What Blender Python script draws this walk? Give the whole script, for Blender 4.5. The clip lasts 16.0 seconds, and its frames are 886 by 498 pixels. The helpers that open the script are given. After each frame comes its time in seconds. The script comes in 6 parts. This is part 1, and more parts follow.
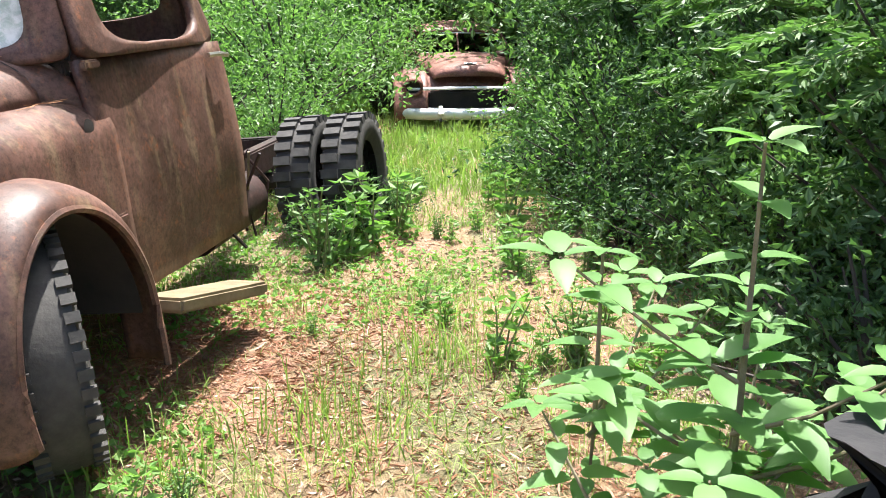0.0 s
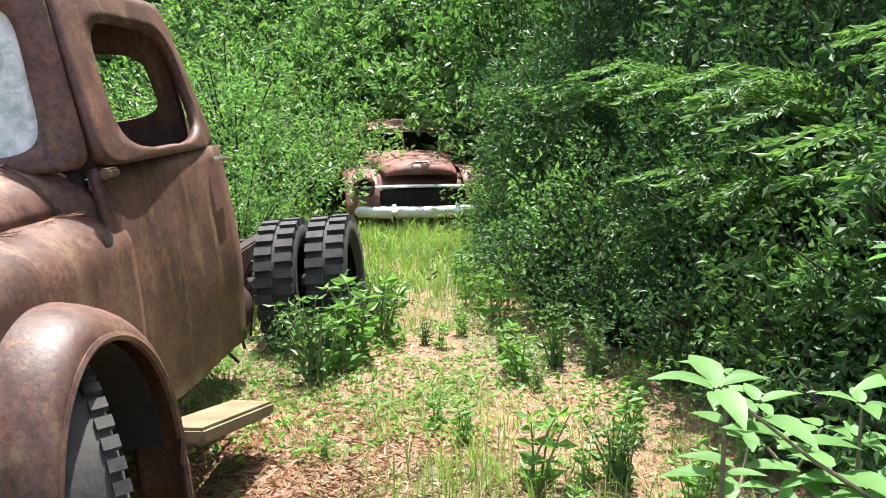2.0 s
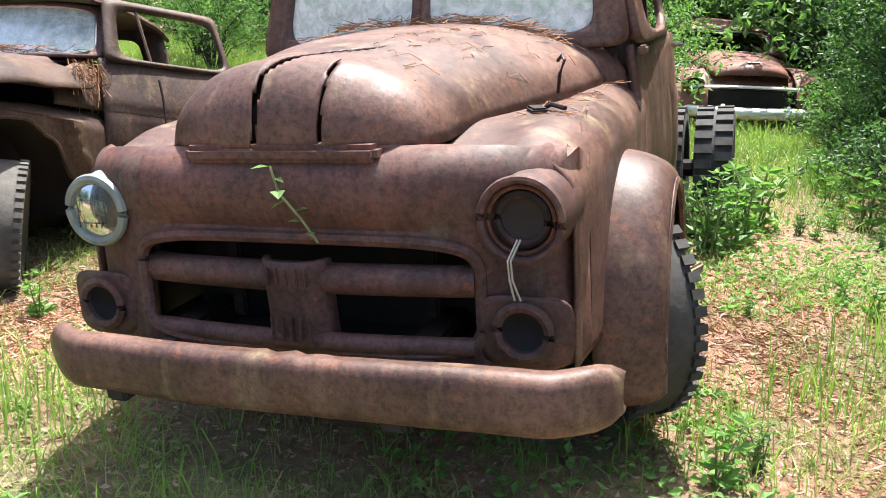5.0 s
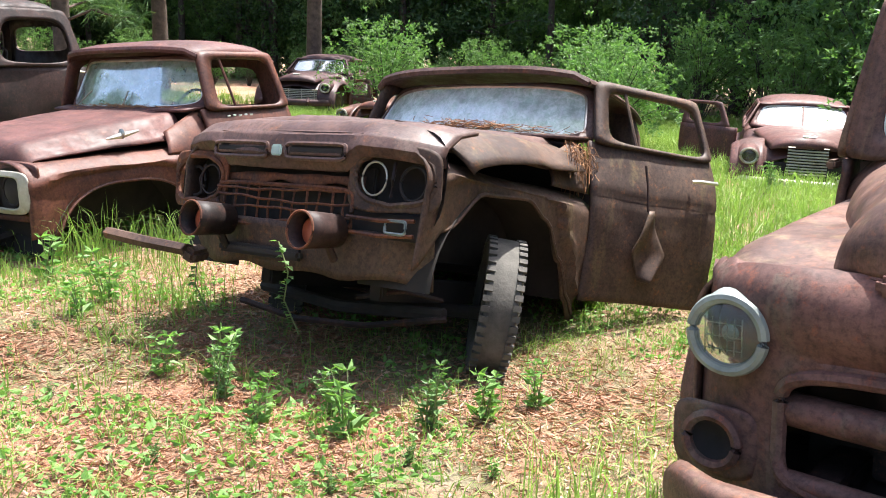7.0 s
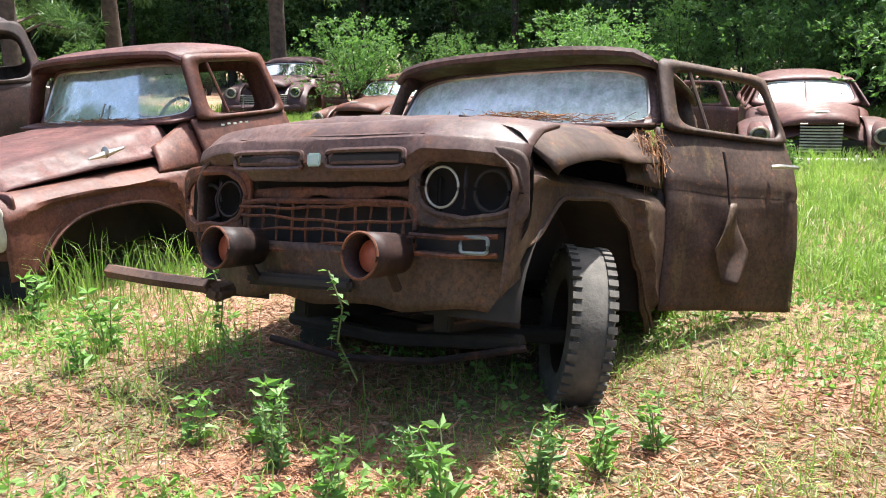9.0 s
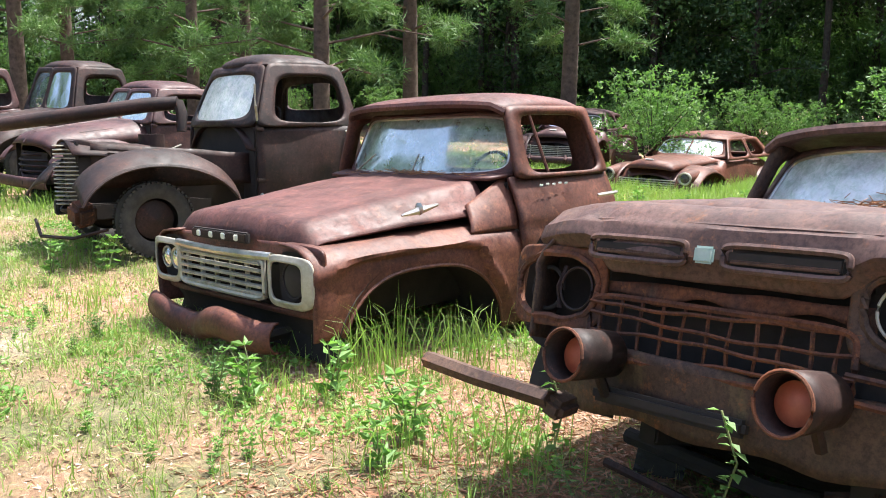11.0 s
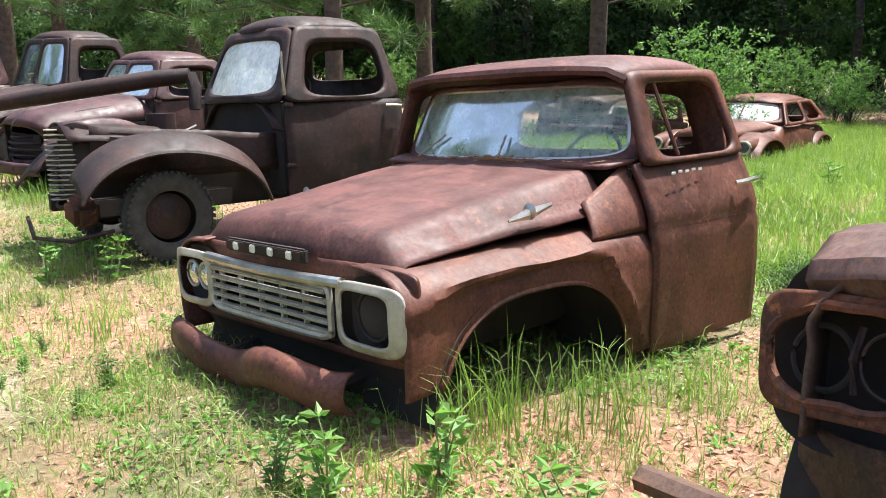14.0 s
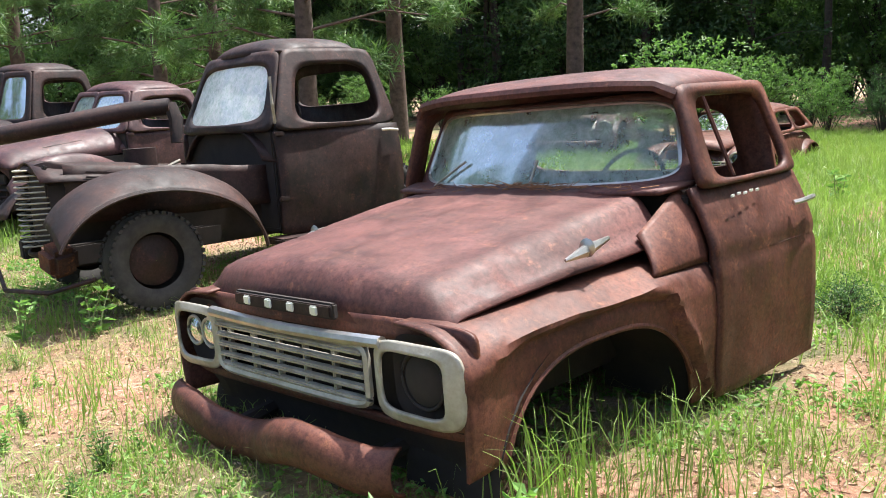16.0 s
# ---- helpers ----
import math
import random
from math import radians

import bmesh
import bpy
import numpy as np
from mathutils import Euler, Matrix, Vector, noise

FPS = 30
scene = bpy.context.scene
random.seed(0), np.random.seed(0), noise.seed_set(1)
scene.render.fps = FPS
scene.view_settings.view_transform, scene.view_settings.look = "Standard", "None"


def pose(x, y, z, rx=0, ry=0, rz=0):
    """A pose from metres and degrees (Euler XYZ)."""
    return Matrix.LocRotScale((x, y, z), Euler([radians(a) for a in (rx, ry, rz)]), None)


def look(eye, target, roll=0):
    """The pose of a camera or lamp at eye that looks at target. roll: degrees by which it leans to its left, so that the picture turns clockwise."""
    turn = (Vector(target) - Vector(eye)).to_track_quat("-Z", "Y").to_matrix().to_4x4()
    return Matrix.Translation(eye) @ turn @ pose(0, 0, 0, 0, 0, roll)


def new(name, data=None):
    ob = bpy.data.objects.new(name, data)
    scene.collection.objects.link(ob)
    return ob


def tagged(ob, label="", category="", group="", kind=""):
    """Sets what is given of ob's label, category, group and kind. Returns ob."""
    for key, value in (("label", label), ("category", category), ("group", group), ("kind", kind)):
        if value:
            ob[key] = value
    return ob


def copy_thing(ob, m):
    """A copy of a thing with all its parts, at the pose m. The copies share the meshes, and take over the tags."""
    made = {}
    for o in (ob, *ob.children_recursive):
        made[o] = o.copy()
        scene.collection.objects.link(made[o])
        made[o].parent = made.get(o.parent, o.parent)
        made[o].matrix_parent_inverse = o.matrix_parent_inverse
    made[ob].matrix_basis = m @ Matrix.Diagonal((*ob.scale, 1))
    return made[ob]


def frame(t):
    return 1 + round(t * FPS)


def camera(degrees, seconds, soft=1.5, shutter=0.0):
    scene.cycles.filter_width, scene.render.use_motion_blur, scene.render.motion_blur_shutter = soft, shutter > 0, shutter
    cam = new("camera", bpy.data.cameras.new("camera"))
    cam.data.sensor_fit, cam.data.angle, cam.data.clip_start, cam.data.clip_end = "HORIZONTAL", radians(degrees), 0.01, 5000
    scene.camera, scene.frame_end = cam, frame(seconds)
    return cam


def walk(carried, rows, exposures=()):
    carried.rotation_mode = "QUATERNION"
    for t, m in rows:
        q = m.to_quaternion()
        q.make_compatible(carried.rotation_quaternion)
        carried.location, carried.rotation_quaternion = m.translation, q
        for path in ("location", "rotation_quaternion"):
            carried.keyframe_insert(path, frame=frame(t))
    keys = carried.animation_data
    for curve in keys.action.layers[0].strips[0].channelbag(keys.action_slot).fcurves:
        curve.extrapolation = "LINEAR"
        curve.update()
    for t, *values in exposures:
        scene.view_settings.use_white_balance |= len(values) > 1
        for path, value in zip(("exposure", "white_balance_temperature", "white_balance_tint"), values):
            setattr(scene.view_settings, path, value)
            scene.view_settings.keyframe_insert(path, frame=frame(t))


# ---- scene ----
cam = camera(54.8, 16.0, soft=1.0)
PATH = [
    (0, (0.243, -0.048, 1.527), (0.177, 1.867, 0.954), 0.0),
    (0.5, (0.098, 0.053, 1.536), (0.108, 2.007, 1.109), -1.5),
    (1, (0.005, 0.108, 1.56), (0.028, 2.08, 1.225), -0.1),
    (1.5, (-0.083, 0.149, 1.559), (-0.055, 2.12, 1.224), 0.6),
    (2, (-0.236, 0.167, 1.551), (-0.095, 2.129, 1.188), 0.3),
    (2.5, (-0.43, 0.12, 1.538), (-0.299, 2.083, 1.174), -0.1),
    (3, (-0.49, 0.014, 1.516), (-0.511, 1.963, 1.064), 2.4),
    (3.2, (-0.497, -0.051, 1.523), (-0.57, 1.89, 1.046), 2.8),
    (5.3, (-1.303, -0.521, 1.5), (-1.837, 1.314, 0.91), 0.7),
    (5.5, (-1.396, -0.541, 1.502), (-2.046, 1.263, 0.935), 0.0),
    (6, (-1.643, -0.595, 1.496), (-2.433, 1.157, 0.943), -1.0),
    (6.5, (-1.902, -0.537, 1.504), (-2.864, 1.136, 0.978), 1.0),
    (7, (-2.12, -0.423, 1.518), (-3.222, 1.183, 1.063), 2.0),
    (7.5, (-2.347, -0.368, 1.494), (-3.453, 1.242, 1.066), 1.4),
    (8, (-2.572, -0.33, 1.461), (-3.622, 1.309, 1.001), -0.8),
    (8.2, (-2.64, -0.273, 1.44), (-3.653, 1.388, 0.978), -1.3),
    (10.3, (-3.422, 0.1, 1.461), (-4.74, 1.549, 1.058), 0.4),
    (10.5, (-3.521, 0.158, 1.465), (-4.934, 1.52, 1.08), 0.4),
    (11, (-3.732, 0.254, 1.474), (-5.228, 1.536, 1.128), 0.8),
    (11.5, (-4.002, 0.317, 1.464), (-5.492, 1.612, 1.141), -0.2),
    (12, (-4.241, 0.387, 1.443), (-5.862, 1.52, 1.142), -1.8),
    (12.5, (-4.467, 0.508, 1.449), (-6.183, 1.498, 1.171), -2.4),
    (13, (-4.688, 0.534, 1.443), (-6.356, 1.588, 1.115), -2.0),
    (13.5, (-4.87, 0.56, 1.452), (-6.434, 1.739, 1.046), -1.1),
    (14, (-5.011, 0.66, 1.472), (-6.496, 1.933, 1.051), -0.4),
    (14.5, (-5.128, 0.698, 1.472), (-6.528, 2.059, 1.038), -0.7),
    (15, (-5.313, 0.682, 1.48), (-6.548, 2.183, 1.01), -0.6),
    (15.5, (-5.469, 0.694, 1.486), (-6.799, 2.112, 1.019), -0.5),
    (16, (-5.58, 0.766, 1.482), (-7.023, 2.098, 1.103), -2.4),
]
walk(cam, [(t, look(eye, target, roll)) for t, eye, target, roll in PATH],
     [(0, 1.85, 6150, 10), (0.3, 1.78, 6150, 10), (0.8, 1.68, 6150, 10), (1.5, 1.68, 6150, 10), (3.0, 1.68, 6150, 10), (5.4, 1.72, 6150, 10), (7.0, 1.68, 6150, 10), (10.3, 1.64, 6150, 10), (12.5, 1.58, 6150, 10), (14.0, 1.46, 6150, 10), (16.0, 1.44, 6150, 10)])

# ---- light ----
world = bpy.data.worlds.new("world")
scene.world = world
world.use_nodes = True
wn = world.node_tree.nodes
sky = wn.new("ShaderNodeTexSky")
sky.sky_type, sky.sun_disc = "NISHITA", False
SUN_TO = Vector((0.05, 0.36, 1.0)).normalized()
sky.air_density, sky.dust_density, sky.ozone_density = 1.0, 4.5, 0.6
sky.sun_elevation = math.asin(SUN_TO.z)
sky.sun_rotation = math.atan2(SUN_TO.x, SUN_TO.y)
world.node_tree.links.new(sky.outputs[0], wn["Background"].inputs[0])
wn["Background"].inputs[1].default_value = 0.13
sun = new("sun", bpy.data.lights.new("sun", "SUN"))
sun.data.energy, sun.data.angle, sun.data.color = 5.0, radians(0.6), (1.0, 0.95, 0.87)
sun.matrix_world = look(SUN_TO * 60, (0, 0, 0))

# ---- materials ----


def nodes_of(name):
    mat = bpy.data.materials.new(name)
    mat.use_nodes = True
    nt = mat.node_tree
    return mat, nt, nt.nodes["Principled BSDF"]


def ramp_of(nt, src, stops):
    r = nt.nodes.new("ShaderNodeValToRGB")
    els = r.color_ramp.elements
    while len(els) < len(stops):
        els.new(0.5)
    for e, (p, c) in zip(els, stops):
        e.position, e.color = p, (*c, 1)
    nt.links.new(src, r.inputs[0])
    return r.outputs[0]


def noise_of(nt, scale, detail=5.0, rough=0.6, coord="Object", dist=0.0, stretch=None):
    tc = nt.nodes.new("ShaderNodeTexCoord")
    n = nt.nodes.new("ShaderNodeTexNoise")
    n.inputs["Scale"].default_value, n.inputs["Detail"].default_value = scale, detail
    n.inputs["Roughness"].default_value, n.inputs["Distortion"].default_value = rough, dist
    out = tc.outputs[coord]
    if stretch:
        mp = nt.nodes.new("ShaderNodeMapping")
        mp.inputs["Scale"].default_value = stretch
        nt.links.new(out, mp.inputs[0])
        out = mp.outputs[0]
    nt.links.new(out, n.inputs["Vector"])
    return n.outputs["Fac"]


def mix_of(nt, fac, a, b):
    m = nt.nodes.new("ShaderNodeMix")
    m.data_type = "RGBA"
    for sock, v in ((m.inputs[0], fac), (m.inputs[6], a), (m.inputs[7], b)):
        if isinstance(v, (int, float)):
            sock.default_value = v
        elif isinstance(v, tuple):
            sock.default_value = (*v, 1)
        else:
            nt.links.new(v, sock)
    return m.outputs[2]


def bump_of(nt, bsdf, height, strength=0.3, dist=0.01):
    b = nt.nodes.new("ShaderNodeBump")
    b.inputs["Strength"].default_value, b.inputs["Distance"].default_value = strength, dist
    nt.links.new(height, b.inputs["Height"])
    nt.links.new(b.outputs[0], bsdf.inputs["Normal"])


def rust(name, dark, mid, accent, film, rough=0.6, film_at=0.55):
    """Old paint gone to rust: broad tone, blotches of a paler film, orange flecks, fine pits and runs."""
    mat, nt, b = nodes_of(name)
    broad = ramp_of(nt, noise_of(nt, 2.2, 6, 0.65), [(0.40, dark), (0.60, mid)])
    runs = ramp_of(nt, noise_of(nt, 3.5, 4, 0.6, stretch=(3.0, 3.0, 0.5)), [(film_at, (0, 0, 0)), (film_at + 0.22, (1, 1, 1))])
    c = mix_of(nt, runs, broad, film)
    blot = ramp_of(nt, noise_of(nt, 5.5, 7, 0.72, dist=0.6), [(0.52, (0, 0, 0)), (0.72, (0.55, 0.55, 0.55))])
    c = mix_of(nt, blot, c, tuple(v * 0.6 for v in dark))
    flecks = ramp_of(nt, noise_of(nt, 16, 10, 0.8), [(0.55, (0, 0, 0)), (0.70, (1, 1, 1))])
    c = mix_of(nt, flecks, c, accent)
    pits = ramp_of(nt, noise_of(nt, 45, 8, 0.8), [(0.36, (0.35, 0.35, 0.35)), (0.56, (1.15, 1.15, 1.15))])
    m = nt.nodes.new("ShaderNodeMix")
    m.data_type, m.blend_type = "RGBA", "MULTIPLY"
    m.inputs[0].default_value = 0.8
    nt.links.new(c, m.inputs[6])
    nt.links.new(pits, m.inputs[7])
    nt.links.new(m.outputs[2], b.inputs["Base Color"])
    rr = ramp_of(nt, noise_of(nt, 9, 5), [(0.3, (rough - 0.12,) * 3), (0.7, (min(1, rough + 0.2),) * 3)])
    nt.links.new(rr, b.inputs["Roughness"])
    b.inputs["Specular IOR Level"].default_value = 0.32
    bump_of(nt, b, noise_of(nt, 55, 8, 0.75), 0.35, 0.004)
    return mat


def plain(name, a, b2, scale=12, rough=0.8, metal=0.0, bump=0.2, bscale=60, coord="Object"):
    mat, nt, b = nodes_of(name)
    c = ramp_of(nt, noise_of(nt, scale, 6, 0.65, coord), [(0.3, a), (0.7, b2)])
    nt.links.new(c, b.inputs["Base Color"])
    b.inputs["Roughness"].default_value, b.inputs["Metallic"].default_value = rough, metal
    if bump:
        bump_of(nt, b, noise_of(nt, bscale, 5, 0.6, coord), bump, 0.006)
    return mat


def leafy(name, a, b2, trans=0.45, scale=0.7):
    """Leaf: colour varies from leaf to leaf and over the plant; light passes through."""
    mat, nt, b = nodes_of(name)
    geo = nt.nodes.new("ShaderNodeNewGeometry")
    c1 = ramp_of(nt, geo.outputs["Random Per Island"], [(0.0, a), (1.0, b2)])
    shade = ramp_of(nt, noise_of(nt, scale, 3, 0.5), [(0.3, tuple(v * 0.6 for v in a)), (0.7, b2)])
    c = mix_of(nt, 0.45, c1, shade)
    nt.links.new(c, b.inputs["Base Color"])
    b.inputs["Roughness"].default_value = 0.5
    b.inputs["Specular IOR Level"].default_value = 0.35
    tr = nt.nodes.new("ShaderNodeBsdfTranslucent")
    m2 = nt.nodes.new("ShaderNodeMix")
    m2.data_type, m2.blend_type = "RGBA", "MULTIPLY"
    m2.inputs[0].default_value = 1.0
    m2.inputs[7].default_value = (1.0, 1.22, 0.62, 1)
    nt.links.new(c, m2.inputs[6])
    nt.links.new(m2.outputs[2], tr.inputs[0])
    ms = nt.nodes.new("ShaderNodeMixShader")
    ms.inputs[0].default_value = trans
    nt.links.new(b.outputs[0], ms.inputs[1])
    nt.links.new(tr.outputs[0], ms.inputs[2])
    nt.links.new(ms.outputs[0], nt.nodes["Material Output"].inputs[0])
    return mat


def glassy(name, film, fac, rough=0.08, dirt=0.5):
    """Dirty pane: clear glass under a broken film of dust and algae; the whitest films also hold painted sky glare."""
    mat, nt, b = nodes_of(name)
    speck = ramp_of(nt, noise_of(nt, 24, 8, 0.72, dist=0.8), [(0.38, tuple(v * k for v, k in zip(film, (0.55, 0.66, 0.58)))), (0.58, film)])
    nt.links.new(speck, b.inputs["Base Color"])
    b.inputs["Roughness"].default_value = 0.35
    tp = nt.nodes.new("ShaderNodeBsdfTransparent")
    tp.inputs[0].default_value = (0.85, 0.93, 0.90, 1)
    gl = nt.nodes.new("ShaderNodeBsdfGlossy")
    gl.inputs["Roughness"].default_value = rough
    lw = nt.nodes.new("ShaderNodeFresnel")
    lw.inputs[0].default_value = 1.5
    m1 = nt.nodes.new("ShaderNodeMixShader")
    nt.links.new(lw.outputs[0], m1.inputs[0])
    nt.links.new(tp.outputs[0], m1.inputs[1])
    nt.links.new(gl.outputs[0], m1.inputs[2])
    f = ramp_of(nt, noise_of(nt, 7, 8, 0.7), [(dirt - 0.2, (fac * 0.5,) * 3), (dirt + 0.15, (min(1, fac * 1.4),) * 3)])
    m2 = nt.nodes.new("ShaderNodeMixShader")
    tl = nt.nodes.new("ShaderNodeBsdfTranslucent")
    tl.inputs[0].default_value = (*film, 1)
    m3 = nt.nodes.new("ShaderNodeMixShader")
    m3.inputs[0].default_value = 0.2
    nt.links.new(b.outputs[0], m3.inputs[1])
    nt.links.new(tl.outputs[0], m3.inputs[2])
    nt.links.new(f, m2.inputs[0])
    nt.links.new(m1.outputs[0], m2.inputs[1])
    nt.links.new(m3.outputs[0], m2.inputs[2])
    nt.links.new(m2.outputs[0], nt.nodes["Material Output"].inputs[0])
    bump_of(nt, b, noise_of(nt, 40, 6, 0.7), 0.3, 0.004)
    return mat


RUST_A = rust("rust_brown", (0.074, 0.040, 0.031), (0.150, 0.080, 0.060), (0.22, 0.085, 0.04), (0.20, 0.145, 0.085), 0.48, 0.55)
RUST_A2 = rust("rust_nose", (0.06, 0.032, 0.027), (0.13, 0.062, 0.05), (0.20, 0.06, 0.03), (0.12, 0.10, 0.075), 0.6, 0.56)
RUST_B = rust("rust_dark_olive", (0.042, 0.024, 0.018), (0.088, 0.052, 0.036), (0.19, 0.072, 0.026), (0.125, 0.090, 0.045), 0.6, 0.56)
RUST_BH = rust("rust_hood_umber", (0.062, 0.034, 0.029), (0.118, 0.068, 0.057), (0.18, 0.075, 0.035), (0.125, 0.082, 0.066), 0.5, 0.55)
RUST_B2 = rust("rust_orange", (0.05, 0.024, 0.018), (0.17, 0.06, 0.028), (0.30, 0.11, 0.035), (0.10, 0.07, 0.055), 0.75, 0.6)
RUST_C = rust("rust_red", (0.062, 0.026, 0.022), (0.118, 0.047, 0.040), (0.19, 0.08, 0.05), (0.12, 0.058, 0.048), 0.55, 0.60)
RUST_C2 = rust("rust_red_side", (0.058, 0.022, 0.016), (0.125, 0.046, 0.030), (0.22, 0.09, 0.045), (0.11, 0.052, 0.038), 0.5, 0.57)
RUST_D = rust("rust_black", (0.014, 0.0085, 0.0075), (0.040, 0.019, 0.016), (0.10, 0.04, 0.025), (0.055, 0.034, 0.030), 0.6, 0.62)
RUST_E = rust("rust_maroon", (0.035, 0.017, 0.018), (0.085, 0.040, 0.040), (0.13, 0.055, 0.035), (0.085, 0.048, 0.046), 0.5, 0.62)
RUST_K = rust("rust_salmon", (0.13, 0.055, 0.043), (0.24, 0.105, 0.08), (0.33, 0.18, 0.11), (0.28, 0.17, 0.14), 0.55, 0.56)
# Near-black: shade of recesses, arches and cabs put into the colour; also chassis iron.
DARK = plain("shade_black_metal", (0.012, 0.010, 0.009), (0.030, 0.022, 0.018), 8, 0.9)
CHROME = plain("weathered_chrome", (0.35, 0.33, 0.29), (0.62, 0.60, 0.55), 9, 0.32, 0.9, 0.15)
GRILLE_CREAM = plain("dull_grille_metal", (0.22, 0.20, 0.15), (0.52, 0.49, 0.41), 7, 0.5, 0.35, 0.25)
WHITE_CHROME = plain("pale_bumper", (0.45, 0.47, 0.44), (0.72, 0.74, 0.71), 5, 0.4, 0.3, 0.2)
RUBBER = plain("old_tyre_rubber", (0.022, 0.021, 0.020), (0.060, 0.056, 0.050), 10, 0.85, 0, 0.4, 40)
RUBBER_PALE = plain("pale_tyre_rubber", (0.04, 0.037, 0.033), (0.12, 0.11, 0.095), 7, 0.9, 0, 0.4, 50)
LAMP_RED = plain("faded_red_lens", (0.35, 0.07, 0.03), (0.50, 0.13, 0.06), 20, 0.5)
LAMP_RIM = plain("grey_green_rim", (0.13, 0.15, 0.14), (0.24, 0.27, 0.25), 14, 0.5, 0.2)
MINT = plain("mint_paint_remnant", (0.24, 0.36, 0.32), (0.38, 0.46, 0.42), 25, 0.6)
WOODY = plain("weathered_plank", (0.10, 0.075, 0.04), (0.23, 0.18, 0.10), 6, 0.85, 0, 0.5, 30)
BARK = plain("pine_bark", (0.05, 0.034, 0.026), (0.14, 0.10, 0.078), 9, 0.95, 0, 0.9, 14)
BARK_DARK = plain("dark_bark", (0.028, 0.022, 0.018), (0.08, 0.066, 0.055), 9, 0.95, 0, 0.9, 14)
STRAW = plain("pine_straw", (0.17, 0.075, 0.035), (0.36, 0.19, 0.09), 30, 0.9, 0, 0.0)
TWIG = plain("vine_twig", (0.10, 0.08, 0.05), (0.24, 0.20, 0.13), 20, 0.9, 0, 0.2)
STEM = plain("green_stem", (0.10, 0.14, 0.05), (0.20, 0.22, 0.09), 20, 0.7, 0, 0.0)
# FROST and HAZE_B: sky reflection put into the film's white, besides real grime.
FROST = glassy("frosted_windscreen", (0.95, 0.97, 0.93), 1.0, 0.2, 0.40)
HAZE = glassy("hazy_windscreen", (0.55, 0.68, 0.62), 0.42, 0.12, 0.5)
HAZE_B = glassy("milky_glare_windscreen", (0.90, 0.96, 0.95), 0.85, 0.22, 0.44)
CLEAR = glassy("dusty_pane", (0.5, 0.58, 0.54), 0.18, 0.06, 0.55)
LENS = glassy("lamp_lens", (0.30, 0.33, 0.30), 0.22, 0.1, 0.5)
DARK_OBJECT_M = plain("dark_object_black", (0.008, 0.008, 0.010), (0.028, 0.026, 0.026), 6, 0.95, 0, 0.8, 20)
PALE_PATCH = plain("bare_grey_primer", (0.30, 0.29, 0.27), (0.5, 0.48, 0.45), 30, 0.8)

GRASS_M = leafy("grass_blade", (0.13, 0.23, 0.045), (0.32, 0.42, 0.12), 0.45)
DRYGRASS_M = leafy("dry_grass_blade", (0.28, 0.24, 0.10), (0.46, 0.40, 0.20), 0.3)
LITTER_M = leafy("fallen_leaf", (0.17, 0.070, 0.040), (0.54, 0.40, 0.29), 0.1)
NEEDLE_LITTER_M = leafy("fallen_needle", (0.17, 0.062, 0.034), (0.46, 0.24, 0.14), 0.1)
WEED_M = leafy("weed_leaf", (0.11, 0.235, 0.05), (0.24, 0.40, 0.11), 0.45)
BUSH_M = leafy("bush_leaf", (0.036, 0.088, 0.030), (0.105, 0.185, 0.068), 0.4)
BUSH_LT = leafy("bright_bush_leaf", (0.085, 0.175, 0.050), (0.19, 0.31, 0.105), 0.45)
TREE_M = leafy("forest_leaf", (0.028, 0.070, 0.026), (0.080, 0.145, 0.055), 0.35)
# paler copy of the forest leaf, sunlight put into its colour
TREE_LT = leafy("sun_tinted_tree_leaf", (0.065, 0.15, 0.05), (0.16, 0.27, 0.10), 0.4)
NEEDLE_M = leafy("pine_needle", (0.065, 0.14, 0.05), (0.20, 0.31, 0.11), 0.35)
BIGLEAF_M = leafy("broad_sapling_leaf", (0.085, 0.19, 0.05), (0.17, 0.32, 0.10), 0.45, 3)

# ---- mesh tools ----


def finish(bm, mat, angle=38, smooth=True):
    me = bpy.data.meshes.new("mesh")
    bm.to_mesh(me)
    bm.free()
    if smooth:
        me.polygons.foreach_set("use_smooth", [True] * len(me.polygons))
        me.set_sharp_from_angle(angle=radians(angle))
    me.materials.append(mat)
    return me


def part(name, bm, mat, parent=None, label="", thick=0.0, m=None, angle=38, smooth=True):
    me = bm if isinstance(bm, bpy.types.Mesh) else finish(bm, mat, angle, smooth)
    ob = new(name, me)
    ob.parent = parent
    if m is not None:
        ob.matrix_local = m
    if thick:
        s = ob.modifiers.new("thickness", "SOLIDIFY")
        s.thickness, s.offset = thick, 0
    return tagged(ob, label)


def thing(name, m, label, category, group=""):
    ob = new(name)
    ob.empty_display_size = 0.2
    ob.matrix_world = m
    return tagged(ob, label, category, group)


def dent(p, amp, seed=0.0, scale=3.0):
    v = Vector(p)
    n = noise.noise_vector(v * scale + Vector((seed, seed * 1.7, seed * 0.3)))
    n2 = noise.noise_vector(v * scale * 3 + Vector((seed, 5, 9)))
    return v + n * amp + n2 * amp * 0.35


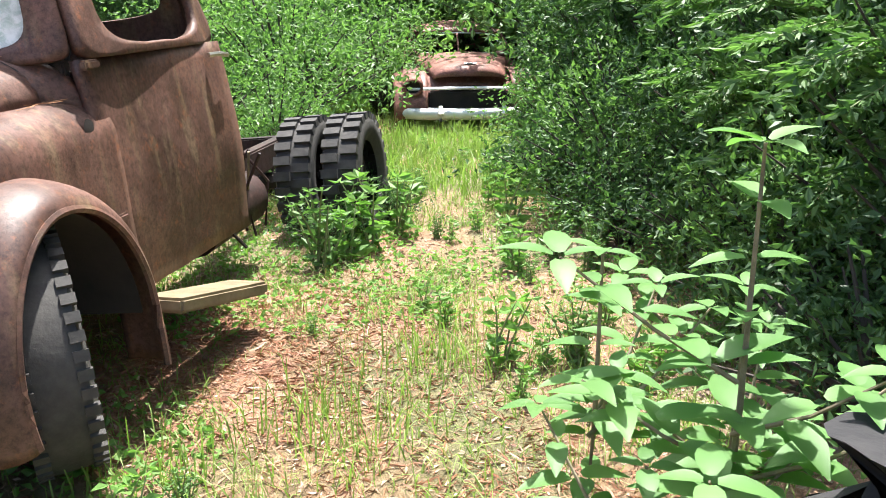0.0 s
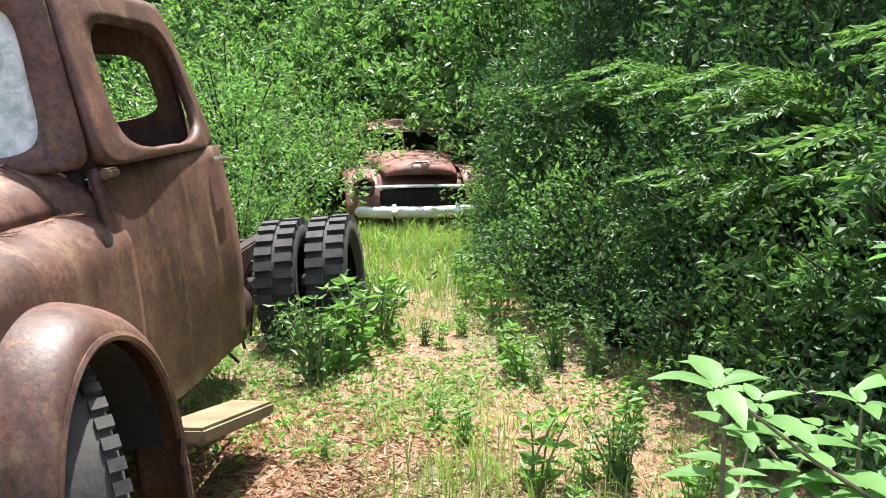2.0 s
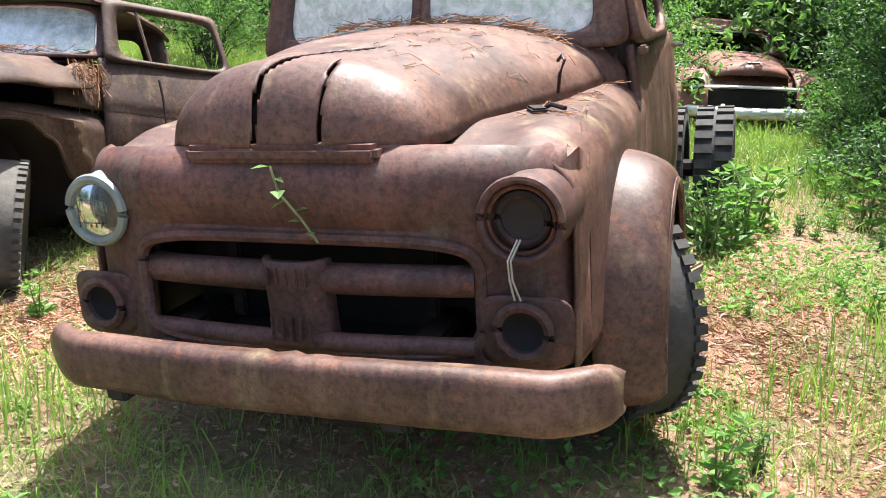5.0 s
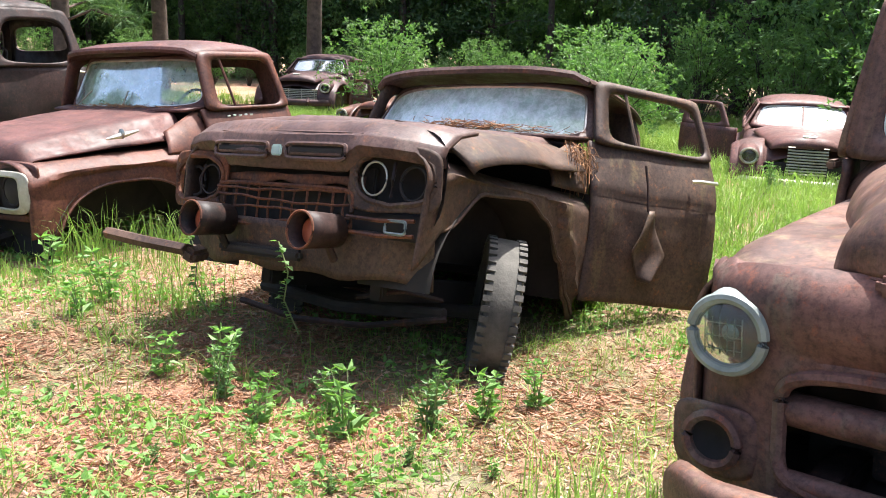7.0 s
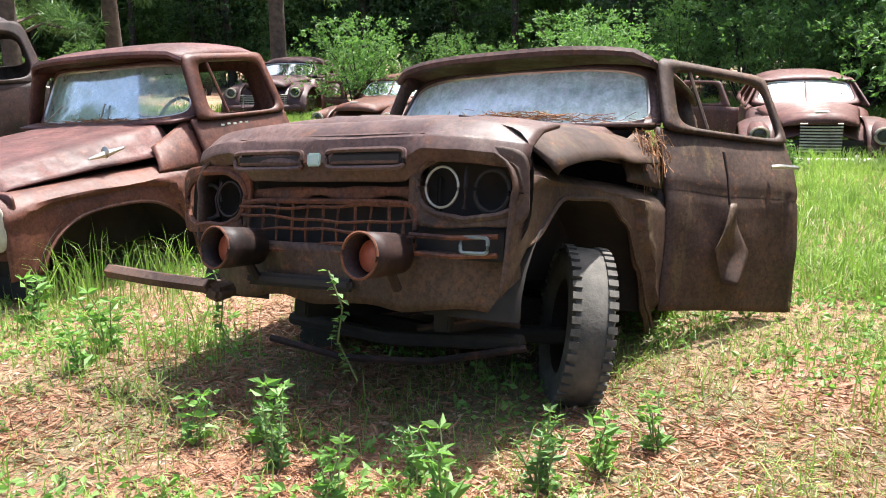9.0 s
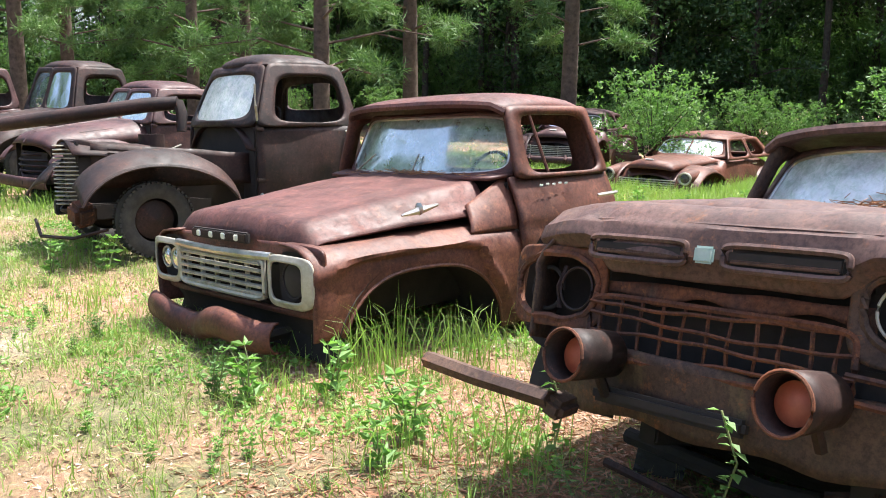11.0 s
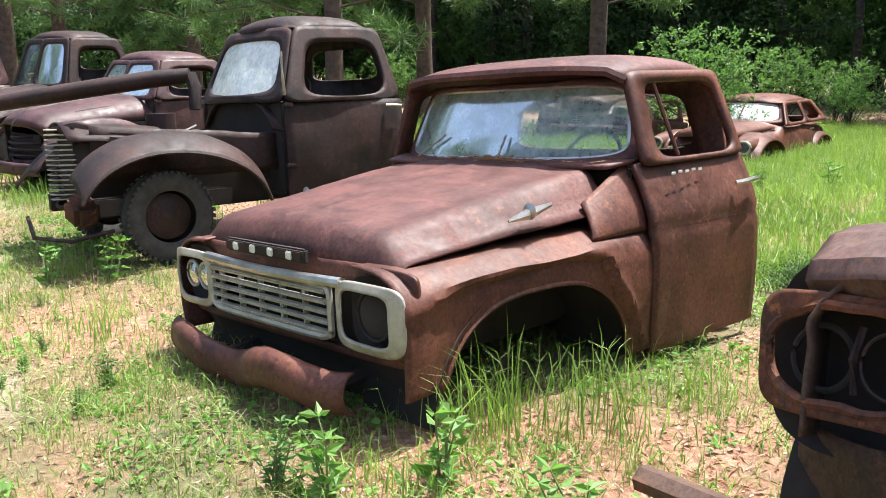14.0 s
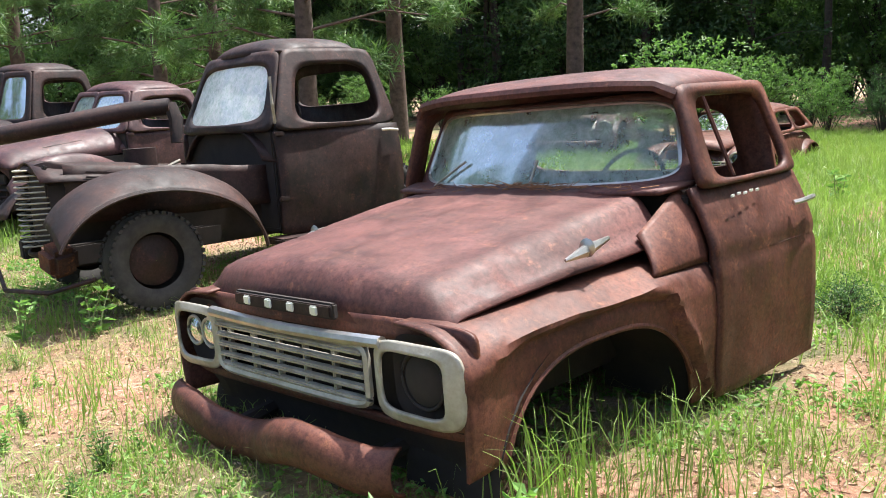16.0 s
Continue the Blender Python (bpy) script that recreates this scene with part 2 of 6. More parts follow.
def grid(fn, nu, nv, amp=0.0, seed=0.0, skip=None, bm=None):
    bm = bm or bmesh.new()
    vs = [[bm.verts.new(dent(fn(i / nu, j / nv), amp, seed) if amp else Vector(fn(i / nu, j / nv))) for j in range(nv + 1)] for i in range(nu + 1)]
    for i in range(nu):
        for j in range(nv):
            if skip and skip((i + 0.5) / nu, (j + 0.5) / nv):
                continue
            bm.faces.new((vs[i][j], vs[i + 1][j], vs[i + 1][j + 1], vs[i][j + 1]))
    loose = [v for v in bm.verts if not v.link_faces]
    for v in loose:
        bm.verts.remove(v)
    return bm


def rrect(a, power):
    c, s = math.cos(a), math.sin(a)
    return math.copysign(abs(c) ** (2 / power), c), math.copysign(abs(s) ** (2 / power), s)


def holed(fn, cx=0.5, cy=0.5, hw=0.35, hh=0.35, power=5, n=48, rows=3, amp=0.0, seed=0.0, outer=14):
    """A panel over the unit square, mapped by fn, with a rounded opening."""
    bm = bmesh.new()
    loops = []
    for r in range(rows + 1):
        k = r / rows
        row = []
        for i in range(n):
            a = 2 * math.pi * (i + 0.5) / n
            hx, hy = rrect(a, power)
            ox, oy = rrect(a, outer)
            u = (cx + hx * hw) * (1 - k) + (0.5 + ox * 0.5) * k
            v = (cy + hy * hh) * (1 - k) + (0.5 + oy * 0.5) * k
            p = fn(u, v)
            row.append(bm.verts.new(dent(p, amp, seed) if amp else Vector(p)))
        loops.append(row)
    for r in range(rows):
        for i in range(n):
            j = (i + 1) % n
            bm.faces.new((loops[r][i], loops[r][j], loops[r + 1][j], loops[r + 1][i]))
    return bm


def pane(fn, cx=0.5, cy=0.5, hw=0.35, hh=0.35, power=5, n=32, rows=5):
    bm = bmesh.new()
    c = bm.verts.new(Vector(fn(cx, cy)))
    prev = None
    for r in range(1, rows + 1):
        k = r / rows
        row = [bm.verts.new(Vector(fn(cx + rrect(2 * math.pi * i / n, power)[0] * hw * k, cy + rrect(2 * math.pi * i / n, power)[1] * hh * k))) for i in range(n)]
        for i in range(n):
            j = (i + 1) % n
            if prev:
                bm.faces.new((prev[i], prev[j], row[j], row[i]))
            else:
                bm.faces.new((c, row[j], row[i]))
        prev = row
    return bm


def tube(pts, r, n=8, bm=None, closed=False, flat=1.0, cap=True):
    """A pipe along points; r is one radius or one for each point."""
    bm = bm or bmesh.new()
    pts = [Vector(p) for p in pts]
    rs = r if isinstance(r, (list, tuple)) else [r] * len(pts)
    rows = []
    for k, p in enumerate(pts):
        a = pts[k - 1] if (k or closed) else p
        b = pts[(k + 1) % len(pts)] if (k < len(pts) - 1 or closed) else p
        d = (b - a).normalized()
        side = d.cross(Vector((0, 0, 1)))
        if side.length < 0.05:
            side = d.cross(Vector((1, 0, 0)))
        side.normalize()
        up = side.cross(d)
        rows.append([bm.verts.new(p + (side * math.cos(2 * math.pi * i / n) + up * flat * math.sin(2 * math.pi * i / n)) * rs[k]) for i in range(n)])
    for k in range(len(rows) - (0 if closed else 1)):
        q = rows[(k + 1) % len(rows)]
        for i in range(n):
            j = (i + 1) % n
            bm.faces.new((rows[k][i], rows[k][j], q[j], q[i]))
    if cap and not closed:
        bm.faces.new(rows[0][::-1])
        bm.faces.new(rows[-1])
    return bm


def box(sx, sy, sz, x=0, y=0, z=0, bevel=0.008, bm=None, rot=None, amp=0.0):
    b2 = bmesh.new()
    bmesh.ops.create_cube(b2, size=1)
    bmesh.ops.scale(b2, vec=(sx, sy, sz), verts=b2.verts)
    if bevel:
        bmesh.ops.bevel(b2, geom=b2.edges[:], offset=min(bevel, 0.45 * min(sx, sy, sz)), segments=2, affect="EDGES")
    if rot:
        bmesh.ops.transform(b2, matrix=pose(0, 0, 0, *rot), verts=b2.verts)
    bmesh.ops.translate(b2, vec=(x, y, z), verts=b2.verts)
    if not bm:
        return b2
    me = bpy.data.meshes.new("tmp")
    b2.to_mesh(me)
    b2.free()
    bm.from_mesh(me)
    bpy.data.meshes.remove(me)
    return bm


def circle(cx, cy, cz, r, n=28, axis="y", sq=2.0, rz=None):
    out = []
    for i in range(n):
        a, b = rrect(2 * math.pi * i / n, sq)
        a, b = a * r, b * (rz or r)
        out.append((cx + a, cy, cz + b) if axis == "y" else (cx, cy + a, cz + b))
    return out


def dish(cx, cy, cz, r, depth, n=28, rows=5, power=2):
    """A round lens or bowl that faces -y; depth > 0 bulges forward."""
    def fn(u, v):
        x, z = (u - 0.5) * 2, (v - 0.5) * 2
        k = min(1.0, x * x + z * z)
        return cx + x * r, cy - depth * (1 - k), cz + z * r
    return pane(fn, 0.5, 0.5, 0.5, 0.5, power, n, rows)


def lathe(profile, n=40, axis="x", bm=None):
    """Turn (radius, offset along the axle) pairs round the axle."""
    bm = bm or bmesh.new()
    rows = []
    for r, o in profile:
        rows.append([bm.verts.new((o, r * math.cos(2 * math.pi * i / n), r * math.sin(2 * math.pi * i / n))) for i in range(n)])
    for a, b in zip(rows, rows[1:]):
        for i in range(n):
            j = (i + 1) % n
            bm.faces.new((a[i], a[j], b[j], b[i]))
    return bm


def wheel(parent, x, y, z, r, w, steer=0.0, lean=0.0, rubber=None, chunky=False):
    """A tyre with shoulder lugs on a pressed steel rim; the axle lies along x."""
    m = pose(x, y, z, 0, lean, steer)
    h = w / 2
    tyre = lathe([(r * 0.58, -h * 0.7), (r * 0.72, -h), (r * 0.90, -h * 1.02), (r * 0.975, -h * 0.86), (r * 0.99, -h * 0.4), (r * 0.99, h * 0.4), (r * 0.975, h * 0.86), (r * 0.90, h * 1.02), (r * 0.72, h), (r * 0.58, h * 0.7)])
    t = part("tyre", tyre, rubber or RUBBER, parent, m=m)
    lug = bmesh.new()
    count = 26 if chunky else 44
    for i in range(count):
        a = 2 * math.pi * i / count
        for s in (-1, 1):
            b = a + (math.pi / count if s > 0 else 0)
            depth = 0.05 if chunky else 0.022
            box(w * (0.44 if chunky else 0.22), 2 * math.pi * r / count * 0.58, depth, s * h * (0.52 if chunky else 0.82), r * 0.985 * math.cos(b), r * 0.985 * math.sin(b), 0.0, lug, rot=(math.degrees(b) - 90, 0, 0))
    tagged(part("tread", lug, rubber or RUBBER, t, m=Matrix(), smooth=False), kind="stuff")
    rim = lathe([(r * 0.60, -h * 0.7), (r * 0.56, -h * 0.5), (r * 0.52, h * 0.1), (r * 0.30, h * 0.25), (r * 0.14, h * 0.45), (0.001, h * 0.5)], 28)
    part("rim", rim, RUST_D, parent, m=m)
    return t


def lerp(a, b, k):
    return a + (b - a) * k


def smooth01(k):
    k = max(0.0, min(1.0, k))
    return k * k * (3 - 2 * k)


def curve_at(keys, t):
    """Smooth value between (t, value) keys."""
    if t <= keys[0][0]:
        return keys[0][1]
    for (a, va), (b, vb) in zip(keys, keys[1:]):
        if t <= b:
            return lerp(va, vb, smooth01((t - a) / (b - a)))
    return keys[-1][1]


# ---- ground ----


def ground_z(x, y):
    v = Vector((x * 0.35, y * 0.35, 0.0))
    z = 0.035 * noise.noise(v) + 0.02 * noise.noise(v * 3.1)
    d = math.hypot(x + 4.6, (y - 3.6) * 0.8)
    z -= 0.10 * math.exp(-d * d / 1.6)
    return z - 0.01


def axis_steps(lo, hi, near_lo, near_hi, fine, grow=1.35):
    vals, s = [], fine
    v = near_lo
    while v < near_hi:
        vals.append(v)
        v += fine
    while v < hi:
        vals.append(v)
        s *= grow
        v += s
    vals.append(hi)
    v, s = near_lo, fine
    low = []
    while v - s > lo:
        s *= grow
        v -= s
        low.append(v)
    low.append(lo)
    return sorted(set(low)) + vals


def build_ground():
    xs = axis_steps(-600, 600, -32, 8, 0.25)
    ys = axis_steps(-600, 600, -4, 24, 0.25)
    verts = [(x, y, ground_z(x, y)) for x in xs for y in ys]
    n = len(ys)
    faces = [(i * n + j, (i + 1) * n + j, (i + 1) * n + j + 1, i * n + j + 1) for i in range(len(xs) - 1) for j in range(n - 1)]
    me = bpy.data.meshes.new("ground")
    me.from_pydata(verts, [], faces)
    me.polygons.foreach_set("use_smooth", [True] * len(me.polygons))
    mat, nt, b = nodes_of("forest_floor")
    litter = ramp_of(nt, noise_of(nt, 22, 10, 0.75), [(0.28, (0.10, 0.045, 0.028)), (0.5, (0.31, 0.155, 0.095)), (0.72, (0.54, 0.39, 0.28))])
    sand = ramp_of(nt, noise_of(nt, 60, 6, 0.7), [(0.3, (0.27, 0.19, 0.13)), (0.7, (0.50, 0.40, 0.31))])
    turf = ramp_of(nt, noise_of(nt, 30, 8, 0.7), [(0.3, (0.065, 0.065, 0.028)), (0.7, (0.21, 0.19, 0.085))])
    patch = ramp_of(nt, noise_of(nt, 0.55, 6, 0.62), [(0.42, (0, 0, 0)), (0.56, (1, 1, 1))])
    bare = ramp_of(nt, noise_of(nt, 1.1, 5, 0.6, dist=0.4), [(0.58, (0, 0, 0)), (0.68, (0.7, 0.7, 0.7))])
    c = mix_of(nt, patch, litter, turf)
    c = mix_of(nt, bare, c, sand)
    nt.links.new(c, b.inputs["Base Color"])
    b.inputs["Roughness"].default_value = 0.95
    bump_of(nt, b, noise_of(nt, 45, 10, 0.8), 0.8, 0.03)
    me.materials.append(mat)
    tagged(new("ground", me), "sunlit sandy forest floor with needles, litter and grass", "ground", kind="structure")


build_ground()

# ---- pickup with wrap-round windscreen, two of the same model ----


def pickup(name, m, front, label, rust_top, rust_side, rust_front, open_door, wheels, glass):
    t = thing(name, m, label, "pickup truck", "wrecked trucks in the row")
    wid = lambda y: 0.925 + 0.085 * smooth01(y / 1.7)
    # the crumpled one has its roof pressed down
    press = (lambda z: z if z < 0.94 else 0.94 + (z - 0.94) * 0.86) if front == "slots" else (lambda z: z)
    wide = 0.045 if front == "slots" else 0.0
    seed = 3.0 if front == "slots" else 11.0

    # hood, with a rounded front lip and two long creases
    def hood(u, v):
        x = (u - 0.5) * 2
        y = -0.03 + 1.46 * v
        half = lerp(0.79, 0.865, smooth01(v))
        top = lerp(0.775, 0.965, v ** 0.9)
        lip = max(0.0, 1 - v / (0.10 if front == "slots" else 0.12))
        z = top - (0.06 if front == "slots" else 0.15) * lip ** 2 - 0.055 * abs(x) ** 2.2
        z -= lerp(0.07, 0.17, v) * smooth01((abs(x) - 0.80) / 0.20)
        z += 0.007 * math.exp(-((abs(x) - 0.10) / 0.03) ** 2) + 0.008 * smooth01((0.62 - abs(x)) / 0.06)
        y += 0.05 * lip ** 2 + 0.05 * abs(x) ** 3 * lip
        y -= 0.10 * v * abs(x) ** 2 * 0.6
        return x * half, y, z
    hd = part("hood", grid(hood, 40, 30, 0.007, seed), rust_top, t, "faded rusty hood with raised creases", 0.012)
    if front == "slots":
        # heavy brow across the whole front, bulging forward, with two slots
        def brow(u, v):
            x = lerp(-0.87, 0.95, u)
            k = abs(x) / 0.93
            low = lerp(0.525, 0.605, smooth01((abs(x) - 0.42) / 0.12))
            y = curve_at([(0.0, 0.14), (0.25, 0.02), (0.5, -0.075), (0.75, -0.095), (1.0, -0.05)], v)
            z = curve_at([(0.0, 0.80), (0.25, 0.765), (0.5, 0.69), (0.75, 0.60), (1.0, 0.525)], v)
            panel = smooth01((0.56 - abs(x)) / 0.05) * smooth01((v - 0.35) / 0.1)
            z = lerp(z, 0.70 + (z - 0.70) * (0.70 - low) / 0.175, smooth01((v - 0.4) / 0.2))
            return x, y + 0.16 * k ** 5 + 0.022 * panel + 0.02 * math.sin(x * 6) * v, z - 0.03 * k ** 4
        bw = part("brow", grid(brow, 60, 20, 0.008, 2), rust_top, hd, "dented rolled brow over the grille", 0.016)
        for s in (-1, 1):
            part("slot_frame", tube([(x, y - 0.008, z) for x, y, z in circle(s * 0.275 - 0.01, -0.082, 0.605, 0.205, 40, sq=7, rz=0.037)], 0.011, 6, closed=True), rust_top, bw)
            # near-black block stands in for the shade inside the slot
            part("slot_shade", box(0.385, 0.03, 0.056, s * 0.275 - 0.01, -0.076, 0.605, 0.012), DARK, bw)
            part("slot_blade", box(0.36, 0.012, 0.014, s * 0.275 - 0.01, -0.088, 0.592, 0.004, rot=(20, 0, 0)), rust_top, bw)
        part("emblem_plate", box(0.075, 0.016, 0.055, -0.01, -0.092, 0.605, 0.010), MINT, bw, "flaking mint-green plate")
        part("panel_crease", tube([brow(q, 0.42) for q in [0.19 + 0.6 * k / 16 for k in range(17)]], 0.012, 6, flat=0.6), rust_top, bw)
        part("hanging_lip", grid(lambda u, v: (lerp(0.60, 1.0 - 0.05 * (1 - u) ** 4, v ** 0.7), lerp(0.10, 1.38, u) + 0.22 * (1 - u) ** 6 * v, lerp(0.79, 0.625, v ** 1.8) + 0.12 * u - 0.007 * math.sin(u * 9) - 0.05 * (1 - u) ** 8 * v), 34, 8, 0.012, 8), rust_side, hd, "bent torn hood edge", 0.01)
    else:
        # near-black strip paints the recess's shade
        part("badge_recess", box(0.66, 0.03, 0.062, -0.03, -0.020, 0.672, 0.008), DARK, hd)
        part("badge_mesh", box(0.64, 0.01, 0.045, -0.03, -0.037, 0.672, 0.004), RUST_D, hd, "dark perforated badge strip")
        for k in range(4):
            part("badge_block", box(0.045, 0.012, 0.038, -0.25 + 0.15 * k, -0.046, 0.672, 0.006), WHITE_CHROME, hd)
    for s in (-1, 1):
        if front != "slots" or s < 0:
            orn = part("ornament", tube([(s * 0.845, 0.66, 0.775), (s * 0.86, 0.78, 0.795), (s * 0.86, 0.93, 0.82)], [0.006, 0.022, 0.008], 6, flat=1.2), CHROME, t, "chrome side ornament")
            part("ornament_boss", dish(s * 0.862, 0.78, 0.805, 0.038, 0.012, 12, 2), CHROME, orn)

    # fenders: side skin with the arch cut out, rolled over on top to meet the hood
    def arch(y, torn=False):
        if torn:
            return curve_at([(-0.05, 0.09), (0.20, 0.30), (0.50, 0.50), (0.88, 0.52), (1.08, 0.43), (1.26, 0.22), (1.40, 0.0), (1.5, -0.12)], y)
        k = (y - 0.77) / 0.60
        if abs(k) < 1:
            return 0.02 + 0.45 * (1 - abs(k) ** 2.8) ** 0.55
        return 0.16 if y < 0.8 else 0.015
    for s in (-1, 1):
        torn = front == "slots" and s > 0
        drop = 0.05 if torn else 0.0

        def fender(u, v):
            y = lerp(-0.02, 1.52, u)
            lo, hi = arch(y, torn), 0.64 - drop * math.sin(min(1, y / 0.9) * math.pi / 2) + 0.02 * u
            w = wid(y)
            if front == "slots" and s < 0:
                # nose corner pushed in and torn off below
                w -= 0.11 * (1 - smooth01((y + 0.02) / 0.35))
                lo = max(lo, 0.24 * (1 - smooth01((y - 0.10) / 0.2)))
            if v < 0.72:
                z = lerp(lo, hi - 0.05, v / 0.72)
                x = w - 0.10 * max(0, (0.40 - z)) ** 1.3 - 0.03 * smooth01((z - 0.5) / 0.15)
                # pressed panel round the arch, below a sharp styling line
                line = curve_at([(0.0, 0.50), (0.35, 0.575), (0.95, 0.60), (1.16, 0.56), (1.30, 0.34), (1.48, 0.05)], y)
                x -= 0.034 * smooth01((line - z) / 0.035) * smooth01((y - 0.04) / 0.25) - 0.012 * math.exp(-((z - line - 0.015) / 0.03) ** 2)
            else:
                a = (v - 0.72) / 0.28
                x = lerp(w - 0.03, 0.62 + 0.12 * u, a)
                z = hi - 0.05 + 0.05 * math.sin(min(1, a * 2.2) * math.pi / 2) + 0.02 * a
            return s * x, y, z
        f = part("fender", grid(fender, 44, 22, 0.009, seed + s), rust_side, t, "dented rusty front fender", 0.012)
        part("arch_lip", tube([(s * (wid(y) - 0.030), y, arch(y, torn) + 0.004) for y in [(0.02 if torn else 0.20) + (1.44 if torn else 1.14) * i / 30 for i in range(31)]], 0.012, 6), rust_side, f)
        # arch lining painted near-black, the wheel well's shade in its colour
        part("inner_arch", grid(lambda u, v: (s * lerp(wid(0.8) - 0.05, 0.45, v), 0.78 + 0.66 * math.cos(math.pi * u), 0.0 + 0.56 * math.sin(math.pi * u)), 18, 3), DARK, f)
    # solid near-black block put in for the shade under the hood
    part("bay_shade_block", box(1.1, 1.3, 0.40, 0, 0.78, 0.34, 0.03), DARK, t)

    if front == "slats":
        part("nose_panel", holed(lambda u, v: ((u - 0.5) * 1.84, 0.015 + 0.10 * abs(u - 0.5) ** 2 * 2, lerp(0.26, 0.66, v)), 0.5, 0.45, 0.44, 0.36, 9, 60, 3, 0.005, 4), rust_side, t, thick=0.02)
        g = part("grille", tube(circle(-0.03, -0.035, 0.455, 0.50, 48, sq=9, rz=0.115), 0.016, 6, closed=True), GRILLE_CREAM, t, "dull chrome slatted grille")
        for k in range(5):
            part("slat", box(0.98, 0.03, 0.020, -0.03, -0.03 - 0.004 * k, 0.365 + 0.045 * k, 0.006, rot=(18, 0, 0)), GRILLE_CREAM, g)
        for k in range(6):
            part("divider", box(0.016, 0.03, 0.23, -0.45 + 0.18 * k, -0.022, 0.455, 0.005), GRILLE_CREAM, g)
        part("top_moulding", tube([(-0.56, -0.035, 0.592), (-0.3, -0.05, 0.588), (0.0, -0.055, 0.585), (0.3, -0.05, 0.588), (0.56, -0.035, 0.592)], 0.026, 8, flat=0.9), CHROME, g)
        for s in (-1, 1):
            bz = part("headlamp_surround", holed(lambda u, v: (s * (0.725 + (u - 0.5) * 0.41), -0.035 - 0.05 * math.sin(math.pi * u) * math.sin(math.pi * v) + 0.09 * max(0, (u - 0.7)) ** 1.2 * (1 if s else 1), 0.468 + (v - 0.5) * 0.285), 0.46, 0.5, 0.38, 0.37, 5, 44, 4, outer=5), GRILLE_CREAM, t, "pitted chrome headlamp surround", 0.014)
            # bucket and empty left lamp painted near-black, for the shade inside
            part("lamp_bucket", dish(s * 0.71, 0.01, 0.475, 0.15, -0.07, power=4), DARK, bz)
            for q in ((-0.065, 0.065) if s < 0 else (0.02,)):
                part("lamp_lens", dish(s * 0.71 + q, -0.01, 0.475, 0.062 if s < 0 else 0.09, 0.02), LENS if s < 0 else DARK, bz)
                part("lamp_ring", tube(circle(s * 0.71 + q, -0.012, 0.475, 0.066 if s < 0 else 0.10, 22), 0.007, 6, closed=True), GRILLE_CREAM if s < 0 else DARK, bz)
        part("lower_pan", grid(lambda u, v: ((u - 0.5) * 1.7, 0.05 + 0.10 * math.sin(v * 2), lerp(0.30, 0.04, v)), 20, 5, 0.012, 6), DARK, t, thick=0.02)

        def bumper(u, v):
            x = lerp(-0.84, 0.66, u)
            sag = 0.085 * math.sin(u * 11) * (1 - abs(u - 0.5)) - 0.03 * math.sin(u * 5)
            a = (v - 0.5) * math.pi * 1.05
            push = 0.07 * math.exp(-((x + 0.15) / 0.18) ** 2)
            return x, -0.20 - 0.06 * math.cos(a) + 0.17 * abs(u - 0.5) ** 3 * 6 + push, 0.165 + 0.085 * math.sin(a) + sag * 0.45
        part("bumper", grid(bumper, 48, 10, 0.014, 5), rust_side, t, "crumpled rusty front bumper", 0.012)
        for s in (-1, 1):
            part("bumper_bracket", tube([(s * 0.40, -0.18, 0.10), (s * 0.42, 0.05, 0.12), (s * 0.44, 0.4, 0.16)], 0.035, 6), DARK, t)
    else:
        # round empty lamp sockets, mesh of bars, deep valance
        for s, lz in ((-1, 0.445), (1, 0.500)):
            face = lambda u, v: (s * (0.72 + (u - 0.5) * 0.52), -0.015 + 0.20 * max(0, u - 0.55) ** 1.6, lz + (v - 0.5) * 0.31)
            sk = part("headlamp_socket", holed(face, 0.50, 0.50, 0.43, 0.37, 2.6, 48, 4, 0.014, 4 + s, outer=5), rust_front if s < 0 else rust_side, t, "torn empty twin headlamp opening", 0.014)
            part("socket_rim", tube([dent(face(0.50 + 0.44 * rrect(2 * math.pi * i / 44, 2.6)[0], 0.50 + 0.385 * rrect(2 * math.pi * i / 44, 2.6)[1]), 0.012, 3 + s, 9) for i in range(44)], 0.014, 6, closed=True), rust_front if s < 0 else rust_side, sk, "ragged rusty rim")
            # bowl and inner lamp ring near-black: the opening's shade as colour
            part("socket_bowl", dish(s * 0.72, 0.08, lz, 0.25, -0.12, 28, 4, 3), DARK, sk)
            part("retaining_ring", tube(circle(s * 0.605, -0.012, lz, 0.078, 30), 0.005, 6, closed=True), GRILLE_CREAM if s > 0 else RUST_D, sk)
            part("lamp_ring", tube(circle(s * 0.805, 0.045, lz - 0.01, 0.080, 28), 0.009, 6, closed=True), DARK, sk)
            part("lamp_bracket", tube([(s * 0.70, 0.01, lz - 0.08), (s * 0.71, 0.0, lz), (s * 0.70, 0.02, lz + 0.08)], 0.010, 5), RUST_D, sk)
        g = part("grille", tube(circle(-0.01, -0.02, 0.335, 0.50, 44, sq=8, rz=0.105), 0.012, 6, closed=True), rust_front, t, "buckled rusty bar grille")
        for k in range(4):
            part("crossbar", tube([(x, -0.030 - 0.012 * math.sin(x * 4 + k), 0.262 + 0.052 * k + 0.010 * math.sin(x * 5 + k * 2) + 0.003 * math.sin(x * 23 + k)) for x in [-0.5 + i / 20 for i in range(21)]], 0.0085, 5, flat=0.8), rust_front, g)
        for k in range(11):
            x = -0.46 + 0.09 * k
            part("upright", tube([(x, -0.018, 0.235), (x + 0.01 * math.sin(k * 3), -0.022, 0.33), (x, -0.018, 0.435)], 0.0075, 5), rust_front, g)
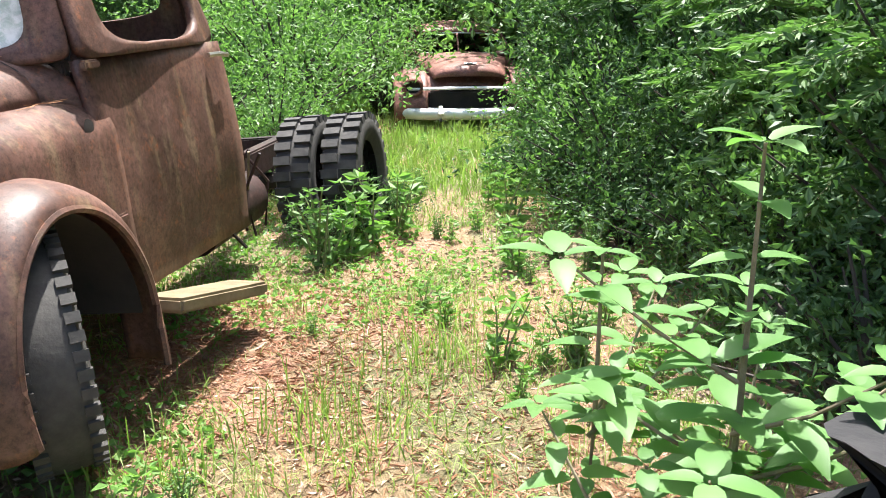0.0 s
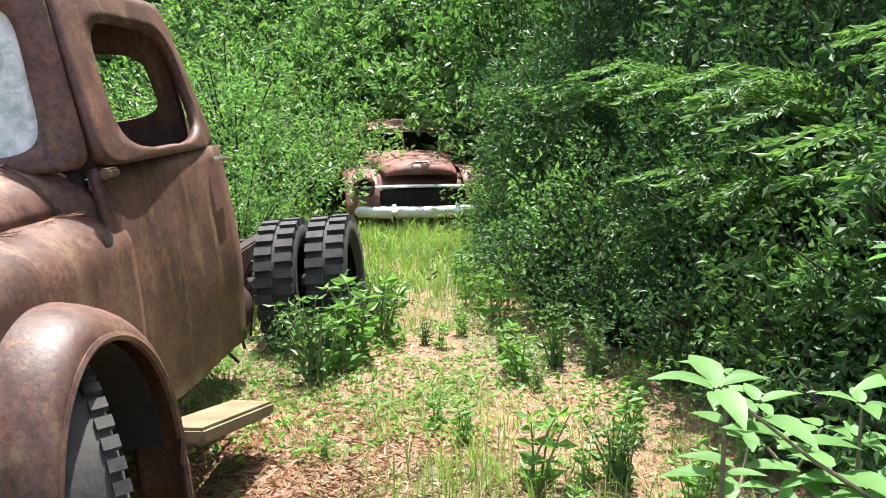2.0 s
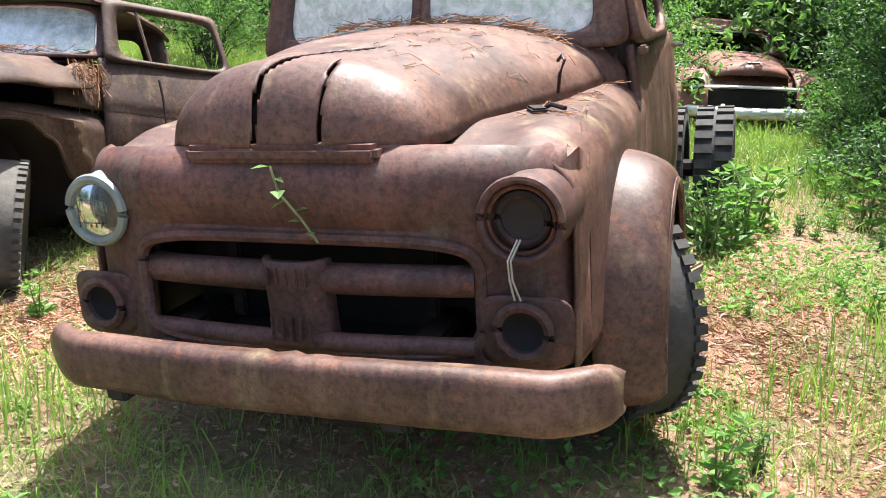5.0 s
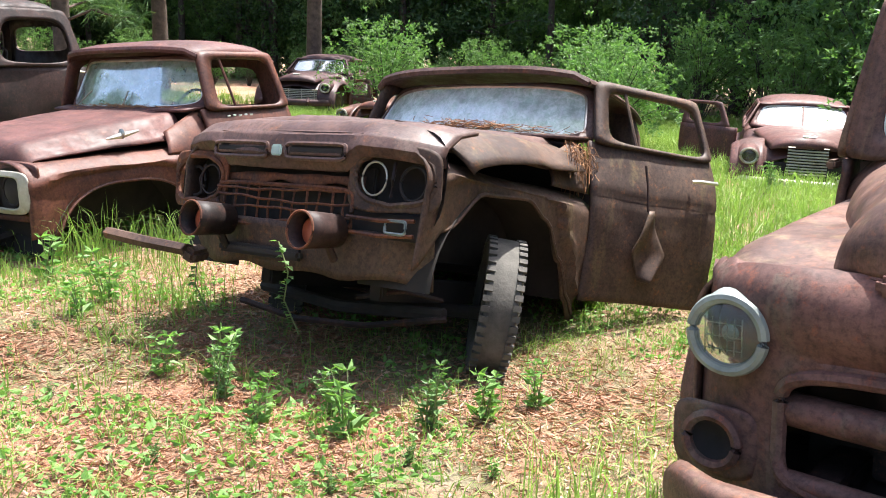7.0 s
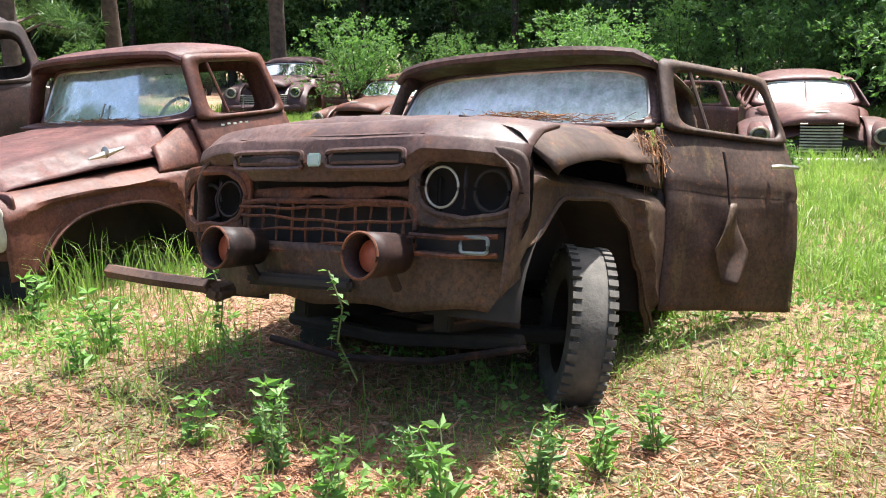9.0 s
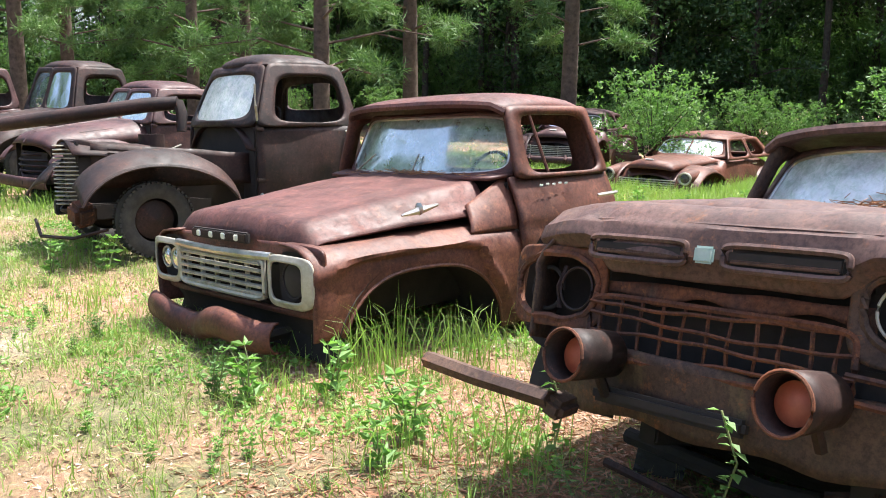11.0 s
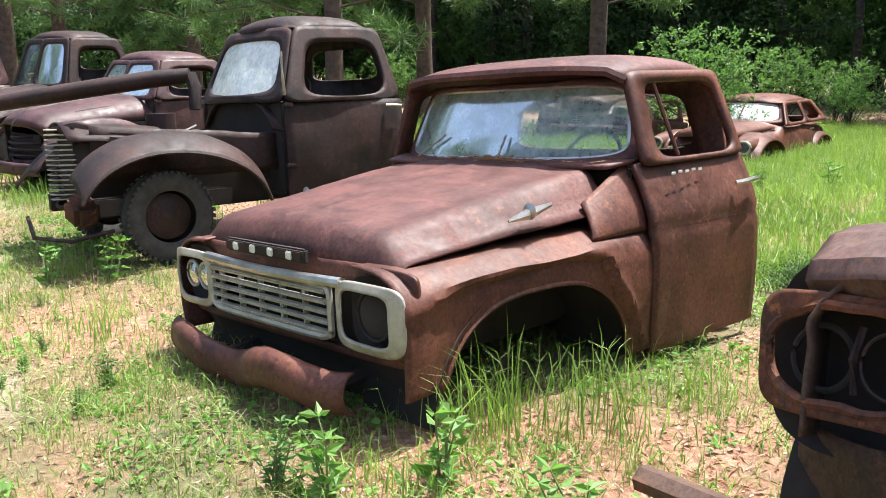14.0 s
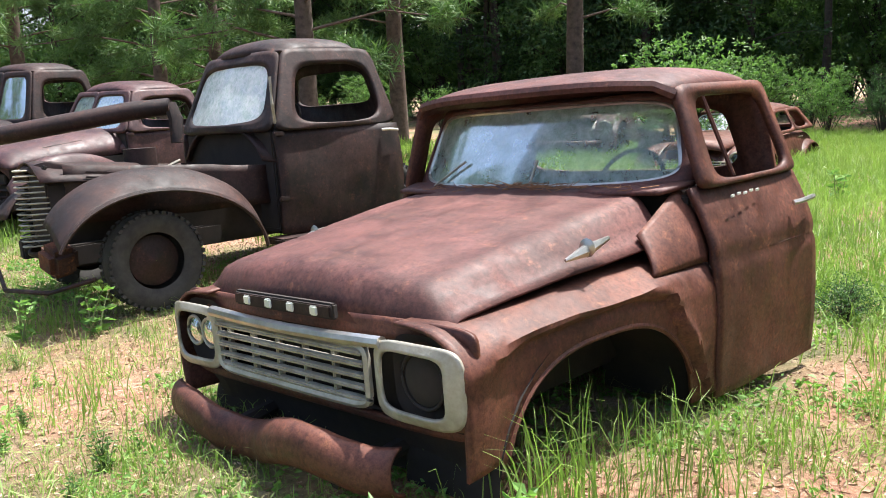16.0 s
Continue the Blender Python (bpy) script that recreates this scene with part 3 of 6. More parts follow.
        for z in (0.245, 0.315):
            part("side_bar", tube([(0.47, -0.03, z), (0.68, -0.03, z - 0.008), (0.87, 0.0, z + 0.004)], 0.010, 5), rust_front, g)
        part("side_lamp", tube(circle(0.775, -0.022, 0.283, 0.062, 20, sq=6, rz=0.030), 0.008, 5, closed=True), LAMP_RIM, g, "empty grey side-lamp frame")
        # near-black plates put shade into the gaps behind the bars
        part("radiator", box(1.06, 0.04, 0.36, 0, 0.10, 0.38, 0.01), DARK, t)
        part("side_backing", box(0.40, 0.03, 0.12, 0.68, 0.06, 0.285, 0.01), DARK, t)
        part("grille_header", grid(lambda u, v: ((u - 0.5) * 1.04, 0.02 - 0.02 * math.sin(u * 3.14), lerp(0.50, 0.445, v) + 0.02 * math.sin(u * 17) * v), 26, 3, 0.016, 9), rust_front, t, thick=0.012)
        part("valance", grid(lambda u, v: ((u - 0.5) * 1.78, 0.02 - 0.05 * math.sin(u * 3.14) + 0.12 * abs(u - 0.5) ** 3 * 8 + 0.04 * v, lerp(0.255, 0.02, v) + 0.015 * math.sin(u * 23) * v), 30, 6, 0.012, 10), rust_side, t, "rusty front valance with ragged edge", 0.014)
        # dark block drawn as the slot's shaded inside
        part("valance_slot", box(0.62, 0.05, 0.055, -0.12, -0.03, 0.10, 0.015), DARK, t)
        for x in (-0.36, 0.44):
            can = part("spot_lamp", tube([(x, -0.30, 0.225), (x, -0.22, 0.23), (x, -0.06, 0.24)], [0.085, 0.083, 0.076], 26, cap=False), RUST_D, t, "rusty can-shaped spot lamp", 0.006)
            part("lamp_rim", tube(circle(x, -0.30, 0.225, 0.086, 26), 0.006, 6, closed=True), rust_front, can)
            part("lens", dish(x - 0.010, -0.215, 0.225, 0.062, 0.018), LAMP_RED, can, "faded red lens")
            part("lamp_foot", tube([(x, -0.12, 0.19), (x, -0.05, 0.10)], 0.02, 6), RUST_D, can)
        bar = part("bent_bar", tube([(-1.06, -0.30, 0.095), (-0.78, -0.27, 0.075), (-0.46, -0.22, 0.06)], 0.042, 6, flat=0.8), rust_side, t, "bent bumper bar sticking out")
        part("bar_bracket", box(0.10, 0.14, 0.07, -0.46, -0.17, 0.045, 0.02, rot=(10, 20, 15)), rust_side, bar)
        part("crossmember", tube([(-0.7, 0.55, -0.12), (0, 0.5, -0.16), (0.7, 0.55, -0.12)], 0.035, 8), DARK, t)
        part("drag_link", tube([(-0.6, 0.30, -0.20), (-0.1, 0.26, -0.24), (0.35, 0.32, -0.22), (0.72, 0.55, -0.14)], 0.018, 6), RUST_D, t)
        part("tie_rod", tube([(0.30, 0.30, -0.08), (0.55, 0.38, -0.02), (0.68, 0.55, -0.05)], 0.014, 6), RUST_D, t)
        part("axle", tube([(-0.75, 0.85, -0.10), (0, 0.85, -0.14), (0.80, 0.85, -0.10)], 0.04, 8), DARK, t)
        for s in (-1, 1):
            part("frame_rail", box(0.09, 2.1, 0.13, s * 0.42, 1.35, -0.02, 0.01), DARK, t)
        # straw caught below the windscreen corner
        straw = bmesh.new()
        for i in range(110):
            x, y = random.uniform(0.86, 0.99), random.uniform(1.30, 1.62)
            z = 0.84 + random.uniform(-0.05, 0.06)
            tube([(x, y, z), (x + random.uniform(-0.03, 0.04), y + random.uniform(-0.1, 0.1), z + random.uniform(-0.05, 0.03)), (x + random.uniform(0.0, 0.07), y + random.uniform(-0.1, 0.1), z - random.uniform(0.03, 0.24))], 0.0022, 3, straw, cap=False)
        part("caught_straw", straw, STRAW, t, "dry pine straw hanging off the cowl")

    # cowl and dash
    part("cowl", grid(lambda u, v: ((u - 0.5) * 2 * lerp(0.83, 0.90, v), 1.38 + 0.20 * v - 0.07 * (1 - (2 * u - 1) ** 2), 0.945 + 0.025 * v), 20, 4, 0.004, 6), rust_top, t, thick=0.02)
    for s in (-1, 1):
        part("cowl_side", grid(lambda u, v: (s * lerp(0.975 - 0.04 * (1 - u), 0.83, v ** 1.6), lerp(1.12 + 0.06 * v, 1.53, u), lerp(0.63, lerp(0.79, 0.955, u), v)), 10, 10, 0.004, seed), rust_side, t, "", 0.014)
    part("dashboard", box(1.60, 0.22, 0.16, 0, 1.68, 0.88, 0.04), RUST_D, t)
    # floor and firewall near-black: the cab's inner shade as colour
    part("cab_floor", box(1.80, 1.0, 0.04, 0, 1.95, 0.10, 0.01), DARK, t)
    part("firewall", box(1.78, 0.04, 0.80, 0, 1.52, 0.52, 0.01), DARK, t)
    part("bench_seat", grid(lambda u, v: ((u - 0.5) * 1.5, 2.05 + 0.28 * smooth01(v * 1.4 - 0.3), lerp(0.45, 0.46, v) + 0.42 * smooth01((v - 0.5) * 2)), 10, 10, 0.02, 3), RUST_D, t, "bare rotted bench seat", 0.08)
    sw = part("steering_wheel", tube([(0.38 + 0.19 * math.cos(a), 1.86 + 0.08 * math.sin(a), 0.93 + 0.17 * math.sin(a)) for a in [i * math.pi / 12 for i in range(24)]], 0.012, 6, closed=True), DARK, t)
    part("column", tube([(0.38, 1.86, 0.93), (0.38, 1.62, 0.72)], 0.02, 6), DARK, sw)

    # windscreen, wrapping round at the sides
    def screen(u, v):
        x = (u - 0.5) * 2
        half = lerp(0.885, 0.775, v)
        y = lerp(1.40, 1.56, v) + 0.21 * abs(x) ** 2.6
        return x * (half + wide), y, press(lerp(0.945, 1.375, v))
    part("windscreen_frame", holed(screen, 0.5, 0.5, 0.472, 0.44, 7, 72, 2), rust_top, t, thick=0.03)
    part("windscreen", pane(screen, 0.5, 0.5, 0.470, 0.437, 7, 56, 6), glass, t, "dusty cracked curved windscreen").visible_shadow = False
    part("screen_seal", tube([screen(0.5 + 0.47 * rrect(2 * math.pi * i / 64, 7)[0], 0.5 + 0.436 * rrect(2 * math.pi * i / 64, 7)[1]) for i in range(64)], 0.012, 6, closed=True), CHROME, t, "thin chrome windscreen trim")
    if front == "slats":
        for x0, x1 in ((-0.62, -0.38), (0.10, 0.13)):
            part("wiper", tube([Vector(screen(0.5 + x0 / 1.7, 0.06)) + Vector((0, -0.03, 0)), Vector(screen(0.5 + x1 / 1.7, 0.36)) + Vector((0, -0.025, 0))], 0.007, 5), GRILLE_CREAM, t)

    # roof with visor lip
    def roof(u, v):
        x = (u - 0.5) * 2
        y = lerp(1.40 + 0.17 * abs(x) ** 3, 2.46, v)
        half = lerp(0.815, 0.79, v)
        z = 1.395 + 0.075 * (1 - abs(x) ** 4) * (1 - 0.55 * abs(2 * v - 1) ** 4) + 0.03 * math.sin(math.pi * v)
        z -= 0.035 * smooth01((abs(x) - 0.90) / 0.10)
        z -= 0.04 * smooth01((v - 0.88) / 0.12)
        return x * (half + wide), y, press(z) - (0.04 * v if wide else 0)
    rf = part("roof", grid(roof, 30, 22, 0.004, seed + 2), rust_top, t, "rusty flat roof with visor lip", 0.03)
    part("drip_rail", tube([roof(0, k / 12) for k in range(13)], 0.016, 6), rust_top, rf)
    part("drip_rail", tube([roof(1, k / 12) for k in range(13)], 0.016, 6), rust_top, rf)
    part("visor_lip", tube([roof(k / 20, 0) for k in range(21)], 0.02, 6, flat=1.3), rust_top, rf)

    # back wall with window
    part("cab_back", holed(lambda u, v: ((u - 0.5) * 2 * lerp(0.97, 0.80, smooth01((v - 0.55) / 0.45)), 2.46 - 0.04 * v, press(lerp(0.05, 1.39, v))), 0.5, 0.80, 0.38, 0.125, 6, 56, 3, 0.004, 4), rust_side, t, thick=0.03)

    # doors
    for s in (-1, 1):
        opened = open_door if s > 0 else 0
        hx, hy = s * 0.985, 1.50
        hinge = part("door", grid(lambda u, v: (s * (0.985 + 0.035 * math.sin(math.pi * v) * 0.8 + 0.05 * u - 0.085 * (max(0, v - 0.66) / 0.34) ** 1.5 - 0.012 * math.exp(-((v - 0.66) / 0.02) ** 2)) - hx, 0.93 * u, lerp(0.015, 0.95, v)), 20, 26, 0.006 if front == "slats" else 0.012, seed + 5), rust_side, t, "rusty cab door" + (" standing open" if opened else ""), 0.03, m=pose(hx, hy, 0, 0, 0, -opened * s))
        fr = lambda u, v: (s * (0.945 - 0.145 * v + 0.03 * u) - hx, lerp(0.03, lerp(0.93, 0.86, v), u) + (0.04 * v if u < 0.5 else 0), press(lerp(0.94, 1.40, v)))
        part("window_frame", holed(fr, 0.53, 0.47, 0.43 if front == "slots" else 0.40, 0.42, 6, 48, 2), rust_side, hinge, thick=0.035)
        part("door_crease", tube([(s * (1.005 + 0.05 * k / 10) - hx, 0.03 + 0.90 * k / 10, 0.615 + 0.015 * k / 10) for k in range(11)], 0.011, 6, flat=0.7), rust_side, hinge)
        part("vent_bar", tube([fr(0.34, 0.07), fr(0.27, 0.88)], 0.011, 6), rust_side, hinge)
        part("handle", tube([(s * 1.06 - hx, 0.72, 0.80), (s * 1.085 - hx, 0.76, 0.805), (s * 1.085 - hx, 0.90, 0.81)], 0.013, 6), CHROME, hinge, "chrome door handle")
        if front == "slats":
            for k in range(5):
                part("script_mark", box(0.006, 0.035, 0.014, s * 1.005 - hx, 0.20 + 0.062 * k, 0.895 + 0.004 * (k % 2), 0.003), WHITE_CHROME, hinge)
    if wheels:
        wheel(t, 0.80, 0.88, -0.06, 0.37, 0.20, 38, 4, RUBBER_PALE)
        wheel(t, -0.76, 0.88, -0.06, 0.37, 0.20, 38, 4, RUBBER)
    # drift of pine straw below the screen
    drift = bmesh.new()
    for i in range(520 if front == "slots" else 160):
        x = random.gauss(0.12, 0.28)
        y = 1.40 - 0.06 * (1 - (x / 0.8) ** 2) + random.gauss(0, 0.03 if front == "slats" else 0.06)
        z = 0.972 + random.uniform(0, 0.045 if front == "slots" else 0.02) - 0.04 * abs(x) ** 2
        a, L = random.uniform(0, 6.3), random.uniform(0.04, 0.10)
        tube([(x, y, z), (x + math.cos(a) * L, y + math.sin(a) * L * 0.7, z + random.uniform(-0.015, 0.02))], 0.002, 3, drift, cap=False)
    tagged(part("pine_straw", drift, STRAW, t, "drift of dry pine straw"), kind="stuff")
    if front == "slots":
        def sheet(u, v):
            d = (u - 0.5) * (0.04 + 0.42 * min(v, 1.3 * (1 - v))) + 0.03 * v - 0.05 * max(0.0, v - 0.7)
            return 1.275 + 0.5 * d + 0.025 * math.sin(v * 5 + u * 3), 1.755 + 0.87 * d, lerp(0.58, 0.15, v)
        rag = part("torn_sheet", grid(sheet, 10, 16, 0.03, 6), RUST_B, t, "torn sheet-metal scrap hanging by a chain", 0.006)
        part("chain", tube([(1.235, 1.73, 0.84), (1.26, 1.74, 0.72), (1.275, 1.75, 0.57)], 0.008, 5), RUST_D, rag)
        for x0, n0 in ((-0.50, 8), (0.20, 7)):
            vine(t, [(x0, -0.20, 0.16), (x0 + 0.05, -0.16, 0.02), (x0 - 0.02, -0.10, -0.12), (x0 + 0.03, -0.02, -0.28)], n0 * 5, 0.045)
    # rear chassis left in the weeds
    for s in (-1, 1):
        part("rear_rail", box(0.08, 1.2, 0.12, s * 0.42, 3.0, 0.10, 0.01), DARK, t)
    return t


def vine(t, pts, n, leaf):
    """A climbing vine with small leaves along it."""
    pts = [Vector(p) for p in pts]
    v = part("vine", tube(pts, 0.004, 5), STEM, t, "green creeping vine")
    bm = bmesh.new()
    for k in range(n):
        f = k / n * (len(pts) - 1)
        i = int(f)
        p = pts[i].lerp(pts[i + 1], f - i)
        a = random.uniform(0, 6.3)
        d = Vector((math.cos(a), -abs(math.sin(a)), random.uniform(-0.5, 0.4))).normalized()
        sd = d.cross(Vector((0, 0, 1))).normalized()
        s = leaf * random.uniform(0.6, 1.3)
        q = [bm.verts.new(p + d * s * a1 + sd * s * b1 + Vector((0, 0, s * c1))) for a1, b1, c1 in ((0.1, 0, 0), (0.45, 0.36, 0.08), (1.0, 0, -0.1), (0.45, -0.36, 0.08))]
        bm.faces.new((q[0], q[1], q[2]))
        bm.faces.new((q[0], q[2], q[3]))
    tagged(part("foliage", bm, BUSH_LT, v, smooth=False), kind="stuff")


def lift(x, y, z, rz, pitch, roll):
    """Stand of a wreck: heading, nose pitch, and roll to its left side up."""
    return pose(x, y, z, 0, 0, rz) @ pose(0, 0, 0, pitch, 0, 0) @ pose(0, 0, 0, 0, -roll, 0)


pickup("rusty_pickup", lift(-8.35, 2.54, -0.01, 2.5, 0, 3.2), "slats", "red-brown rusted pickup cab without wheels, sunk in grass", RUST_C, RUST_C2, RUST_B2, 0, False, HAZE)
pickup("crumpled_pickup", lift(-5.14, 2.52, 0.40, -1.5, -13.5, 4.0) @ Matrix.Diagonal((0.94, 1, 1, 1)), "slots", "crumpled brown pickup wreck, nose high, driver door open", RUST_BH, RUST_B, RUST_B2, 30, True, HAZE_B)

# ---- round cab used by the older trucks ----


def round_cab(t, y0, y1, zb, belt, top, wb, wt, body, glass, seed=0.0, rake=0.16, vee=0.14, doors=True, split=True):
    """Cab with rounded roof and single side windows, from cowl y0 to back y1."""
    back = y1
    for s in (-1, 1):
        low = lambda u, v: (s * (wb + 0.035 * math.sin(math.pi * min(1, v * 0.9)) + 0.05 * u - 0.03 * v), lerp(y0, back, u), lerp(zb, belt, v))
        d = part("door", grid(low, 14, 14, 0.008, seed + s), body, t, "rusted cab door", 0.03)
        up = lambda u, v: (s * (lerp(wb + 0.005, wt, v ** 1.15) + 0.03 * math.sin(math.pi * u)), lerp(y0 + rake * 1.15 * v, back - 0.10 * v ** 2, u), lerp(belt, top - 0.06, v))
        part("window_frame", holed(up, 0.51, 0.44, 0.375, 0.38, 4, 52, 4, 0.003, seed), body, d, thick=0.04)
        part("window_lip", tube([up(0.51 + 0.40 * rrect(2 * math.pi * i / 48, 4)[0], 0.44 + 0.405 * rrect(2 * math.pi * i / 48, 4)[1]) for i in range(48)], 0.012, 6, closed=True), body, d)
        part("handle", tube([(s * (wb + 0.07), back - 0.18, belt - 0.05), (s * (wb + 0.10), back - 0.12, belt - 0.05), (s * (wb + 0.10), back - 0.04, belt - 0.06)], 0.012, 6), CHROME, d)
        for z in (belt - 0.02, lerp(zb, belt, 0.35)):
            part("hinge", box(0.035, 0.09, 0.035, s * (wb + 0.035), y0 + 0.02, z, 0.008), body, d)

    def front(u, v):
        x = (u - 0.5) * 2
        half = lerp(wb * 0.985, wt * 1.0, v ** 1.1)
        return x * half, y0 + rake * v * 1.15 - vee * (1 - abs(x) ** 1.6) * (1 - 0.35 * v), lerp(belt, top - 0.06, v)
    if split:
        # two panes with a centre post
        for s in (-1, 1):
            half = lambda u, v: front(0.5 + s * 0.5 * u, v)
            part("screen_surround", holed(half, 0.45, 0.49, 0.405, 0.40, 6, 44, 3), body, t, thick=0.035)
            if glass:
                part("windscreen", pane(half, 0.45, 0.49, 0.405, 0.40, 6, 36, 4), glass, t, "clouded windscreen pane").visible_shadow = False
    else:
        part("screen_surround", holed(front, 0.5, 0.48, 0.43, 0.37, 5, 60, 3), body, t, thick=0.035)
        if glass:
            part("windscreen", pane(front, 0.5, 0.48, 0.43, 0.37, 5, 48, 4), glass, t, "clouded windscreen").visible_shadow = False

    def roof(u, v):
        x = (u - 0.5) * 2
        yf = y0 + rake * 1.15 - vee * 0.65 * (1 - abs(x) ** 1.6)
        y = lerp(yf, back - 0.10, v)
        edge = max(abs(x), abs(2 * v - 1) if v > 0.5 else 0.85 * abs(2 * v - 1))
        r = (abs(x) ** 4 + (abs(2 * v - 1)) ** 5) ** 0.25
        z = top - 0.07 + 0.13 * max(0.0, 1 - min(1.0, r) ** 2.6) ** 0.6
        return x * wt * 1.005, y, z
    part("roof", grid(roof, 28, 22, 0.004, seed), body, t, "rounded rusty cab roof", 0.02)
    part("cab_back", holed(lambda u, v: ((u - 0.5) * 2 * lerp(wb + 0.02, wt, smooth01((v - 0.4) / 0.6)), back - 0.10 * smooth01((v - 0.4) / 0.6), lerp(zb, top - 0.06, v)), 0.5, 0.79, 0.43, 0.10, 5, 48, 3), body, t, thick=0.03)
    # floor, firewall, seat and dash hold the cab's shade in near-black colour
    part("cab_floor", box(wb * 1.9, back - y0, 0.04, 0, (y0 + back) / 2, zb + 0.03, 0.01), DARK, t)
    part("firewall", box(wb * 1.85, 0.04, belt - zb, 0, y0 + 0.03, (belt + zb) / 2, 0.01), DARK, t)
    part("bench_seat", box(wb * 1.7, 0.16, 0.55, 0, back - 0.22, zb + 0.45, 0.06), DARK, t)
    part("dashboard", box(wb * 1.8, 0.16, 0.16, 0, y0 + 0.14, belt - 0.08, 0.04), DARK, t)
    sw = part("steering_wheel", tube([(0.36 + 0.19 * math.cos(a), y0 + 0.36 + 0.08 * math.sin(a), belt + 0.03 + 0.17 * math.sin(a)) for a in [i * math.pi / 12 for i in range(24)]], 0.011, 6, closed=True), DARK, t)
    part("column", tube([(0.36, y0 + 0.36, belt + 0.03), (0.36, y0 + 0.1, belt - 0.25)], 0.018, 6), DARK, sw)


# ---- heavy truck with the full front bumper ----


def heavy_truck():
    t = thing("heavy_truck", lift(-2.0, 1.66, 0.02, -7, 0, 5.2), "brown rusted heavy truck with bumper and a single headlamp", "truck", "wrecked trucks in the row")

    # nose: flat face with rounded corners, rolled over on top
    def nose(u, v):
        x = (u - 0.5) * 2
        back = 0.24 * abs(x) ** 5
        if v < 0.70:
            k = v / 0.70
            y, z = 0.012 * math.sin(math.pi * k), lerp(0.40, 0.925, k)
            y += 0.03 * math.exp(-((z - 0.82) / 0.035) ** 2) * math.exp(-(x / 0.62) ** 8)
        else:
            a = (v - 0.70) / 0.30
            b = min(1.0, a / 0.6) * math.pi / 2
            y, z = 0.10 * (1 - math.cos(b)) + 0.34 * max(0, a - 0.6), 0.925 + 0.115 * math.sin(b) - 0.12 * max(0, a - 0.6)
        return x * (0.825 - 0.02 * v), y + back, z - 0.05 * abs(x) ** 6 * smooth01(v * 1.6 - 0.6) - 0.28 * abs(x) ** 3 * max(0.0, (v - 0.86) / 0.14)
    part("nose_panel", holed(nose, 0.52, 0.305, 0.325, 0.215, 6, 88, 12, 0.005, 3, outer=24), RUST_A2, t, "brown rusty nose panel", 0.02)
    g = part("grille", tube([nose(0.52 + 0.328 * rrect(2 * math.pi * i / 72, 6)[0], 0.305 + 0.217 * rrect(2 * math.pi * i / 72, 6)[1]) for i in range(72)], 0.02, 8, closed=True), RUST_A2, t, "wide rusty two-bar grille")
    for z, r, y in ((0.672, 0.048, 0.075), (0.492, 0.030, 0.04)):
        part("grille_bar", tube([(x + 0.03, y - 0.04 * (1 - (x / 0.54) ** 2), z) for x in [-0.52 + i * 0.104 for i in range(11)]], r, 12, flat=0.95), RUST_A2, g)
    part("grille_post", grid(lambda u, v: (0.03 + (u - 0.5) * 0.20, 0.035 - 0.07 * math.sin(math.pi * u) ** 0.45 + 0.02 * (1 - v), lerp(0.47, 0.735, v)), 12, 8, 0.003, 4), RUST_A2, g, thick=0.02)
    for z0, z1 in ((0.50, 0.575), (0.665, 0.72)):
        for k in range(5):
            part("post_rib", box(0.009, 0.012, z1 - z0, -0.03 + 0.03 * k, -0.040, (z0 + z1) / 2, 0.003), RUST_A2, g)
    # radiator and nose floor near-black, painting the shade behind the grille
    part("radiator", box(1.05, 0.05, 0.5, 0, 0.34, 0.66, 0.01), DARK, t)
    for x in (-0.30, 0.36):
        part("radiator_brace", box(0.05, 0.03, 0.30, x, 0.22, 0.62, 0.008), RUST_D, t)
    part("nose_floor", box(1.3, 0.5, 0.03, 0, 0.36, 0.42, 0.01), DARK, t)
    part("lower_lip", grid(lambda u, v: ((u - 0.5) * 1.16 + 0.03, -0.015 + 0.05 * v, lerp(0.455, 0.40, v)), 20, 3, 0.006, 5), RUST_A2, t, thick=0.015)
    for s in (-1, 1):
        y, lx, lz = 0.075, (0.69 if s > 0 else -0.645), 0.855
        ring = part("headlamp_ring", tube(circle(lx, y - 0.05, lz, 0.098 if s < 0 else 0.108, 36), 0.016 if s < 0 else 0.012, 8, closed=True), LAMP_RIM if s < 0 else RUST_A2, t, "grey-green lamp rim" if s < 0 else "empty rusty lamp ring")
        part("lamp_shell", tube([(lx, y - 0.05, lz), (lx, y + 0.02, lz), (lx, y + 0.16, lz)], [0.102, 0.116, 0.125], 32, cap=False), LAMP_RIM if s < 0 else RUST_A2, ring)
        if s < 0:
            part("reflector", dish(lx, y + 0.0, lz, 0.09, -0.06), RUST_D, ring)
            part("lens", dish(lx, y - 0.05, lz, 0.09, 0.028), LENS, ring, "dull ribbed glass lens")
            part("bulb_cap", dish(lx, y - 0.03, lz, 0.024, 0.012), LAMP_RIM, ring)
            for k in range(6):
                part("lens_rib", box(0.003, 0.005, 0.10, lx - 0.05 + 0.02 * k, y - 0.072, lz, 0.001), LENS, ring)
            for k in range(3):
                part("lens_rib", box(0.10, 0.005, 0.003, lx, y - 0.073, lz - 0.035 + 0.035 * k, 0.001), LENS, ring)
        else:
            part("socket", dish(lx, y - 0.03, lz, 0.108, -0.035), RUST_A2, ring)
            part("inner_ring", tube(circle(lx, y - 0.03, lz, 0.066, 28), 0.012, 6, closed=True), RUST_D, ring)
            # black disc, colour in place of the socket's shade
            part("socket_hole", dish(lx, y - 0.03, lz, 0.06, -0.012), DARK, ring)
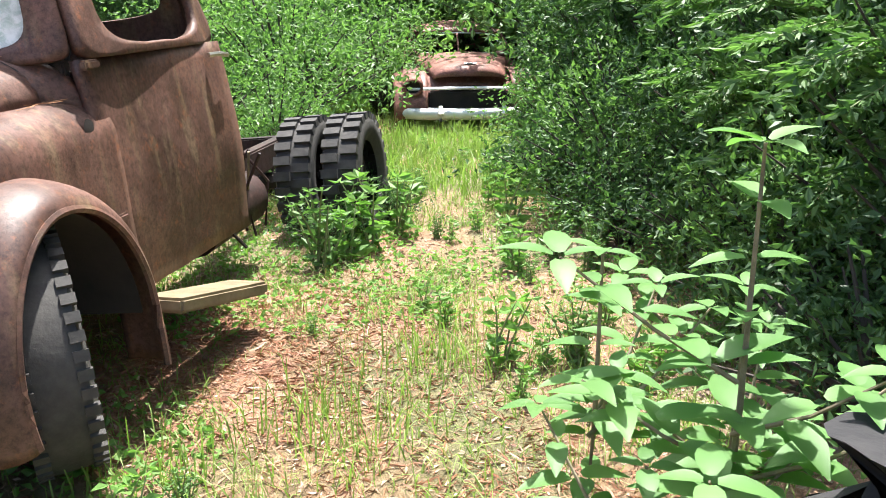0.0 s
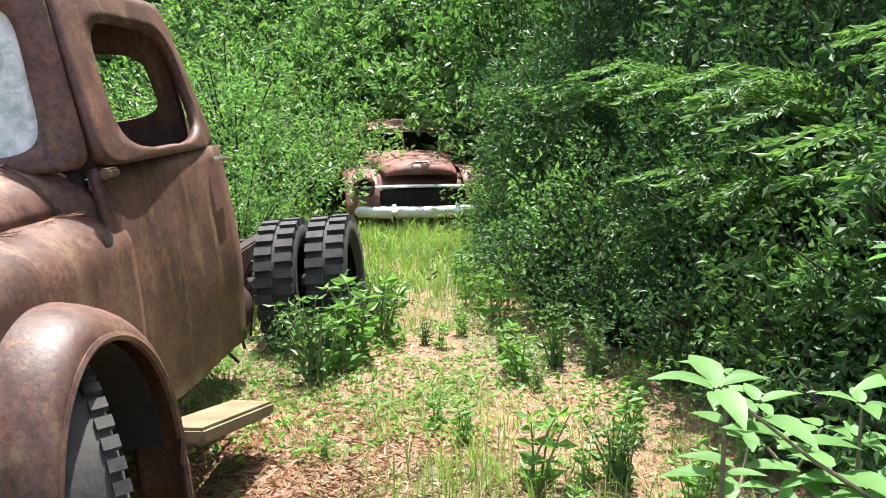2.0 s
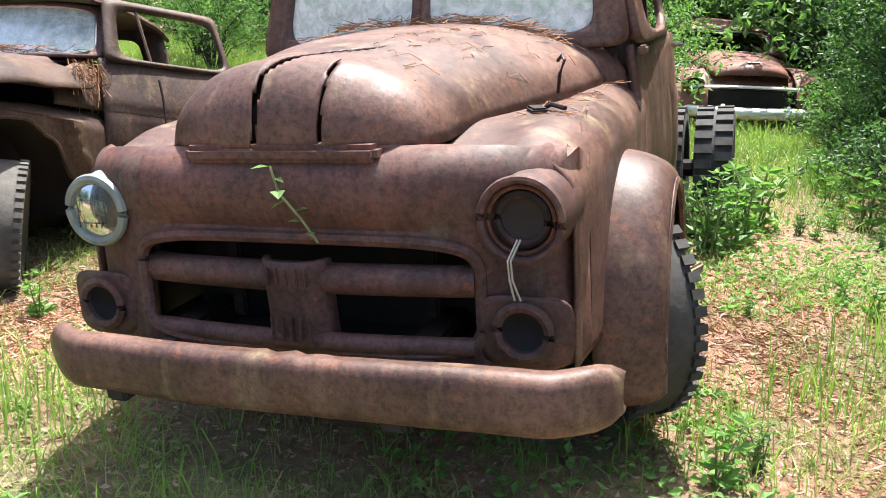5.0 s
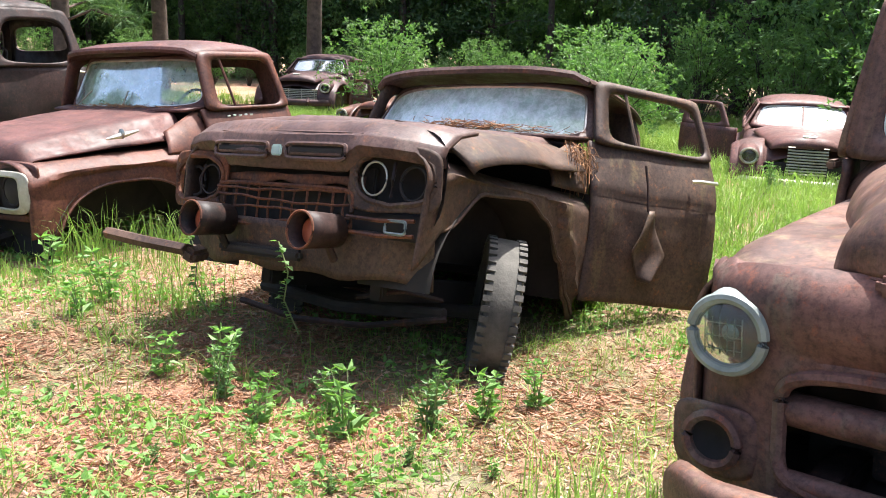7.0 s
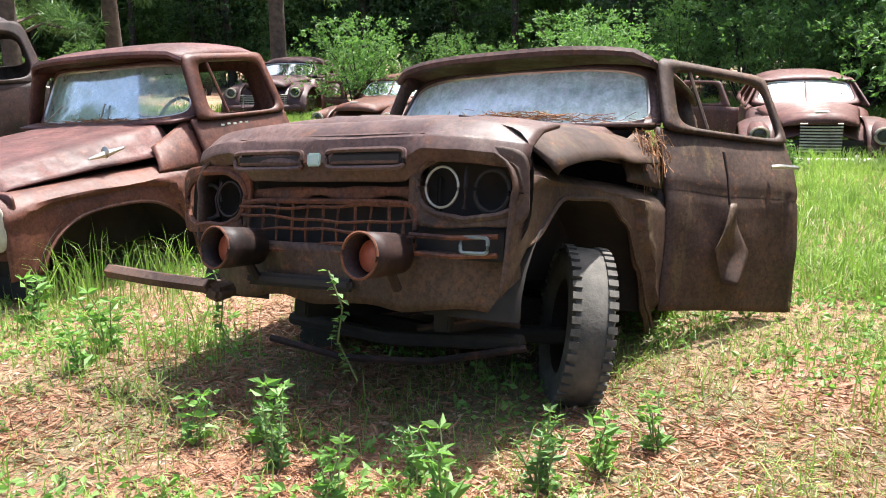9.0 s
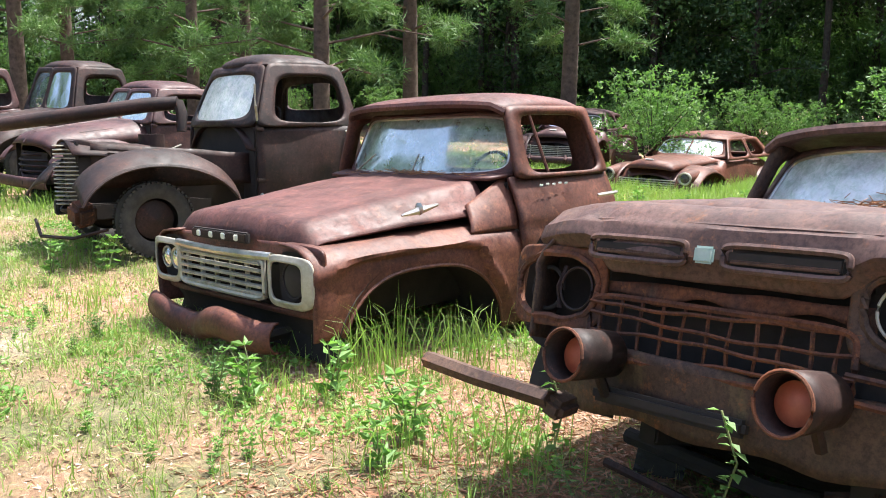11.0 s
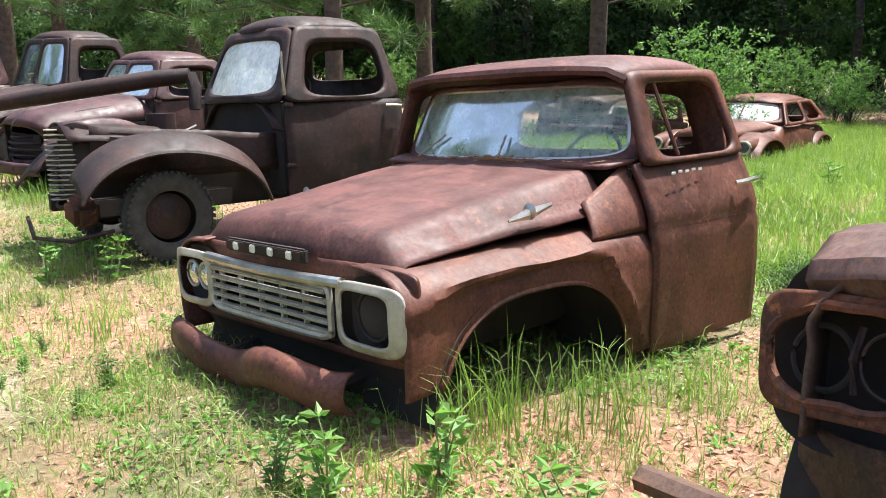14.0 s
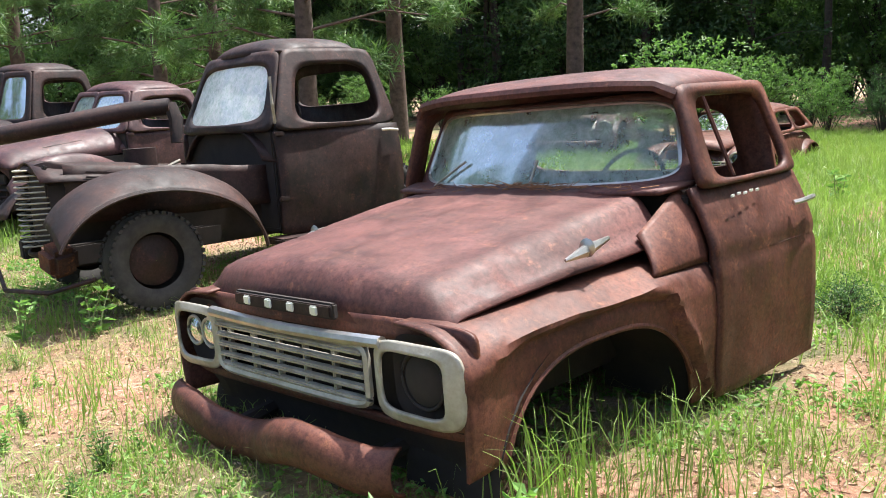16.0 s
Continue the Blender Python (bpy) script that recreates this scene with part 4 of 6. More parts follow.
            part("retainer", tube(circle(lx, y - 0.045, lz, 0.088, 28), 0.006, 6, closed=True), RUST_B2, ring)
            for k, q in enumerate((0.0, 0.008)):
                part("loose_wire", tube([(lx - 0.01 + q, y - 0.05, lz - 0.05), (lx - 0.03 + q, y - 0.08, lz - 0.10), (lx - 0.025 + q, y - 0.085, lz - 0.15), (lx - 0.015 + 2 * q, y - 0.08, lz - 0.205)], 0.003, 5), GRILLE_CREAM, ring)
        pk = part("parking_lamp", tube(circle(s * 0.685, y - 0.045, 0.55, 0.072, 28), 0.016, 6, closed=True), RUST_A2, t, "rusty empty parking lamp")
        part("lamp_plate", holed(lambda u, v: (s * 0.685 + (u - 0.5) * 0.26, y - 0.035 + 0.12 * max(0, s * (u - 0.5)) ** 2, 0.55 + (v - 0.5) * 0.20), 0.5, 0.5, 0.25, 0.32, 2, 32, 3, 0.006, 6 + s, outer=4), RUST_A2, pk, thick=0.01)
        # hole is a near-black dish, shade put into its colour
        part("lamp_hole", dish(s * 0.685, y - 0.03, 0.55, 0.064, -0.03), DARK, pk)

    # fenders: flat shoulder beside the hood, rolled down to the side
    for s in (-1, 1):
        def side(u, v):
            y = lerp(0.17, 1.50, u)
            crown = lerp(1.046, 1.085, u) - 0.038 * (1 - smooth01(u * 4.5))
            w = lerp(0.800, 0.815, smooth01(u * 5)) + 0.022 * u + 0.012 * math.sin(math.pi * u)
            if v < 0.5:
                return s * w, y, lerp(0.40, crown - 0.15, v / 0.5)
            if v < 0.78:
                a = (v - 0.5) / 0.28 * math.pi / 2
                return s * (w - 0.17 * (1 - math.cos(a))), y, crown - 0.15 + 0.15 * math.sin(a)
            a = (v - 0.78) / 0.22
            return s * lerp(w - 0.17, 0.33 + 0.30 * u, a), y, crown - 0.012 * math.sin(math.pi * a) + 0.012 * a
        cut = lambda u, v: v < 0.42 and ((lerp(0.17, 1.50, u) - 0.88) / 0.40) ** 2 + ((lerp(0.40, 0.90, v / 0.5) - 0.36) / 0.44) ** 2 < 1
        f = part("fender", grid(side, 44, 34, 0.005, 5 + s, skip=cut), RUST_A, t, "long rounded rusty fender", 0.012)

        def flare(u, v):
            a = math.pi * lerp(1.09, -0.03, u)
            r = lerp(0.475, 0.575, math.sin(v * math.pi * 0.5))
            x = lerp(1.005, 0.80, 1 - math.cos(v * math.pi * 0.5))
            return s * x, 0.84 + (0.72 if math.cos(a) < 0 else 0.90) * r * math.cos(a), 0.32 + r * math.sin(a) - 0.16 * smooth01((u - 0.9) / 0.1)
        part("wheel_arch", grid(flare, 44, 12, 0.003, 2), RUST_A, f, "broad rolled wheel-arch flare", 0.014)
        part("arch_edge", tube([flare(k / 44, 0) for k in range(45)], 0.014, 6), RUST_A, f)
        # arch lining near-black to paint the shaded wheel well
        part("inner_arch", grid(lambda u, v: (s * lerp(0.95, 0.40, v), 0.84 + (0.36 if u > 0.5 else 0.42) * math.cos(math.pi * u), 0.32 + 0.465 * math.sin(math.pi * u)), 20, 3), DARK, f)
        if s > 0:
            # black disc and flap stand in for the shaded hole
            hole = part("rust_hole", dish(0, 0, 0, 0.03, 0.002, 10, 2, 3), DARK, f, m=pose(0.835, 1.34, 0.985, 0, 0, 90) @ pose(0, 0, 0, 0, 20, 0))
            part("torn_flap", box(0.012, 0.04, 0.07, 0.842, 1.35, 0.97, 0.004, rot=(25, 12, 0)), DARK, hole)
            latch = part("hood_latch", box(0.05, 0.11, 0.022, 0.60, 0.62, 1.065, 0.006, rot=(0, 0, 25)), RUST_D, t, "dark iron hood latch")
            part("latch_tongue", tube([(0.62, 0.66, 1.07), (0.65, 0.60, 1.085), (0.70, 0.57, 1.075)], 0.008, 6), RUST_D, latch)

    # bulbous hood: quarter-dome front, flanks running out to the shoulders
    def hood(u, v):
        x = (u - 0.5) * 2
        half = curve_at([(0, 0.37), (0.25, 0.44), (1, 0.70)], v)
        top = curve_at([(0.25, 1.275), (0.55, 1.315), (1.0, 1.335)], v)
        base = lerp(1.035, 1.10, v)
        if v < 0.25:
            a = v / 0.25 * math.pi / 2
            y, rise = 0.015 + 0.19 * (1 - math.cos(a)), math.sin(a) ** 0.9
        else:
            y, rise = lerp(0.205, 1.30, (v - 0.25) / 0.75), 1.0
        k = max(0.0, 1 - abs(x) ** 2.3) ** 0.60
        flick = 0.018 * smooth01((abs(x) - 0.93) / 0.07)
        p = [x * half, y + 0.10 * abs(x) ** 3 * max(0.0, 1 - v / 0.35), base + (top - base) * k * rise - flick * rise]
        if v < 0.24 and -0.062 < p[0] < 0.138:
            p[1] += 0.016 * (1 - v / 0.24)
            p[2] -= 0.010 * (1 - v / 0.24)
        return p

    def split(u, v):
        x = (u - 0.5) * 2 * curve_at([(0, 0.37), (0.25, 0.44), (1, 0.70)], v)
        left = curve_at([(0.0, -0.062), (0.14, -0.055), (0.24, 0.0), (0.42, 0.17)], v)
        w1 = curve_at([(0.0, 0.006), (0.16, 0.010), (0.26, 0.030), (0.42, 0.004)], v)
        return (abs(x - left) < w1 and v < 0.42) or (abs(x - 0.139 - 0.05 * v) < curve_at([(0.0, 0.009), (0.24, 0.005)], v) and v < 0.23)
    hd = part("hood", grid(hood, 104, 64, 0.0045, 7, skip=split), RUST_A, t, "bulbous dark rusty hood with a split panel", 0.008)
    # added near-black sheet, so the hood splits show as shade
    part("hood_gap_shade", grid(lambda u, v: (Vector(hood(u, v)) - Vector((0, 0.02 if v > 0.3 else -0.03, 1.0))) * 0.97 + Vector((0, 0.02, 1.0)), 30, 20), DARK, hd)
    part("hood_lip", tube([hood(k / 30, 0) for k in range(31)], 0.010, 6), RUST_A2, hd)
    part("hook", tube([(0.63, 0.80, 1.10), (0.64, 0.78, 1.16), (0.655, 0.79, 1.205), (0.64, 0.83, 1.22), (0.62, 0.85, 1.20)], 0.006, 6), RUST_D, hd)
    part("hood_slot_bar", box(0.60, 0.10, 0.05, 0.01, 0.055, 1.028, 0.015), RUST_A2, t)
    # cowl blending the hood's end into the cab
    part("cowl", grid(lambda u, v: (Vector(hood(u, 1.0)) + Vector((0, -0.01, -0.006))).lerp(Vector(((u - 0.5) * 2 * 0.825, 1.47 - 0.22 * (1 - abs(2 * u - 1) ** 2), 0.98 + 0.35 * max(0.0, 1 - abs(2 * u - 1) ** 3.2) ** 0.55)), v), 40, 5, 0.003, 4), RUST_A, t, thick=0.014)
    part("cowl_seam", tube([Vector(hood(k / 40, 1.0)) + Vector((0, 0.004, 0.004)) for k in range(1, 40)], 0.006, 5), DARK, t)
    # bumper, bent at both ends
    def bumper(u, v):
        x = (u - 0.5) * 2
        a = (v - 0.5) * math.pi * 1.1
        wrap = 0.22 * max(0, abs(x) - 0.80) ** 1.3 * 6
        nick = 0.006 * math.exp(-((x - 0.02) / 0.12) ** 2) * math.sin(x * 60) * max(0.0, math.sin(a))
        end = 1 - 0.45 * max(0, (abs(x) - 0.93) / 0.07) ** 2
        face = max(0.0, math.cos(a)) ** 0.38
        return x * 0.845 + 0.125, -0.235 - 0.055 * face + wrap * 0.6 + 0.03 * x * x, 0.478 + 0.074 * math.copysign(abs(math.sin(a)) ** 0.75, math.sin(a)) * end + nick
    bp = part("bumper", grid(bumper, 56, 12, 0.005, 12), RUST_A, t, "long tan-brown rusty bumper", 0.014)
    for x in (-0.33, 0.08):
        part("bumper_rib", tube([Vector(bumper(0.5 + x / 1.72, 0.12 + 0.76 * k / 8)) + Vector((0, 0.002, 0)) for k in range(9)], 0.009, 6), RUST_A, bp)
    for s in (-1, 1):
        part("bumper_iron", box(0.07, 0.5, 0.09, s * 0.42, -0.02, 0.42, 0.01), DARK, t)
        part("frame_rail", box(0.10, 4.9, 0.17, s * 0.40, 2.45, 0.42, 0.012), RUST_D, t)
    part("front_axle", tube([(-0.8, 0.8, 0.33), (0, 0.8, 0.27), (0.8, 0.8, 0.33)], 0.05, 8), DARK, t)
    round_cab(t, 1.40, 2.52, 0.32, 1.215, 1.88, 0.80, 0.675, RUST_A, FROST, 4.0, 0.07, 0.20)
    part("cab_skirt", box(1.56, 0.98, 0.10, 0, 1.92, 0.34, 0.03), RUST_A, t)
    vine(t, [(0.0, -0.01, 1.0), (0.03, -0.03, 0.93), (0.09, -0.03, 0.86), (0.13, -0.02, 0.79)], 7, 0.045)
    straw = bmesh.new()
    for i in range(420):
        x, y = random.uniform(-0.50, 0.56), random.gauss(1.22, 0.05)
        z = 1.338 + random.uniform(0, 0.025) - 0.12 * (abs(x) / 0.6) ** 3
        a, L = random.uniform(0, 6.3), random.uniform(0.05, 0.10)
        tube([(x, y, z), (x + math.cos(a) * L, y + math.sin(a) * L * 0.6, z + random.uniform(-0.015, 0.02))], 0.0013, 3, straw, cap=False)
    for i in range(60):
        u, v = random.uniform(0.62, 0.97), random.uniform(0.25, 0.98)
        p = Vector(hood(u, v)) + Vector((0, 0, 0.006))
        L = random.uniform(0.06, 0.16)
        a = random.uniform(0, 6.3)
        q = p + Vector((math.cos(a) * L * 0.6, math.sin(a) * L, -0.03))
        tube([p, (p + q) / 2 + Vector((0, 0, 0.02)), q], 0.0013, 3, straw, cap=False)
    for i in range(120):
        x, y = random.uniform(0.55, 0.76), random.uniform(0.5, 1.5)
        a, L = random.uniform(0, 6.3), random.uniform(0.05, 0.12)
        tube([(x, y, 1.045 + 0.03 * y), (x + math.cos(a) * L * 0.6, y + math.sin(a) * L, 1.05 + 0.03 * y)], 0.0013, 3, straw, cap=False)
    tagged(part("pine_straw", straw, STRAW, t, "dry pine straw on hood and cowl"), kind="stuff")
    for s in (-1, 1):
        wheel(t, s * 0.80, 0.90, 0.33, 0.40, 0.20, 38, 0, RUBBER)
        for k, x in enumerate((0.71, 1.02)):
            wheel(t, s * x, 4.02, 0.25, 0.40, 0.24, 0, 0, RUBBER, True)
    part("rear_axle", tube([(-1.0, 4.02, 0.25), (-0.2, 4.02, 0.25), (0.2, 4.02, 0.25), (1.0, 4.02, 0.25)], [0.06, 0.06, 0.06, 0.06], 8), DARK, t)
    for y in (2.7, 3.4, 4.4):
        part("cross_member", box(0.8, 0.09, 0.10, 0, y, 0.45, 0.01), RUST_D, t)
    part("step_plank", box(0.20, 0.80, 0.06, 0.93, 1.82, 0.19, 0.012, rot=(-14, 4, -3)), WOODY, t, "weathered splintered step plank")
    for k in range(9):
        a = random.uniform(0, 6)
        part("hanging_hose", tube([(0.5 + random.uniform(-.1, .35), 2.55 + 0.08 * k, 0.62), (0.62 + 0.1 * math.cos(a), 2.6 + 0.08 * k, 0.40), (0.6 + 0.15 * math.sin(a), 2.7 + 0.06 * k, 0.15)], 0.009, 5), TWIG if k % 2 else RUST_D, t)
    part("fuel_tank", tube([(0.55, 2.5, 0.32), (0.55, 3.2, 0.32)], 0.16, 16), RUST_D, t)
    return t


heavy_truck()

# ---- older trucks with separate fenders ----


def old_truck(name, m, label, body, glass, nose="tall", hood_open=False, hood_len=1.35, cab_top=1.80, wide=0.78, bumper=True, lamps=True, bed=False, wheels=True):
    t = thing(name, m, label, "truck", "wrecked trucks in the row")
    seed = hood_len * 10 + cab_top
    hl = hood_len
    nt_ = 1.08 if nose == "tall" else 0.98
    # radiator shell with grille slats
    hw = {"tall": 0.27, "wide": 0.50, "round": 0.55, "bars": 0.42}[nose]
    gz0, gz1 = (0.45, nt_ - 0.04) if nose == "tall" else (0.42, nt_ - 0.20)
    def shell(u, v):
        x = (u - 0.5) * 2
        half = hw * (0.86 + 0.14 * math.sin(math.pi * min(1, v * 1.2))) + 0.03
        return x * half, 0.0 + (0.30 if nose == "tall" else 0.22) * abs(x) ** 2.2 + 0.10 * v ** 3 + 0.06 * (1 - v), lerp(0.36, nt_, v) - 0.06 * abs(x) ** 3 * v
    part("radiator_shell", holed(shell, 0.5, 0.50, 0.36 if nose == "tall" else 0.42, 0.40 if nose == "tall" else 0.33, 3, 48, 5, 0.005, seed), body, t, "rusty rounded radiator shell", 0.02)
    # near-black box paints the shade behind the slats
    g = part("grille", box(hw * 1.5, 0.03, gz1 - gz0, 0, 0.17, (gz0 + gz1) / 2, 0.01), DARK, t, "dark slatted grille")
    if nose == "bars":
        for k in range(11):
            x = -0.36 + 0.072 * k
            part("slat", tube([(x, 0.02 + 0.5 * x * x, gz0), (x, 0.0 + 0.5 * x * x, (gz0 + gz1) / 2), (x, 0.05 + 0.5 * x * x, gz1 + 0.1)], 0.012, 5), GRILLE_CREAM, g)
    else:
        count = 15 if nose == "tall" else 5
        for k in range(count):
            z = lerp(gz0 + 0.03, gz1 - 0.03, k / (count - 1))
            w = hw * (0.76 if nose == "tall" else 0.84) * math.sqrt(max(0.15, 1 - (2 * k / (count - 1) - 1) ** 2 * 0.72))
            part("slat", tube([(x * w, 0.015 + 0.16 * x * x, z) for x in (-1, -0.6, -0.2, 0.2, 0.6, 1)], 0.008 if nose == "tall" else 0.022, 5, flat=0.8), GRILLE_CREAM if nose == "tall" else RUST_D, g)
    # hood
    if hood_open:
        part("hood_shelf", grid(lambda u, v: ((u - 0.5) * 2 * lerp(0.31, 0.55, v), lerp(0.10, hl * 0.5, v), lerp(nt_ - 0.02, nt_ - 0.08, v) - 0.5 * (u - 0.5) ** 2), 12, 8, 0.012, 3), body, t, thick=0.012)
        part("engine", box(0.42, 0.8, 0.42, 0, hl * 0.55, 0.72, 0.06), DARK, t)
        part("air_cleaner", tube([(0.05, hl * 0.55, 0.95), (0.05, hl * 0.55, 1.10)], 0.12, 14), RUST_D, t)
        log = part("raised_hood_side", tube([(-0.95, -0.20, 1.20), (-0.55, 0.35, 1.29), (-0.15, 0.95, 1.38), (0.02, 1.20, 1.40)], [0.075, 0.085, 0.085, 0.075], 12, flat=0.85), RUST_D, t, "rolled-up rusty hood leaf lying on top")
        part("folded_end", tube([(0.02, 1.20, 1.42), (0.06, 1.22, 1.30), (0.08, 1.20, 1.12)], [0.07, 0.06, 0.05], 8, flat=0.5), RUST_D, log)
        part("strut", tube([(0.30, 0.7, 0.84), (0.42, 1.05, 1.0)], 0.012, 5), GRILLE_CREAM, t)
        for s in (-1, 1):
            sd = part("hood_side", grid(lambda u, v: (s * lerp(0.30, 0.60, u), lerp(0.25, hl, u), lerp(0.62, lerp(1.03, 0.92, u), v)), 14, 6, 0.012, 6), body, t, thick=0.012)
            for k in range(5):
                part("louvre", box(0.02, 0.32, 0.014, s * 0.435, 0.52, 0.82 + 0.035 * k, 0.004, rot=(-6, 0, -s * 17)), RUST_D, sd)
            part("primer_patch", dish(0, 0, 0, 0.055, 0.003, 9, 2), PALE_PATCH, sd, m=pose(s * 0.375, 0.35, 0.80, 0, 0, s * 72))
    else:
        def hood(u, v):
            x = (u - 0.5) * 2
            half = lerp(hw + 0.06, wide * 0.86, smooth01(v))
            top = lerp(nt_ + 0.02, 1.235, v ** 0.7) - 0.10 * max(0, 1 - v / 0.12) ** 2
            base = lerp(0.84, 0.92, v)
            return x * half, lerp(0.02, hl + 0.05, v) + 0.10 * abs(x) ** 2 * (1 - v), base + (top - base) * (1 - abs(x) ** 3.2) ** 0.6
        hd = part("hood", grid(hood, 30, 22, 0.006, seed), body, t, "rounded faded rusty hood", 0.012)
        part("hood_trim", tube([Vector(hood(0.5, k / 10)) + Vector((0, 0, 0.006)) for k in range(11)], 0.012, 5), body, hd)
        for s in (0.12, 0.88):
            part("side_vent", tube([Vector(hood(s, 0.35 + 0.04 * k)) for k in range(9)], 0.014, 5, flat=0.5), GRILLE_CREAM if nose == "wide" else RUST_D, hd)
    # swept fenders
    for s in (-1, 1):
        def fender(u, v):
            a = lerp(2.75, 0.12, u)
            y = 0.62 - 0.66 * math.cos(math.pi - a) * (1.05 if u < 0.5 else 1.25)
            z = 0.34 + 0.60 * math.sin(a) ** 0.8
            k = math.sin(v * math.pi * 0.5)
            x = lerp(wide + 0.13, hw + 0.14 + 0.22 * u, v)
            drop = 0.11 * (1 - k) ** 1.4
            return s * x, y + 0.06 * v, z - drop + 0.03 * k
        f = part("fender", grid(fender, 34, 12, 0.008, seed + s), body, t, "swept rusty fender", 0.014)
        part("fender_edge", tube([fender(k / 34, 0) for k in range(35)], 0.014, 6), body, f)
        # apron near-black, wheel-well shade put into its colour
        part("apron", grid(lambda u, v: (s * lerp(hw, hw + 0.20, u), lerp(0.15, hl, u), lerp(0.38, 0.90, v)), 8, 5), DARK, f)
        if lamps:
            lp = part("headlamp", lathe([(0.001, -0.16), (0.06, -0.13), (0.098, -0.05), (0.105, 0.02), (0.10, 0.03)], 22), body, t, "round rusty headlamp", m=pose(s * (wide - 0.13), 0.14, 0.80, 0, 0, -90))
            part("lens", dish(0, 0, 0, 0.095, 0.03), WHITE_CHROME, lp, m=pose(0.02, 0, 0, 0, 0, 90))
        if wheels:
            wheel(t, s * (wide - 0.10), 0.66, 0.34, 0.34, 0.18, 0, 0, RUBBER)
        part("running_board", box(0.24, 1.1, 0.05, s * (wide + 0.03), hl + 0.45, 0.34, 0.012), body, t)
        part("frame_rail", box(0.09, 4.2, 0.15, s * 0.38, 2.2, 0.42, 0.012), DARK, t)
    if bumper:
        def bump(u, v):
            x = (u - 0.5) * 2
            a = (v - 0.5) * math.pi
            return x * (wide + 0.06), -0.16 - 0.03 * math.cos(a) + 0.10 * x * x, 0.40 + 0.07 * math.sin(a)
        part("bumper", grid(bump, 24, 6, 0.006, seed), body, t, "straight rusty bumper", 0.012)
        for s in (-1, 1):
            part("bumper_iron", box(0.05, 0.4, 0.07, s * 0.38, 0.02, 0.40, 0.01), DARK, t)
    else:
        part("bent_rod", tube([(-0.5, -0.05, 0.30), (0.0, -0.14, 0.20), (0.55, -0.02, 0.22), (0.8, 0.2, 0.3)], 0.016, 6), RUST_D, t)
        part("crank_box", box(0.22, 0.2, 0.2, 0.45, 0.10, 0.42, 0.04, rot=(8, 20, 10)), RUST_B2, t)
    round_cab(t, hl, hl + 1.15, 0.38, 1.16, cab_top, wide, wide * 0.76, body, glass, seed, 0.20, 0.10, split=(nose != "tall"))
    part("cowl", grid(lambda u, v: ((u - 0.5) * 2 * lerp(wide * 0.84, wide * 0.98, v), lerp(hl - 0.05, hl + 0.06, v), lerp(1.20, 1.17, v) - 0.25 * abs(2 * u - 1) ** 3.5), 16, 3), body, t, thick=0.02)
    part("roof_vent", tube([(-0.08, hl + 0.55, cab_top + 0.05), (0.08, hl + 0.55, cab_top + 0.05)], 0.03, 8, flat=0.5), body, t)
    if hood_open:
        part("mirror_arm", tube([(wide, hl + 0.02, 1.22), (wide + 0.05, hl - 0.02, 1.36), (wide + 0.05, hl - 0.02, 1.56)], 0.012, 6), GRILLE_CREAM, t)
    for s in (-1, 1):
        wheel(t, s * wide, hl + 2.2, 0.36, 0.38, 0.22, 0, 0, RUBBER)
    part("rear_axle", tube([(-wide, hl + 2.2, 0.36), (wide, hl + 2.2, 0.36)], 0.05, 8), DARK, t)
    return t


old_truck("gutted_truck", lift(-11.9, 2.60, 0.0, -1, 0, 2), "blackened old truck with torn hood and narrow grille", RUST_D, FROST, "tall", True, 1.65, 1.83, 0.76, False, False)
old_truck("low_nosed_truck", lift(-16.4, 3.5, -0.10, 8, 0, 0), "maroon rusted truck with low rounded nose", RUST_E, HAZE, "round", False, 1.5, 1.72, 0.80, True, False)
old_truck("round_lamp_truck", lift(-19.2, 3.35, 0.0, 13, 0, 0), "dark rusted pickup with two round headlamps", RUST_D, CLEAR, "wide", False, 1.45, 1.98, 0.80)
old_truck("bar_grille_truck", lift(-22.6, 2.3, 0.0, 15, 0, 0), "maroon truck with upright bar grille", RUST_E, CLEAR, "bars", False, 1.5, 2.0, 0.82)
old_truck("far_truck", lift(-27.0, 2.0, 0.0, 16, 0, 0), "dark maroon truck at the end of the row", RUST_E, CLEAR, "wide", False, 1.45, 1.75, 0.80)

# ---- saloon cars ----


